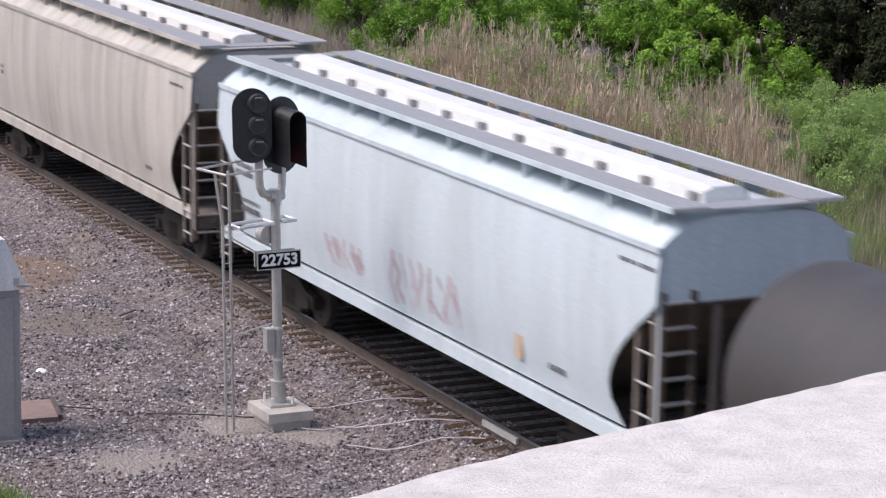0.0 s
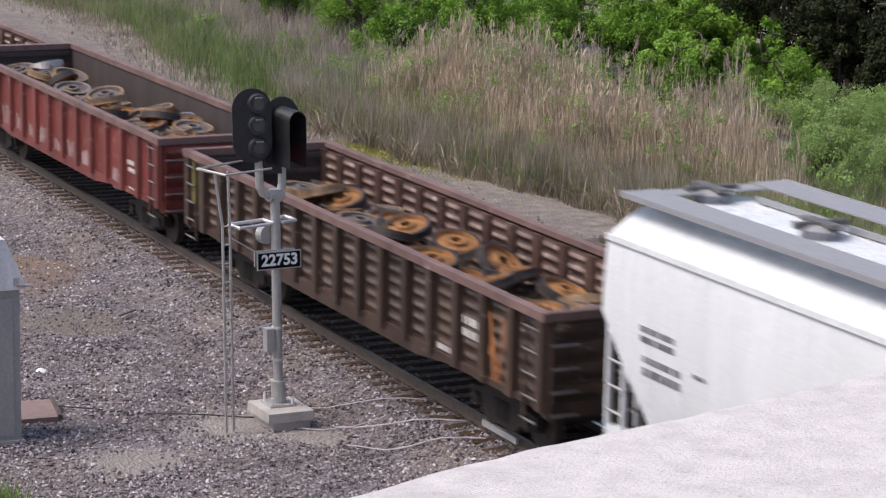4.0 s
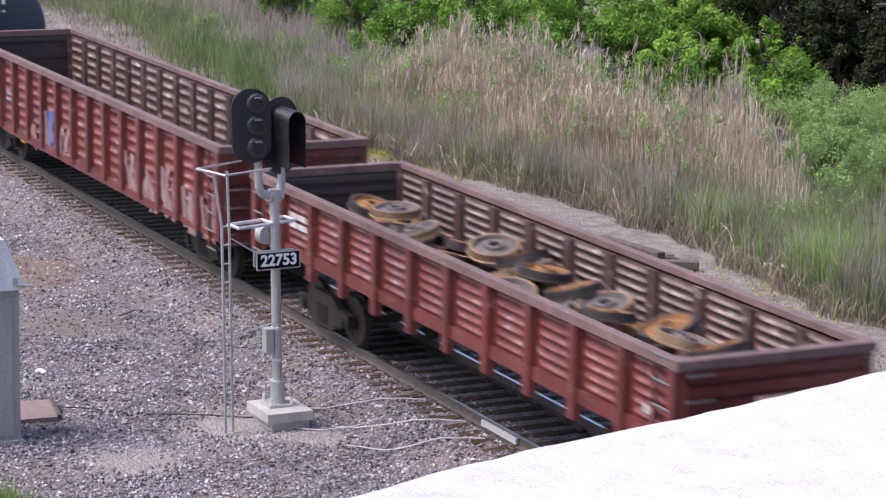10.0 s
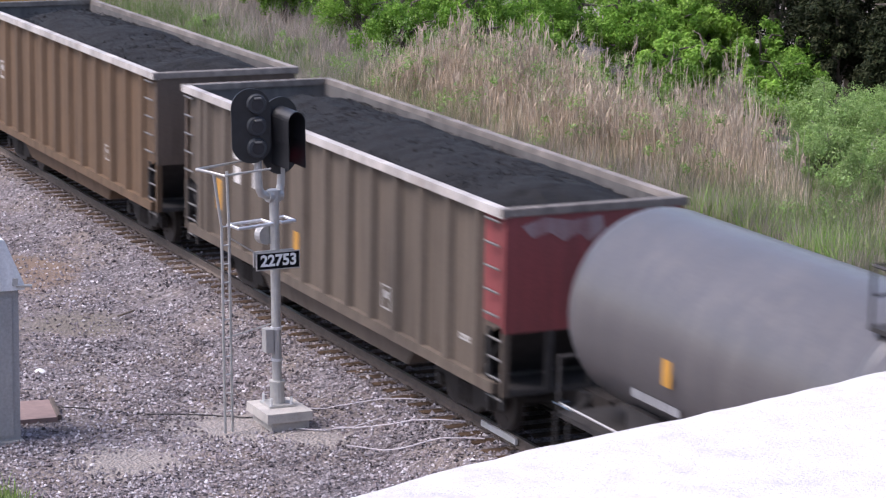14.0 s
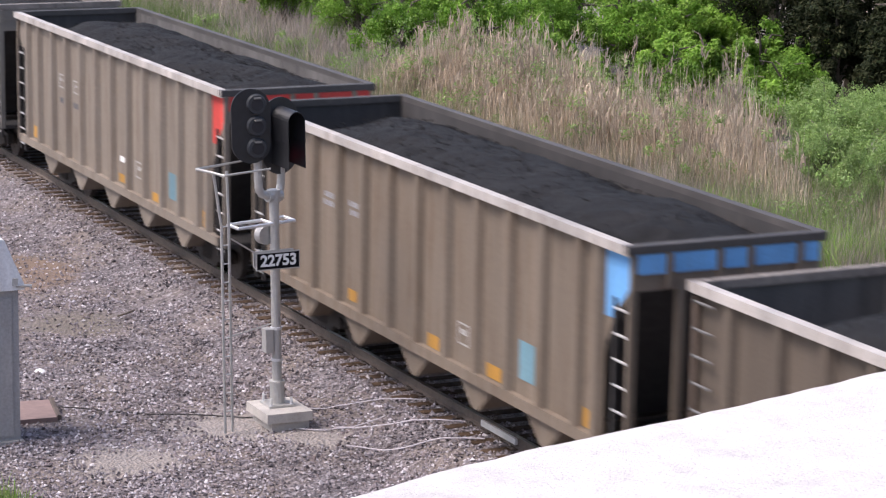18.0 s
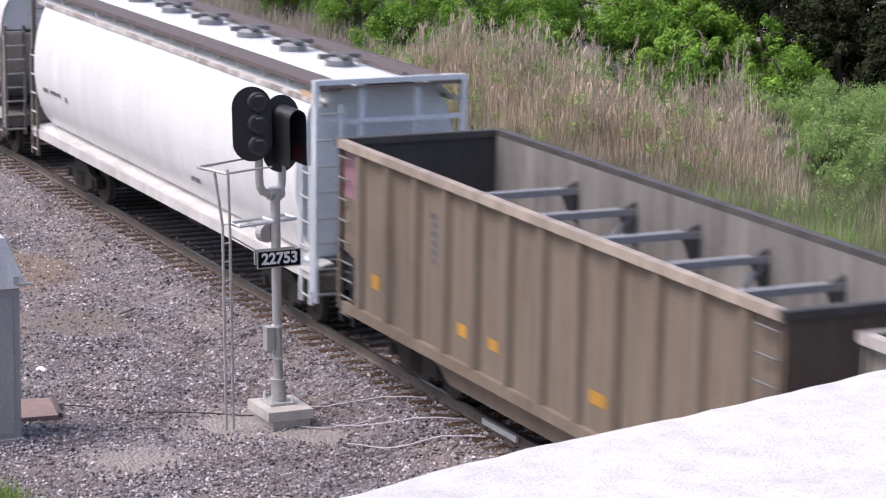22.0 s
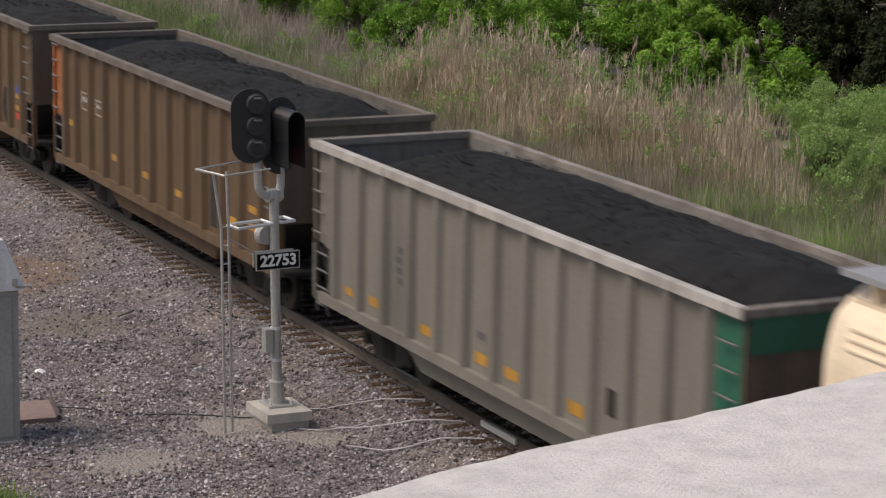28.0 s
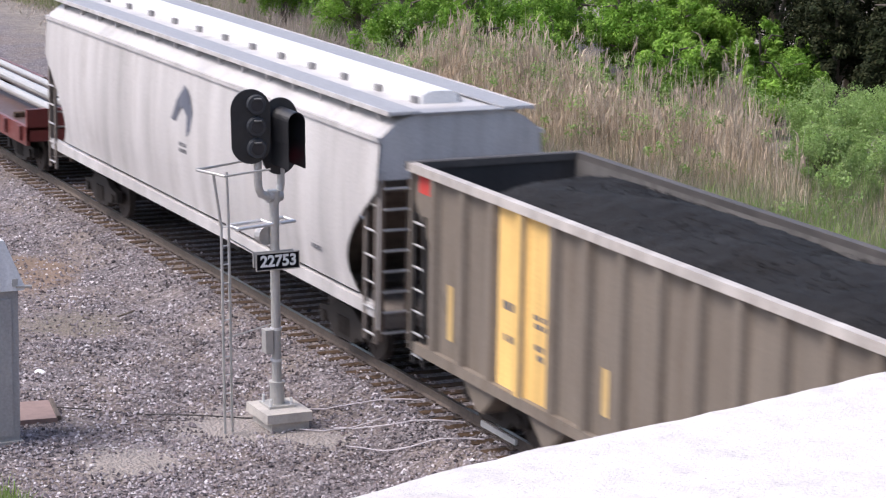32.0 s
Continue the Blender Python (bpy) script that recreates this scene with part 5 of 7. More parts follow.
        part("side_sill", Shape().box(min(k * 1.38, k * 1.52), max(k * 1.38, k * 1.52), 0.1, length - 0.1, 1.14, 1.36), sill_mat, car, "pale side sill")
        part("eave_lip", Shape().box(min(k * (prof[-1][0] - 0.04), k * (prof[-1][0] + lip_out)), max(k * (prof[-1][0] - 0.04), k * (prof[-1][0] + lip_out)), 0.0, length, prof[-1][1] - 0.03, prof[-1][1] + 0.05), lip or roof, car)
    ex = prof[-1][0]
    ez = prof[-1][1]
    zr = eave + (0.44 if style in ("curved", "straight") else 0.36)
    if style in ("curved", "straight"):
        half = [(ex, ez + 0.02), (1.36, eave + 0.17), (1.12, eave + 0.33), (0.80, eave + 0.42), (0.45, zr)]
    else:
        half = [(ex, ez + 0.02), (0.95, eave + 0.27), (0.45, zr)]
    rp = dense([(-x, z) for x, z in half] + half[::-1], 3)
    part("roof", Shape().rings([[(x, y, z) for x, z in rp] for y in np.linspace(0.02, length - 0.02, 9)], False, False), roof, car, smooth=True)
    if style == "ribbed":
        for i in range(11):
            y = 1.0 + (length - 2.0) * i / 10
            part("side_post", Shape().box(-1.63, -1.55, y - 0.05, y + 0.05, 1.3, eave - 0.05), body, car)
            part("side_post", Shape().box(1.55, 1.63, y - 0.05, y + 0.05, 1.3, eave - 0.05), body, car)
    if style == "round":
        for k in (-1, 1):
            part("sill_plate", Shape().rings([[(k * 1.40, y, 1.362), (k * 1.06, y, 1.44), (k * 1.06, y, 1.41), (k * 1.40, y, 1.335)] for y in (0.15, length - 0.15)]), sill_mat, car)
    if style == "slope":
        for z in (eave - 0.2, eave - 0.32, eave - 0.44):
            xf = float(np.interp(z, [q[1] for q in prof], [q[0] for q in prof]))
            part("side_rib", Shape().box(-xf - 0.03, -xf + 0.01, 0.4, length - 0.4, z - 0.015, z + 0.015), body, car)
    # end sheets, slope sheets and hopper bottoms
    for y, d in ((0.0, 1), (length, -1)):
        ye = y + d * (0.62 if style == "round" else 0.03)
        zb = bottom if style == "round" else cz + 0.02
        ring = [(x, z) for x, z in prof if z >= zb]
        pts = [(-x, ye, z) for x, z in ring] + [(x, ye, z) for x, z in rp[1:-1]] + [(x, ye, z) for x, z in ring[::-1]]
        part("end_sheet", Shape().rings([pts, [(x, q + d * 0.03, z) for x, q, z in pts]]), end_mat, car)
        w = 1.42
        part("slope_sheet", Shape().rings([[(-w, ye, zb), (w, ye, zb), (w, y + d * 3.0, 1.3), (-w, y + d * 3.0, 1.3)],
                                           [(-w, ye, zb - 0.04), (w, ye, zb - 0.04), (w, y + d * 3.0, 1.24), (-w, y + d * 3.0, 1.24)]]), PAINT["sooty_shade"] if style == "curved" else end_mat, car)
        part("shear_plate", Shape().box(-1.42, 1.42, min(y, y + d * 2.2), max(y, y + d * 2.2), 1.08, 1.16), grime_shade, car)
        part("end_sill", Shape().box(-1.45, 1.45, min(y + d * 0.05, y + d * 0.2), max(y + d * 0.05, y + d * 0.2), 0.95, 1.25), grime_shade, car)
        for x in (-1.46, 1.46):
            part("corner_post", Shape().box(x - 0.05, x + 0.05, y + d * 0.06 - 0.05, y + d * 0.06 + 0.05, 0.95, (eave + 0.45) if style == "round" else cz + 0.35), end_mat if y == 0 else grime_shade, car)
        for x in (-0.55, 0.55):
            part("end_strut", Shape().box(x - 0.05, x + 0.05, y + d * 0.1 - 0.04, y + d * 0.1 + 0.04, 1.1, (eave + 0.45) if style == "round" else cz + 0.1), end_mat if style == "round" and y == 0 else grime_shade, car)
        end_ladder(car, y + d * 0.0, -1.46, -0.98, 0.75, eave if style == "round" else cz + 0.2, ladder_mat or (PAINT["sooty_shade"] if style == "curved" else end_mat if style == "round" and y == 0 else grime_shade), 8)
        ladder(car, -1.52, *sorted((y + d * 0.1, y + d * 0.55)), 0.7, cz - 0.1, ladder_mat or (end_mat if style == "round" and y == 0 else grime_shade), 6)
        if style == "round":
            part("end_rail", Shape().box(-1.46, 1.46, y + d * 0.06 - 0.04, y + d * 0.06 + 0.04, eave + 0.36, eave + 0.46), end_mat, car)
            part("end_rail", Shape().box(-1.46, 1.46, y + d * 0.06 - 0.03, y + d * 0.06 + 0.03, eave - 0.35, eave - 0.27), end_mat, car)
    bays = 3 if length > 14 else 2
    for i in range(bays):
        yc = 3.6 + (length - 7.2) * (i / (bays - 1))
        s = Shape().rings([[(-1.3, yc - 1.5, 1.3), (1.3, yc - 1.5, 1.3), (1.3, yc + 1.5, 1.3), (-1.3, yc + 1.5, 1.3)],
                           [(-0.5, yc - 0.35, 0.62), (0.5, yc - 0.35, 0.62), (0.5, yc + 0.35, 0.62), (-0.5, yc + 0.35, 0.62)]])
        hp = part("hopper_bottom", s, grime_shade, car)
        part("outlet_gate", Shape().box(-0.55, 0.55, yc - 0.45, yc + 0.45, 0.5, 0.63), M["dark"], hp)
    # running boards on brackets
    zw = 4.70
    for k in (-1, 1):
        xa, xb = sorted((k * 0.78, k * 1.36))
        wk = part("running_board", Shape().box(xa, xb, 0.0, length, zw - 0.025, zw), M[walk_mat], car, "grating walkway")
        part("board_edge", Shape().box(k * 1.36 - 0.02, k * 1.36 + 0.02, 0.0, length, zw - 0.07, zw + 0.012), body if style == "curved" else M[walk_mat], wk)
        nb = 0 if style == "straight" else int(length / 1.25)
        br = shared(("bracket", k, eave, body.name), lambda: Shape().rings([[(k * 0.9, -0.03, eave + 0.27), (k * 1.28, -0.03, eave + 0.12), (k * 1.32, -0.03, zw - 0.03), (k * 0.9, -0.03, zw - 0.03)],
                                                                [(k * 0.9, 0.03, eave + 0.27), (k * 1.28, 0.03, eave + 0.12), (k * 1.32, 0.03, zw - 0.03), (k * 0.9, 0.03, zw - 0.03)]]).mesh("board_bracket", body))
        for i in range(nb):
            part("board_bracket", br, None, wk, at=pose(0, 0.6 + (length - 1.2) * i / (nb - 1), 0))
    for y in (0.18, length - 0.18):
        part("end_board", Shape().box(-1.36, 1.36, y - 0.22, y + 0.22, zw - 0.05, zw - 0.027), M[walk_mat], car)
    if hatch == "trough":
        tr = part("trough_hatch", Shape().prism([(-0.36, zr), (-0.34, zr + 0.16), (-0.2, zr + 0.22), (0.2, zr + 0.22), (0.34, zr + 0.16), (0.36, zr)], 0.9, length - 0.9), PAINT["bright"], car, "long white hatch cover")
        n = 12
        cl = shared("clamp", lambda: Shape().box(-0.04, 0.04, -0.11, 0.11, 0.0, 0.12).mesh("hatch_clamp", M["walk_dark"]))
        for i in range(2 * n):
            part("hatch_clamp", cl, None, tr, at=pose((-0.395, 0.395)[i % 2], 1.1 + (length - 2.2) * (i // 2) / (n - 1), zr))
    else:
        xs = (-0.3, 0.3) if hatch == "pairs" else (0.0,)
        r = 0.31 if hatch == "pairs" else 0.30
        lid = shared(("lid", hatch), lambda: Shape().tube((0, 0, 0), (0, 0, 0.1 if hatch == "pairs" else 0.14), r - 0.03, 20).tube((0, 0, 0.1 if hatch == "pairs" else 0.14), (0, 0, 0.15 if hatch == "pairs" else 0.19), r + 0.05, 20, r * 0.7).mesh("round_hatch", M["white"] if hatch == "pairs" else M["walk"]))
        for y in hatches:
            for x in xs:
                hb = part("round_hatch", lid, None, car, "round hatch lid", at=pose(x, y, zr - 0.01))
                if hatch != "pairs":
                    part("hatch_clamp", shared("clamp_s", lambda: Shape().box(-0.42, 0.42, -0.05, 0.05, 0.15, 0.24).mesh("hatch_clamp", M["clamp"])), None, hb)
                    part("hatch_bar", shared("bar_s", lambda: Shape().box(-0.09, 0.09, -0.38, 0.38, 0.19, 0.236).mesh("hatch_bar", M["clamp"])), None, hb)
        if hatch != "pairs":
            part("hatch_rail", Shape().box(0.5, 0.56, 0.6, length - 0.6, zr + 0.02, zr + 0.1), M[walk_mat], car)
    underframe(car, start, length)
    return car


def coal_surface(length, top, half=1.5, seed=1, slack=(1.0, 2.4), peak=0.05, drop=0.75):
    """A rough heaped load, lower towards both ends and the sides."""
    g = random.Random(seed)
    nx, ny = 15, 90
    verts, faces = [], []
    for j in range(ny + 1):
        y = 0.15 + (length - 0.3) * j / ny
        for i in range(nx + 1):
            x = -half + 2 * half * i / nx
            e = min(1.0, max(0.0, y - 0.15) / slack[0]), min(1.0, max(0.0, length - 0.15 - y) / slack[1])
            z = top + peak - 0.35 * (1 - e[0] ** 0.8) - drop * (1 - e[1] ** 0.8) - (0.30 if x < 0 else 0.34) * abs(x / half) ** 2.2
            z += 0.12 * noise.noise((x * 0.9 + seed * 7, y * 0.5, 0)) + 0.04 * noise.noise((x * 3.1, y * 3.1, seed)) + 0.012 * g.uniform(-1, 1)
            verts.append((x, y, z))
    for j in range(ny):
        for i in range(nx):
            a = j * (nx + 1) + i
            faces.append((a, a + 1, a + nx + 2, a + nx + 1))
    return Shape().add(verts, faces)


def coal_lumps(car, length, top, seed):
    g = np.random.default_rng(seed)
    n = 1500
    x, y = g.uniform(-1.3, 1.3, n), g.uniform(1.4, length - 2.6, n)
    z = top - np.where(x < 0, 0.30, 0.34) * np.abs(x / 1.46) ** 2.2 + g.uniform(-0.05, 0.04, n)
    base = np.array([(1, 0, 0), (0, 1, 0), (-1, 0, 0), (0, -1, 0), (0, 0, 0.8), (0, 0, -0.7)], float)
    v = base[None] * g.uniform(0.5, 1.4, (n, 6, 3)) * g.uniform(0.01, 0.034, n)[:, None, None] + np.stack([x, y, z], -1)[:, None]
    f = np.array([(0, 1, 4), (1, 2, 4), (2, 3, 4), (3, 0, 4), (1, 0, 5), (2, 1, 5), (3, 2, 5), (0, 3, 5)])
    heap("loose_coal", v.reshape(-1, 3), (f[None] + (np.arange(n) * 6)[:, None, None]).reshape(-1, 3), M["coal"], "", "", "stuff", car)


def coal_car(label, start, length, body, top=3.9, hopper=False, pitch=(0.95, 1.05), front=None, rear=None, load=3.72, seed=1, chord=None, slack=(1.2, 2.6), drop=0.9, peak=0.24, front_len=0.9, rear_len=0.9, inner=None, band=False, trim=None, far=None):
    """Open-topped coal car: ribbed sides, heavy top chord, tub floor or sloped hopper ends."""
    car = train_car("coal_hopper" if hopper else "coal_gondola", label, start)
    chord, inner = chord or body, inner or PAINT["coal_dust"]
    far_chord = far or (chord if chord is PAINT["rail_brown"] else PAINT["rail_dusted"])
    y_posts = post_line(*pitch, length, 0.95)
    SIDE[car.name] = (lambda z: -1.492, [0.5] + [(p + q) / 2 for p, q in zip(y_posts, y_posts[1:])] + [length - 0.5])
    # plain gondola ends: soot, with the end face's shade painted in
    sooty_shade = PAINT["sooty_shade"] if not hopper else body
    ends = front or sooty_shade, rear or sooty_shade
    front, rear = front or body, rear or body
    zb = 1.0
    cz = 3.42

    def inset(z):
        """Each corner of the side is cut away over the trucks: the ladder stands there."""
        if hopper:
            return float(np.interp(z, [1.0, 2.3, 2.8, 3.1, cz, cz + 0.1], [0.86, 0.84, 0.66, 0.4, 0.1, 0.0]))
        return float(np.interp(z, [1.0, 1.4, 1.75, 1.98, 2.02], [0.8, 0.92, 0.84, 0.34, 0.0]))
    zs = [zb, 1.4, 1.75, 1.98, 2.02, 2.3, 2.8, 3.1, cz, cz + 0.1, top - 0.1]
    for k in (-1, 1):
        part("side_sheet", sheet([(k * 1.49, z) for z in zs], 0, length, inset, inset), body, car)
        part("inner_sheet", sheet([(k * 1.465, z) for z in zs[::-1]], 0.0, length, inset, inset), inner, car)
        part("top_chord", Shape().box(min(k * 1.47, k * 1.63), max(k * 1.47, k * 1.63), 0, length, top - 0.14, top), chord if k < 0 else far_chord, car, "heavy top rail")
        part("side_sill", Shape().box(min(k * 1.46, k * 1.6), max(k * 1.46, k * 1.6), 0.3, length - 0.3, zb - 0.06, zb + 0.12), body, car)
        for y in y_posts:
            pm = shared(("post", k, body.name, top), lambda: Shape().rings([[(k * 1.488, -0.15, z), (k * 1.488, 0.15, z), (k * 1.605, 0.07, z), (k * 1.605, -0.07, z)] for z in (zb + 0.1, top - 0.14)]).mesh("side_post", body))
            part("side_post", pm, None, car, at=pose(0, y, 0))
    # coloured panels at the corners
    for mat, y0, y1 in ((front, 0.0, front_len), (rear, length - rear_len, length)):
        if mat is not body:
            if hopper:
                # painted down beside the cut corner
                o = [(y0 + 0.03, top - 0.14), (y0 + 0.03, 3.56), (y0 + 0.22, 3.34), (y0 + 0.5, 3.08), (y0 + 0.52, 2.95), (y0 + 0.82, 2.92), (y0 + 0.82, top - 0.14)]
                if trim:
                    o = o[:4] + [(y0 + 0.68, 2.78), (y0 + 0.86, 2.28), (y0 + 0.88, 1.08), (y0 + 1.02, 1.08), (y0 + 1.02, top - 0.14)]
                part("corner_panel", Shape().slab(o, -1.499, -1.492), mat, car, "repainted corner panel")
            else:
                part("corner_panel", Shape().box(-1.502, -1.492, y0 + 0.004, y1, 2.03, top - 0.14), mat, car, "repainted corner panel")
    for y, d, mat in ((0.0, 1, ends[0]), (length, -1, ends[1])):
        zlo = 1.95 if not hopper else 3.42
        part("end_sheet", Shape().box(-1.55, 1.55, min(y, y + d * 0.06), max(y, y + d * 0.06), zlo, top - 0.02), (trim if trim and d > 0 else sooty_shade) if hopper or band else mat, car)
        if band and d > 0:
            part("end_band", Shape().box(-1.5, 1.5, y - 0.012, y - 0.003, top - 0.62, top - 0.13), mat, car, "painted band across the end")
        part("end_lining", Shape().box(-1.49, 1.49, min(y + d * 0.064, y + d * 0.085), max(y + d * 0.064, y + d * 0.085), zlo, top - 0.02), PAINT["inside_soot"] if far else inner, car)
        part("end_chord", Shape().box(-1.63, 1.63, min(y - d * 0.03, y + d * 0.13), max(y - d * 0.03, y + d * 0.13), top - 0.12, top + 0.003), far_chord, car)
        w = 1.49
        depth = 1.9 if hopper else 0.95
        part("slope_sheet", Shape().rings([[(-w, y + d * 0.05, zlo), (w, y + d * 0.05, zlo), (w, y + d * (0.05 + depth), 1.05), (-w, y + d * (0.05 + depth), 1.05)],
                                           [(-w, y + d * 0.09, zlo), (w, y + d * 0.09, zlo), (w, y + d * (0.09 + depth), 1.05), (-w, y + d * (0.09 + depth), 1.05)]]), M["dark"], car)
        part("end_platform", Shape().box(-1.45, 1.45, min(y, y + d * 1.0), max(y, y + d * 1.0), 0.95, 1.03), M["dark"], car)
        for x in (-1.5, 1.5):
            part("corner_post", Shape().box(x - 0.06, x + 0.06, y + d * 0.04 - 0.035, y + d * 0.04 + 0.035, 0.95, zlo), trim if trim and d > 0 else body, car)
        for x in (-0.75, 0.0, 0.75):
            part("end_post", Shape().box(x - 0.06, x + 0.06, y + d * 0.03 - 0.05, y + d * 0.03 + 0.05, 1.0, zlo), trim if trim and d > 0 else body if hopper else M["dark"], car)
        if hopper:
            ladder(car, -1.5, *sorted((y + d * 0.12, y + d * 0.5)), 0.72, 3.25, M["dark"], 7)
        else:
            ladder(car, -1.5, *sorted((y + d * 0.1, y + d * 0.6)), 0.72, 1.95, M["dark"], 4, "clamp")
            lad = part("ladder_stile", Shape().box(-1.56, -1.503, y + d * 0.1 - 0.03, y + d * 0.1 + 0.03, 2.05, top - 0.2), mat, car)
            rungs(lad, -1.6, -1.6, *sorted((y + d * 0.12, y + d * 0.6)), [2.2 + 0.37 * i for i in range(5)], "clamp")
        if hopper:
            for i, (xa, xb) in enumerate(((-1.46, -1.02), (-0.9, -0.2), (-0.08, 0.3), (0.42, 1.12), (1.24, 1.5))):
                part("end_panel", Shape().box(xa, xb, y - d * 0.012 - 0.012, y - d * 0.012 + 0.012, 3.66, top - 0.13), mat, car, "painted end panel")
                if i < 4:
                    part("end_rib", Shape().box(xb + 0.02, xb + 0.1, y - d * 0.03 - 0.03, y - d * 0.03 + 0.03, 3.45, top - 0.13), trim if trim and d > 0 else body, car)
    if hopper:
        for i in range(5):
            yc = 2.6 + (length - 5.2) * i / 4
            s = Shape().rings([[(-1.5, yc - 0.72, 1.0), (1.5, yc - 0.72, 1.0), (1.5, yc + 0.72, 1.0), (-1.5, yc + 0.72, 1.0)],
                               [(-1.5, yc - 0.1, 0.5), (1.5, yc - 0.1, 0.5), (1.5, yc + 0.1, 0.5), (-1.5, yc + 0.1, 0.5)]])
            part("hopper_chute", s, body, car)
    else:
        part("tub", Shape().rings([[(-1.4, 3.5, 0.98), (1.4, 3.5, 0.98), (1.4, length - 3.5, 0.98), (-1.4, length - 3.5, 0.98)],
                                   [(-1.3, 4.1, 0.5), (1.3, 4.1, 0.5), (1.3, length - 4.1, 0.5), (-1.3, length - 4.1, 0.5)]]), body, car)
        part("floor", Shape().box(-1.49, 1.49, 0.9, length - 0.9, 1.0, 1.05), inner, car)
    if load:
        part("coal_load", coal_surface(length, load, 1.46, seed, slack, peak, drop), M["coal"], car, "heaped black coal")
        coal_lumps(car, length, load + peak, seed + 50)
    else:
        for i in range(5):
            y = 3.2 + 1.995 * i
            br = part("cross_brace", Shape().box(-1.46, 1.46, y - 0.07, y + 0.07, 3.34, 3.46), M["walk"], car, "grey interior cross brace")
            for k in (-1, 1):
                part("brace_foot", Shape().rings([[(k * 1.12, q, 3.44), (k * 1.46, q, 3.58), (k * 1.46, q, 2.85), (k * 1.36, q, 2.9), (k * 1.2, q, 3.3)] for q in (y - 0.04, y + 0.04)]), PAINT["coal_dust"], br)
            if i in (1, 3):
                part("strut", Shape().tube((1.4, y, 3.36), (-0.7, y, 1.06), 0.05, 8), M["walk"], br, "slanting grey strut")
    underframe(car, start, length, 2.3)
    return car


def post_line(first, pitch, length, margin):
    """Places of the side posts: an even pitch, and one post close to each end."""
    ys, y = [margin], first
    while y < length - margin - 0.35:
        if y > margin + 0.35:
            ys.append(y)
        y += pitch
    return ys + [length - margin]


def gondola(label, start, length, body, top, pitch, inner, smooth=False, belly=0.0, low=1.08, ribs=5, post_foot=0.0, end_ribs=True, wheels=0, seed=1, chord=None, heap_top=0.75, brown=False, worn="", lit_inner="inside_worn_lit"):
    car = train_car("gondola", label, start)
    chord = chord or body
    zb = low
    y_posts = post_line(*pitch, length, 0.12)
    SIDE[car.name] = (lambda z: -1.508 if not smooth else -1.503, [(p + q) / 2 for p, q in zip(y_posts, y_posts[1:])])

    def pressed(k, x, amp, y_posts):
        """A sheet whose ribs are pressed out between the posts and die away towards each of them."""
        z0, z1 = zb + 0.1, top - 0.16
        us = (0.0, 0.14, 0.26, 0.42, 0.58, 0.74, 0.86)
        rows = [(zb, 0.0)] + [(z0 + (z1 - z0) * (r + u) / ribs, float(np.interp(u, [0.14, 0.42, 0.58, 0.86], [0, 1, 1, 0]))) for r in range(ribs) for u in us] + [(z1, 0.0), (top - 0.1, 0.0)]
        cols = []
        for ya, yb in zip(y_posts, y_posts[1:]):
            g = yb - ya
            full = 1.0 if g > 0.8 else 0.0
            cols += [(ya, 0.0), (ya + g * 0.14, 0.0), (ya + g * 0.22, 0.8 * full), (ya + g * 0.3, full), (ya + g / 2, full), (ya + g * 0.7, full), (ya + g * 0.78, 0.8 * full), (ya + g * 0.86, 0.0)]
        cols.append((y_posts[-1], 0.0))
        return Shape().rings([[(k * (x + amp * f * w), y, z) for y, w in cols] for z, f in rows], False, False)

    def flat_sheet(k, x):
        return sheet([(k * x, z) for z in np.linspace(zb, top - 0.1, 4)], 0, length, none, none, 12)
    none = lambda z: 0.0
    worn, lit_inner = PAINT.get(worn), PAINT.get(lit_inner)

    def paint_lit_ribs(ob, mat, x):
        """Crests and upper flanks of the ribs get a paler paint: wear plus painted-on light."""
        if not mat:
            return
        ob.data.materials.append(mat)
        for f in ob.data.polygons:
            u = ((f.center.z - zb - 0.1) / (top - 0.26 - zb) * ribs) % 1.0
            if abs(abs(f.center.x) - x) > 0.012 and 0.42 < u < 0.86:
                f.material_index = 1
    for k in (-1, 1):
        if smooth:
            part("side_sheet", flat_sheet(k, 1.50), body, car, "smooth side panel")
            part("inner_sheet", flat_sheet(k, 1.47), inner, car)
        else:
            paint_lit_ribs(part("side_sheet", pressed(k, 1.46, 0.045, y_posts), body, car, "ribbed side panel", smooth=True), worn, 1.46)
            paint_lit_ribs(part("inner_sheet", pressed(k, 1.44, -0.055, y_posts), inner, car, smooth=True), lit_inner, 1.44)
        part("top_chord", Shape().box(min(k * 1.44, k * 1.61), max(k * 1.44, k * 1.61), 0, length, top - 0.13, top), chord, car, "worn top rail")
        if belly:
            o = [(0.2, zb + 0.04), (length - 0.2, zb + 0.04), (length - 0.2, zb - 0.05), (length - 3.4, zb - 0.08), (length - 4.6, zb - belly), (4.6, zb - belly), (3.4, zb - 0.08), (0.2, zb - 0.05)]
            part("side_sill", Shape().slab(o, min(k * 1.46, k * 1.53), max(k * 1.46, k * 1.53)), body, car, "fish-bellied side sill")
        else:
            part("side_sill", Shape().box(min(k * 1.46, k * 1.54), max(k * 1.46, k * 1.54), 0.1, length - 0.1, zb - 0.1, zb + 0.1), body, car)
        pm = Shape().rings([[(k * (1.495 if smooth else 1.455), -0.13, z), (k * (1.495 if smooth else 1.455), 0.13, z), (k * 1.6, 0.10, z), (k * 1.6, -0.10, z)] for z in (zb - 0.05 - post_foot, top - 0.13)]).mesh("side_post", body)
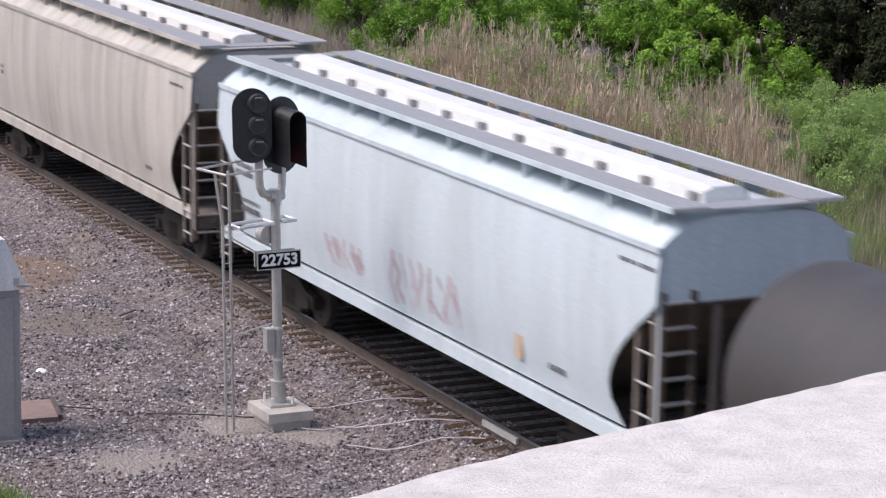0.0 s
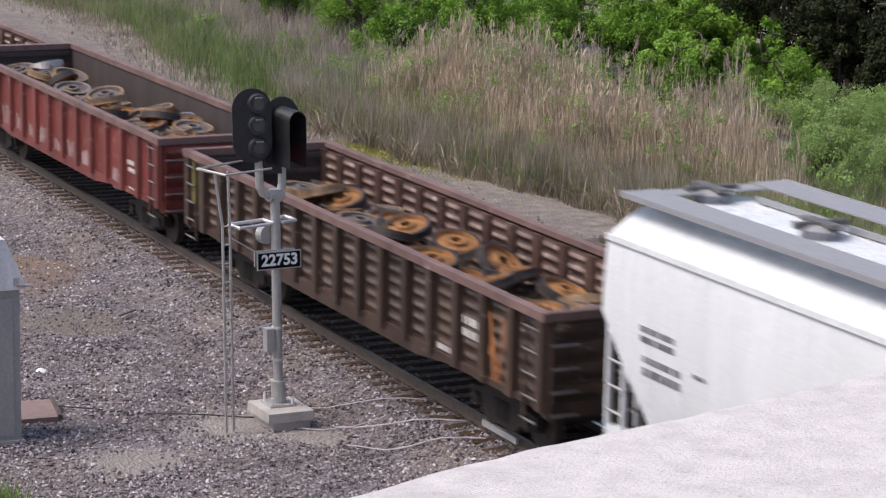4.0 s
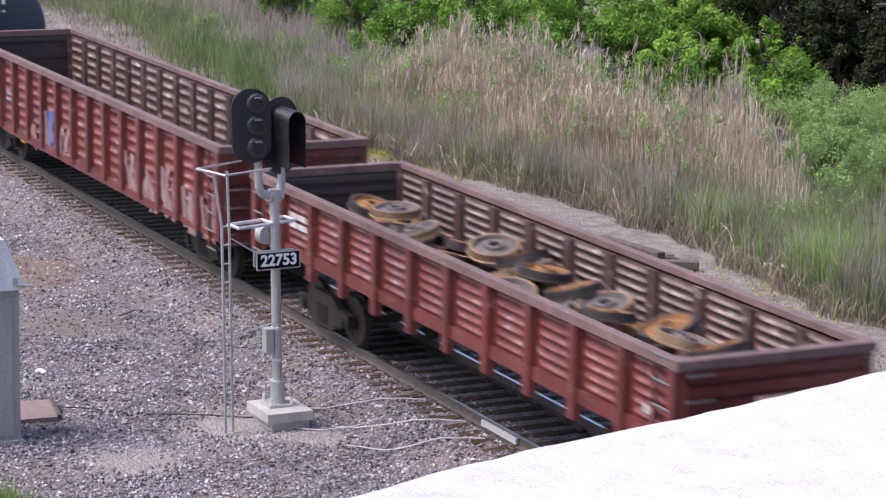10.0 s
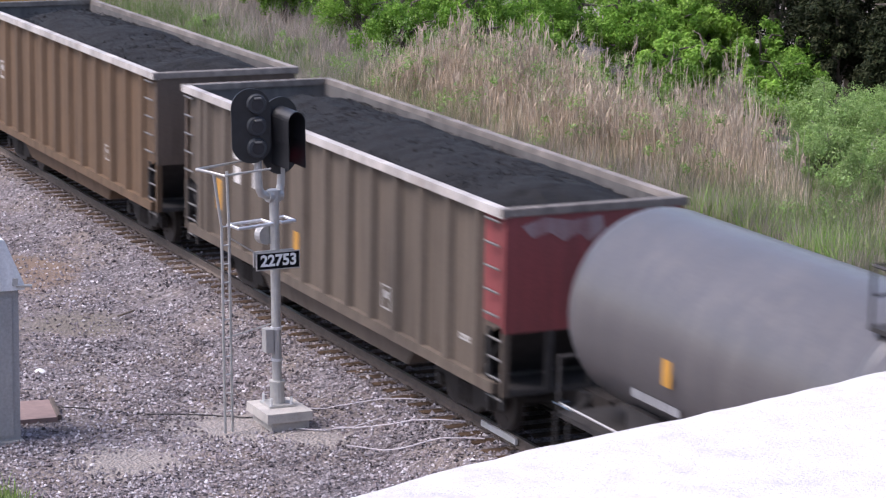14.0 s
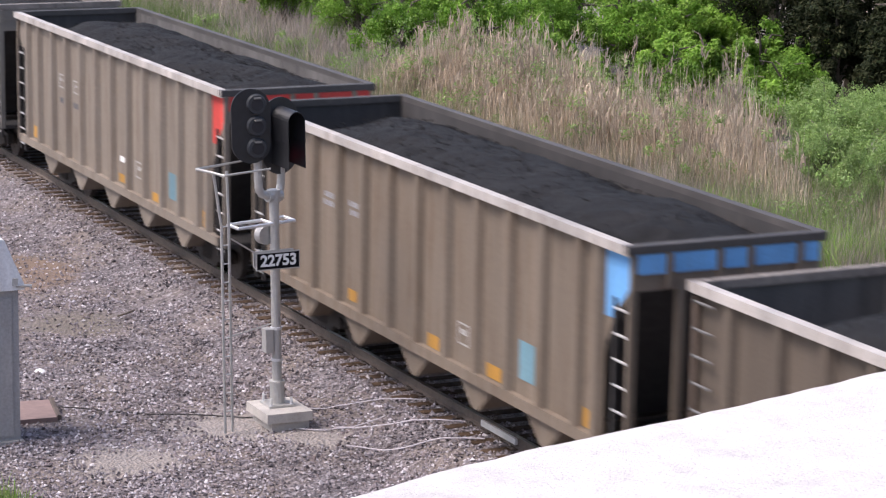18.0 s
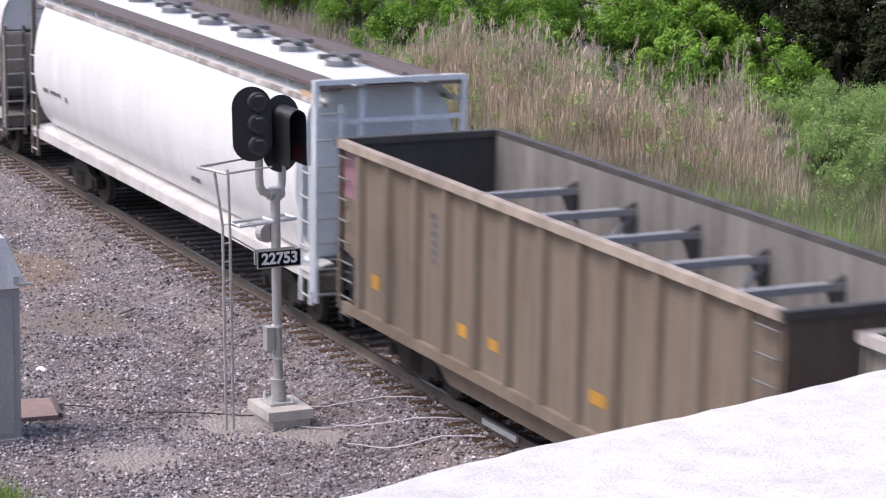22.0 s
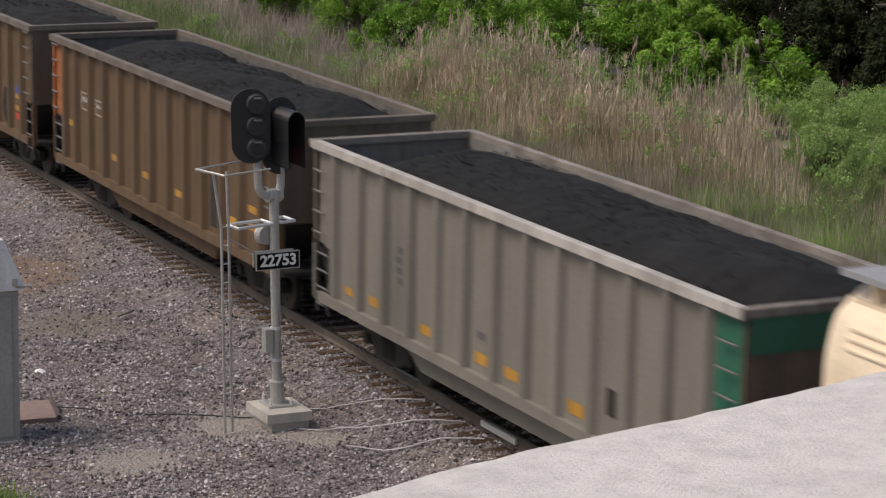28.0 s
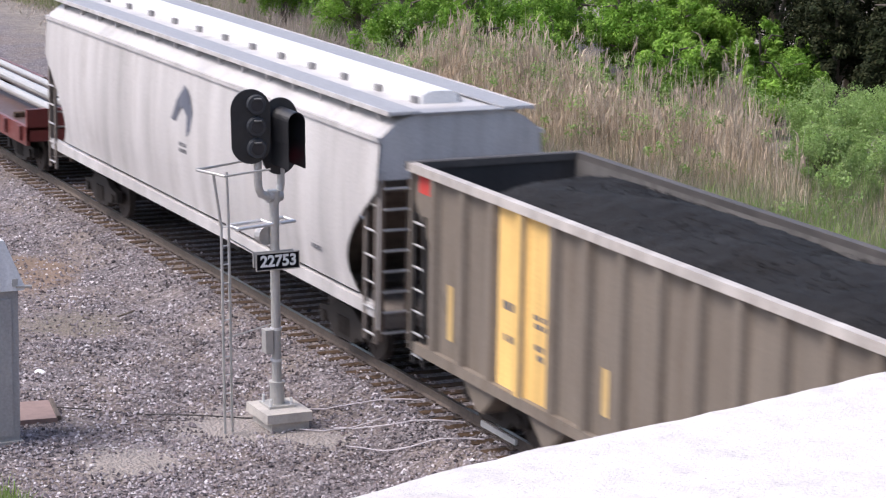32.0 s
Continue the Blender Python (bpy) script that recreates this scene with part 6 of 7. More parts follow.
        pi = Shape().rings([[(k * 1.45, -0.16, z), (k * 1.45, 0.16, z), (k * 1.36, 0.13, z), (k * 1.36, -0.13, z)] for z in (zb + 0.1, top - 0.13)]).mesh("inner_post", inner)
        for y in y_posts:
            part("side_post", pm, None, car, at=pose(0, y, 0))
            if not smooth:
                part("inner_post", pi, None, car, at=pose(0, y, 0))
    part("floor", Shape().box(-1.5, 1.5, 0.05, length - 0.05, zb, zb + 0.06), inner, car)
    for y, d in ((0.0, 1), (length, -1)):
        part("end_sheet", Shape().box(-1.5, 1.5, min(y + d * 0.02, y + d * 0.08), max(y + d * 0.02, y + d * 0.08), zb, top - 0.05), body, car)
        # shade on the inner end faces is painted in: darker lining and ribs
        part("end_lining", Shape().box(-1.48, 1.48, min(y + d * 0.084, y + d * 0.1), max(y + d * 0.084, y + d * 0.1), zb, top - 0.05), PAINT["inside_dark"], car)
        part("end_chord", Shape().box(-1.61, 1.61, min(y - d * 0.06, y + d * 0.12), max(y - d * 0.06, y + d * 0.12), top - 0.14, top + 0.003), chord, car)
        part("end_sill", Shape().box(-1.5, 1.5, min(y - d * 0.04, y + d * 0.15), max(y - d * 0.04, y + d * 0.15), zb - 0.15, zb + 0.1), body, car)
        if end_ribs:
            for i in range(4):
                z = zb + 0.3 + (top - zb - 0.55) * i / 3
                part("end_rib", Shape().prism([(-1.45, z - 0.08), (1.45, z - 0.08), (1.45, z + 0.08), (-1.45, z + 0.08)], y - d * 0.05, y + d * 0.02), body, car)
                part("inner_rib", Shape().box(-1.42, 1.42, min(y + d * 0.1, y + d * 0.15), max(y + d * 0.1, y + d * 0.13), z - 0.05, z + 0.05), PAINT["inside_dark"], car)
        ld = part("side_ladder", Shape().box(-1.58, -1.54, y + d * 0.62 - 0.03, y + d * 0.62 + 0.03, zb - 0.3, top - 0.2), body, car)
        rungs(ld, -1.6, -1.6, *sorted((y + d * 0.14, y + d * 0.6)), [zb - 0.25 + 0.36 * i for i in range(5)], "clamp")
        el = part("end_ladder", Shape().box(-1.45, -1.41, y - d * 0.07, y - d * 0.04, zb - 0.2, top - 0.2), body, car)
        rungs(el, -1.45, -1.0, y - d * 0.08, y - d * 0.08, [zb - 0.1 + 0.36 * i for i in range(4)], "clamp")
    underframe(car, start, length, 2.3)
    rnd = random.Random(seed)
    disc = shared("scrap_wheel", lambda: scrap_wheel_mesh(M["plate"], M["rust_pale"]))
    rusty = shared("scrap_wheel_r", lambda: scrap_wheel_mesh(M["rust"], M["wheel"]))
    bright = shared("scrap_wheel_b", lambda: scrap_wheel_mesh(M["plate"], M["tread"]))
    for i in range(wheels):
        y = 1.3 + (length - 2.8) * (i + rnd.uniform(0, 0.8)) / wheels
        x = rnd.uniform(-0.92, 0.92)
        layer = i % 3
        z = zb + 0.14 + layer * (heap_top - 0.14) / 2 * (1 - 0.3 * abs(x)) + rnd.uniform(-0.05, 0.05)
        tilt = rnd.uniform(-16, 16) if rnd.random() < 0.93 else 38
        me = rnd.choice((disc, disc, rusty, rusty, bright)) if not brown else rnd.choice((rusty, rusty, disc))
        part("scrap_wheel", me, None, car, "scrapped railway wheel", at=pose(x, y, z, tilt, rnd.uniform(-20, 20), rnd.uniform(0, 360)))
    return car


def scrap_wheel_mesh(mat, rim):
    """A railway wheel lying flat: thick tread ring, thin dished plate, hub with a bore."""
    n, s = 26, Shape()
    prof = [(0.10, -0.09), (0.10, 0.09), (0.17, 0.09), (0.19, 0.03), (0.36, 0.0), (0.39, 0.075), (0.455, 0.075), (0.46, -0.05), (0.485, -0.06), (0.485, -0.085), (0.39, -0.085), (0.36, -0.03), (0.19, -0.02), (0.17, -0.09)]
    s.rings([[(r * math.cos(2 * math.pi * i / n), r * math.sin(2 * math.pi * i / n), z) for r, z in prof] for i in range(n)] + [[(r, 0, z) for r, z in prof]], True, False)
    me = s.mesh("scrap_wheel", mat)
    me.materials.append(rim)
    for k, f in enumerate(me.polygons):
        f.material_index = 1 if k % len(prof) in (5, 6, 7, 8) else 0
    return me


def tank_car(label, start, length, shell, head, radius=1.50, zc=2.70, rear_head=None, rear_shell=None):
    car = train_car("tank_car", label, start)
    SIDE[car.name] = (lambda z: -math.sqrt(max(0.01, radius ** 2 - (z - zc) ** 2)) - 0.004, None)
    n = 40

    def ring(y, r):
        return [(r * math.cos(2 * math.pi * i / n), y, zc + r * math.sin(2 * math.pi * i / n)) for i in range(n)]
    y0, y1 = 0.1, length - 0.1
    mid = length / 2 - 0.4
    part("tank_shell", Shape().rings([ring(y, radius) for y in np.linspace(y0 + 0.5, mid, 6)], True, False), shell, car, smooth=True)
    part("tank_shell", Shape().rings([ring(y, radius) for y in np.linspace(mid, y1 - 0.5, 6)], True, False), rear_shell or shell, car, smooth=True)
    for y, d, lab in ((y0, 1, "dark front head"), (y1, -1, "tank head")):
        hd = [ring(y + d * 0.1, 0.001)] + [ring(y + d * (0.1 + 0.4 * (1 - math.cos(t)) ** 1.5), radius * math.sin(t) ** 0.6) for t in np.linspace(0.12, math.pi / 2, 12)]
        part("tank_head", Shape().rings(hd, True, False), head if d > 0 else rear_head or shell, car, lab, smooth=True)
    part("shell_band", Shape().rings([ring(y, radius + r) for y, r in ((length / 2 - 0.2, 0.0), (length / 2 - 0.18, 0.03), (length / 2 + 0.3, 0.03), (length / 2 + 0.32, 0.0))], True, False), shell, car, "raised reinforcing band", smooth=True)
    part("shell_seam", Shape().rings([ring(y, radius + r) for y, r in ((length / 2 + 0.62, 0.0), (length / 2 + 0.64, 0.02), (length / 2 + 0.76, 0.02), (length / 2 + 0.78, 0.0))], True, False), shell, car, smooth=True)
    for y, d in ((0.0, 1), (length, -1)):
        part("end_platform", Shape().box(-1.35, 1.35, min(y, y + d * 1.6), max(y, y + d * 1.6), 1.0, 1.08), M["dark"], car)
        part("end_rail", Shape().path([(-1.4, y + d * 0.1, 1.05), (-1.4, y + d * 0.1, 1.95), (1.4, y + d * 0.1, 1.95), (1.4, y + d * 0.1, 1.05)], 0.03, 6), M["dark"], car)
        part("saddle", Shape().box(-1.1, 1.1, min(y + d * 1.6, y + d * 2.9), max(y + d * 1.6, y + d * 2.9), 0.95, 1.55), M["dark"], car)
        part("corner_step", Shape().path([(-1.45, y + d * 0.1, 1.1), (-1.45, y + d * 0.1, 0.4), (-1.45, y + d * 0.5, 0.4), (-1.45, y + d * 0.5, 1.1)], 0.025, 6), M["dark"], car)
    for k in (-1, 1):
        part("side_handrail", Shape().tube((k * 1.52, 0.4, 1.32), (k * 1.52, length - 0.4, 1.32), 0.019, 6), M["galv"], car, "bright side handrail")
        for i in range(9):
            y = 0.8 + (length - 1.6) * i / 8
            part("rail_bracket", Shape().tube((k * 1.52, y, 1.32), (k * 1.05, y, 1.62), 0.025, 5), M["dark"], car)
    c, zp = 8.25, 3.93
    part("walkway", Shape().box(-1.02, -0.62, c - 1.15, c + 1.15, zp, zp + 0.06).box(0.62, 1.02, c - 1.15, c + 1.15, zp, zp + 0.06).box(-0.62, 0.62, c - 1.15, c - 0.8, zp, zp + 0.06).box(-0.62, 0.62, c + 0.8, c + 1.15, zp, zp + 0.06), M["dark"], car, "black top platform")
    for x in (-0.95, 0.95):
        for y in (c - 0.9, c + 0.9):
            part("platform_leg", Shape().box(x - 0.04, x + 0.04, y - 0.05, y + 0.05, 3.55, zp), M["dark"], car)
    hs = part("valve_housing", Shape().tube((0, c - 0.3, 4.1), (0, c - 0.3, 4.56), 0.3, 18), PAINT["tank_dark"], car, "dark valve housing")
    part("housing_lid", Shape().tube((0, c - 0.3, 4.56), (0, c - 0.3, 4.64), 0.34, 18, 0.3), M["dark"], hs)
    for x in (-1.0, 1.0):
        part("top_railing", Shape().path([(x, c - 1.12, zp + 0.06), (x, c - 1.12, 4.74), (x, c + 1.12, 4.74), (x, c + 1.12, zp + 0.06)], 0.022, 6).tube((x, c, zp + 0.06), (x, c, 4.74), 0.02, 6), M["dark"], car, "thin black railing")
    part("end_railing", Shape().tube((-1.0, c + 1.12, 4.74), (1.0, c + 1.12, 4.74), 0.022, 6).tube((-1.0, c + 1.12, 4.36), (1.0, c + 1.12, 4.36), 0.018, 6), M["dark"], car)
    part("valve", Shape().tube((-0.1, c + 0.45, 4.15), (-0.1, c + 0.45, 4.4), 0.11, 10), M["dark"], car)
    ladder(car, -1.53, 8.75, 9.15, 0.9, 3.1, M["dark"], 7, "clamp")
    underframe(car, start, length, 2.4)
    return car


def flat_car(label, start, length):
    car = train_car("flat_car", label, start)
    red = PAINT["red2"]
    for k in (-1, 1):
        part("side_sill", Shape().box(min(k * 1.42, k * 1.52), max(k * 1.42, k * 1.52), 0.2, length - 0.2, 0.85, 1.32), red, car)
        for i in range(12):
            y = 0.6 + (length - 1.2) * i / 11
            part("stake_pocket", Shape().box(min(k * 1.52, k * 1.6), max(k * 1.52, k * 1.6), y - 0.09, y + 0.09, 0.95, 1.3), red, car)
    part("deck", Shape().box(-1.42, 1.42, 0.2, length - 0.2, 1.22, 1.3), PAINT["inside"], car)
    for y in (0.2, length - 0.3):
        part("bulkhead", Shape().box(-1.5, 1.5, y, y + 0.12, 0.95, 1.75), red, car)
    for x, r in ((0.75, 0.1), (0.1, 0.14), (-0.5, 0.12)):
        part("pipe", Shape().tube((x, 0.8, 1.42 + r), (x, length - 0.8, 1.42 + r), r, 12), M["galv"], car, "bright steel pipe")
    for y in (2.0, 8.0, 14.0):
        part("bolster", Shape().box(-1.3, 1.3, y - 0.1, y + 0.1, 1.3, 1.42), M["tie"], car)
    underframe(car, start, length, 2.3)
    return car

PAINT = {
    "ice": paint("pale_blue_grey_paint", (0.55, 0.635, 0.675), (0.36, 0.37, 0.37), 0.4, 0.28, blotch=0.1),
    "beige": paint("dusty_beige_grey_paint", (0.455, 0.435, 0.395), (0.235, 0.18, 0.135), 0.8, 0.5, streak=(0.7, 0.7, 0.07), cover=(0.46, 0.78), blotch=0.2),
    # white end paint with the blue skylight of that face tinted in
    "sky_tinted_end": paint("white_paint_sky_tinted", (0.70, 0.74, 0.77), (0.44, 0.43, 0.41), 0.35, 0.3, blotch=0.08),
    "white": paint("clean_white_paint", (0.715, 0.75, 0.76), (0.44, 0.42, 0.39), 0.35, 0.26, blotch=0.07),
    "soiled": paint("soiled_white_paint", (0.47, 0.455, 0.445), (0.20, 0.17, 0.15), 0.65, 0.45, streak=(0.7, 0.7, 0.07), cover=(0.46, 0.78), blotch=0.2),
    "bright": paint("glossy_white_paint", (0.70, 0.70, 0.69), (0.40, 0.37, 0.34), 0.4, 0.3, blotch=0.08),
    "grey": paint("light_grey_paint", (0.55, 0.53, 0.51), (0.24, 0.20, 0.17), 0.75, 0.32, streak=(0.7, 0.7, 0.07), cover=(0.46, 0.78), blotch=0.18),
    "cream": paint("cream_paint", (0.82, 0.68, 0.51), (0.35, 0.22, 0.13), 0.45, 0.45, streak=(0.7, 0.7, 0.07), cover=(0.46, 0.78), blotch=0.14),
    "brown_gon": paint("dark_brown_rust", (0.046, 0.031, 0.024), (0.13, 0.07, 0.04), 0.6, 0.34, wear=((0.42, 0.35, 0.28), 0.6, 0.7)),
    "red": paint("faded_oxide_red", (0.185, 0.043, 0.035), (0.07, 0.035, 0.03), 0.6, 0.3, wear=((0.42, 0.27, 0.24), 0.57, 0.7)),
    "red2": paint("dull_oxide_red", (0.15, 0.036, 0.030), (0.06, 0.03, 0.028), 0.5, 0.3, wear=((0.38, 0.27, 0.25), 0.575, 0.7)),
    "black": paint("worn_black_paint", (0.024, 0.021, 0.022), (0.13, 0.10, 0.09), 0.5, 0.28, wear=((0.50, 0.48, 0.47), 0.565, 0.75)),
    "inside": paint("rust_brown_interior", (0.07, 0.038, 0.03), (0.15, 0.085, 0.06), 0.6, 0.45, wear=((0.48, 0.40, 0.36), 0.58, 0.75)),
    "inside_dark": paint("dark_purplish_interior", (0.050, 0.038, 0.037), (0.11, 0.075, 0.06), 0.6, 0.7, wear=((0.30, 0.24, 0.21), 0.64, 0.5)),
    "inside_red": paint("reddish_interior", (0.066, 0.036, 0.031), (0.19, 0.12, 0.095), 0.6, 0.45, wear=((0.55, 0.47, 0.42), 0.56, 0.8)),
    "chord": paint("worn_pink_grey_rail", (0.165, 0.102, 0.089), (0.085, 0.046, 0.038), 0.7, 0.6, wear=((0.40, 0.33, 0.30), 0.58, 0.6)),
    "tank": paint("slate_grey_tank_paint", (0.092, 0.090, 0.096), (0.18, 0.16, 0.148), 0.4, 0.3, blotch=0.1),
    "tank_dusty": paint("dusty_grey_tank_paint", (0.090, 0.085, 0.087), (0.185, 0.165, 0.15), 0.5, 0.28, blotch=0.1),
    "tank_dark": paint("blue_black_tank_paint", (0.024, 0.036, 0.054), (0.05, 0.055, 0.065), 0.4, 0.45),
    "taupe": paint("dusty_taupe_aluminium", (0.108, 0.085, 0.064), (0.05, 0.034, 0.024), 0.7, 0.6, blotch=0.16),
    "offwhite": paint("off_white_paint", (0.64, 0.62, 0.605), (0.30, 0.26, 0.22), 0.7, 0.24, streak=(0.7, 0.7, 0.07), cover=(0.46, 0.78), blotch=0.14),
    "tan_pale": paint("pale_tan_aluminium", (0.215, 0.182, 0.147), (0.12, 0.075, 0.042), 0.75, 0.55, blotch=0.14),
    "tan_dull": paint("dull_tan_aluminium", (0.172, 0.146, 0.118), (0.10, 0.066, 0.04), 0.75, 0.55, blotch=0.16),
    "tan": paint("tan_dusted_aluminium", (0.172, 0.138, 0.104), (0.105, 0.062, 0.032), 0.8, 0.6, blotch=0.16),
    "silver": paint("silver_grey_aluminium", (0.196, 0.180, 0.156), (0.17, 0.145, 0.115), 0.6, 0.5, blotch=0.16),
    "umber": paint("umber_brown_dusted_steel", (0.116, 0.071, 0.038), (0.045, 0.03, 0.02), 0.7, 0.65, blotch=0.16),
    "rail": paint("pale_worn_top_rail", (0.44, 0.41, 0.38), (0.20, 0.16, 0.13), 0.6, 0.5, cover=(0.4, 0.62)),
    "rail_dusted": paint("coal_dusted_top_rail", (0.235, 0.205, 0.18), (0.07, 0.06, 0.055), 0.8, 0.6, cover=(0.38, 0.6), streak=(1.5, 0.5, 1.0)),
    "rail_tan": paint("tan_worn_top_rail", (0.33, 0.275, 0.225), (0.17, 0.125, 0.09), 0.6, 0.5, cover=(0.4, 0.62)),
    "rail_soot": paint("sooty_top_rail", (0.062, 0.056, 0.053), (0.15, 0.13, 0.115), 0.6, 0.6, cover=(0.5, 0.75), streak=(1.5, 0.5, 1.0)),
    "inside_soot": paint("sooty_interior", (0.040, 0.037, 0.036), (0.10, 0.09, 0.082), 0.7, 0.7, cover=(0.46, 0.75)),
    "rail_brown": paint("brownish_top_rail", (0.150, 0.122, 0.100), (0.07, 0.055, 0.045), 0.6, 0.6),
    "end_red": paint("salmon_red_panel", (0.225, 0.051, 0.051), (0.11, 0.045, 0.042), 0.7, 0.6),
    "scuffed": paint("scuffed_grey_red", (0.26, 0.19, 0.19), (0.19, 0.07, 0.07), 0.9, 0.6, cover=(0.4, 0.6)),
    "orange": paint("orange_panel", (0.360, 0.120, 0.040), (0.25, 0.12, 0.06), 0.6, 0.6),
    "ochre": paint("ochre_yellow_panel", (0.440, 0.248, 0.048), (0.22, 0.12, 0.05), 0.6, 0.6),
    "blue": paint("sky_blue_panel", (0.12, 0.33, 0.62), (0.15, 0.2, 0.28), 0.5, 0.6),
    "scarlet": paint("scarlet_panel", (0.58, 0.05, 0.04), (0.3, 0.1, 0.07), 0.5, 0.6),
    "green": paint("dark_green_panel", (0.012, 0.11, 0.065), (0.06, 0.07, 0.05), 0.5, 0.6),
    "butter": paint("butter_yellow_stripe", (0.72, 0.47, 0.16), (0.4, 0.28, 0.14), 0.4, 0.55),
    "coal_dust": paint("coal_stained_interior", (0.125, 0.117, 0.110), (0.02, 0.02, 0.02), 0.9, 0.7),
    "grey_inside": paint("grey_dusty_interior", (0.19, 0.176, 0.162), (0.045, 0.04, 0.038), 0.85, 0.8),
    "pink": paint("faded_pink_graffiti", (0.43, 0.325, 0.36), (0.52, 0.50, 0.52), 0.8, 0.6),
    "chalk": paint("faded_graffiti_and_scuffs", (0.30, 0.215, 0.205), (0.18, 0.06, 0.05), 0.95, 0.7, cover=(0.36, 0.6)),
    "rustgraf": paint("orange_graffiti", (0.42, 0.16, 0.05), (0.3, 0.25, 0.2), 0.6, 0.7),
    "olive": paint("olive_yellow_patch", (0.20, 0.17, 0.05), (0.1, 0.07, 0.04), 0.6, 0.7),
    "navy": paint("blue_graffiti", (0.06, 0.10, 0.33), (0.2, 0.12, 0.12), 0.5, 0.7),
    "cyan": paint("pale_cyan_panel", (0.13, 0.27, 0.33), (0.25, 0.22, 0.18), 0.5, 0.6),
    "gold": paint("gold_lettering", (0.52, 0.36, 0.14), (0.5, 0.46, 0.4), 0.4, 0.6),
    "navy_pale": paint("blue_grey_emblem", (0.085, 0.095, 0.125), (0.4, 0.4, 0.4), 0.4, 0.6),
    "rose": paint("rose_panel", (0.27, 0.14, 0.18), (0.2, 0.15, 0.12), 0.6, 0.7),
    "streak": paint("rust_streak", (0.45, 0.30, 0.18), (0.55, 0.52, 0.48), 0.6, 0.7),
    # rubbed rib paints, made paler to hold the light on upper flanks
    "red_worn_lit": paint("rubbed_lit_red_ribs", (0.26, 0.085, 0.068), (0.15, 0.04, 0.036), 0.85, 0.32, cover=(0.38, 0.6), wear=((0.55, 0.42, 0.36), 0.52, 0.75)),
    "red2_worn_lit": paint("rubbed_lit_dull_red_ribs", (0.20, 0.062, 0.05), (0.13, 0.032, 0.03), 0.85, 0.35, cover=(0.36, 0.58), wear=((0.52, 0.41, 0.36), 0.53, 0.75)),
    "black_worn_lit": paint("rubbed_lit_black_ribs", (0.15, 0.138, 0.134), (0.026, 0.023, 0.023), 0.9, 0.35, cover=(0.36, 0.56), wear=((0.62, 0.60, 0.58), 0.55, 0.8)),
    "brown_worn_lit": paint("rubbed_lit_brown_ribs", (0.12, 0.087, 0.066), (0.045, 0.03, 0.023), 0.85, 0.35, cover=(0.36, 0.58), wear=((0.42, 0.36, 0.30), 0.57, 0.75)),
    "inside_worn_lit": paint("rubbed_lit_brown_interior", (0.21, 0.145, 0.115), (0.08, 0.045, 0.035), 0.85, 0.5, cover=(0.36, 0.6), wear=((0.55, 0.46, 0.41), 0.52, 0.8)),
    # soot brown, darkened further for shade on end faces and undercuts
    "sooty_shade": paint("brown_soot_and_shade", (0.105, 0.076, 0.056), (0.035, 0.025, 0.02), 0.85, 0.7),
    "head_grey": paint("dark_grey_tank_head", (0.05, 0.046, 0.046), (0.08, 0.075, 0.07), 0.4, 0.5, blotch=0.12),
    # road grime, darkened to include the shade between cars
    "grime_shade": paint("road_grime_with_shade", (0.19, 0.16, 0.138), (0.05, 0.04, 0.035), 0.8, 0.75),
    "lip_rust": paint("rust_stained_white_edge", (0.55, 0.52, 0.49), (0.10, 0.06, 0.045), 0.95, 0.6, cover=(0.40, 0.52), streak=(1.0, 1.2, 1.0)),
    "arrow": paint("pale_blue_emblem", (0.36, 0.42, 0.52), (0.5, 0.47, 0.42), 0.5, 0.6),
}
P = PAINT


def make_train():
    car = tank_car("grey tank car with a dark rounded end", 6.6, 16.7, P["head_grey"], P["head_grey"], radius=1.55)
    car = covered_hopper("pale blue-white covered hopper with faded pink graffiti", 24.55, 17.18, P["ice"], "curved", 4.13, cut=(1.35, 3.35))
    marks(car, {"pink": [(7.61, 2.02, 2.8, 0.8), (10.9, 1.97, 1.6, 0.5)], "bars_ink": [(2.91, 1.84, 0.5, 0.3), (0.58, 3.83, 1, 0.1), (15.69, 2.68, 0.9, 0.3), (15.48, 2.09, 1, 0.5), (13.98, 2.44, 0.25, 0.35)], "streak": [(4.12, 1.99, 0.22, 0.6)]})
    car = covered_hopper("dusty beige-grey covered hopper railcar", 43.32, 17.0, P["beige"], "curved", 4.13)
    marks(car, {"bars_ink": [(15.59, 2.71, 0.7, 0.25), (15.46, 2.24, 0.7, 0.25), (15.22, 1.74, 0.9, 0.3), (13.94, 2.47, 0.2, 0.3), (2.82, 1.83, 0.4, 0.25), (0.91, 3.79, 0.8, 0.1)]})
    car = covered_hopper("clean white covered hopper with round roof hatches", 61.86, 16.5, P["white"], "straight", 4.07, ladder_mat=P["white"], hatch="round", hatches=[2.3 + 2.8 * i for i in range(6)], cut=(1.25, 2.95))
    marks(car, {"bars_ink": [(14.94, 2.90, 0.9, 0.28), (14.82, 2.46, 1, 0.35), (13.81, 2.63, 0.3, 0.1), (3.39, 1.85, 0.45, 0.3)], "arrow": [(8.72, 2.98, 0.2, 0.8), (8.45, 2.72, 0.3, 0.16)], "ink": [(8.5, 2.6, 0.45, 0.07)], "gold": [(8.25, 2.43, 0.75, 0.27)], "yellow": [(14.2, 1.25, 0.4, 0.14), (11.6, 1.25, 0.4, 0.14), (9.0, 1.25, 0.4, 0.14), (6.4, 1.25, 0.4, 0.14)]})
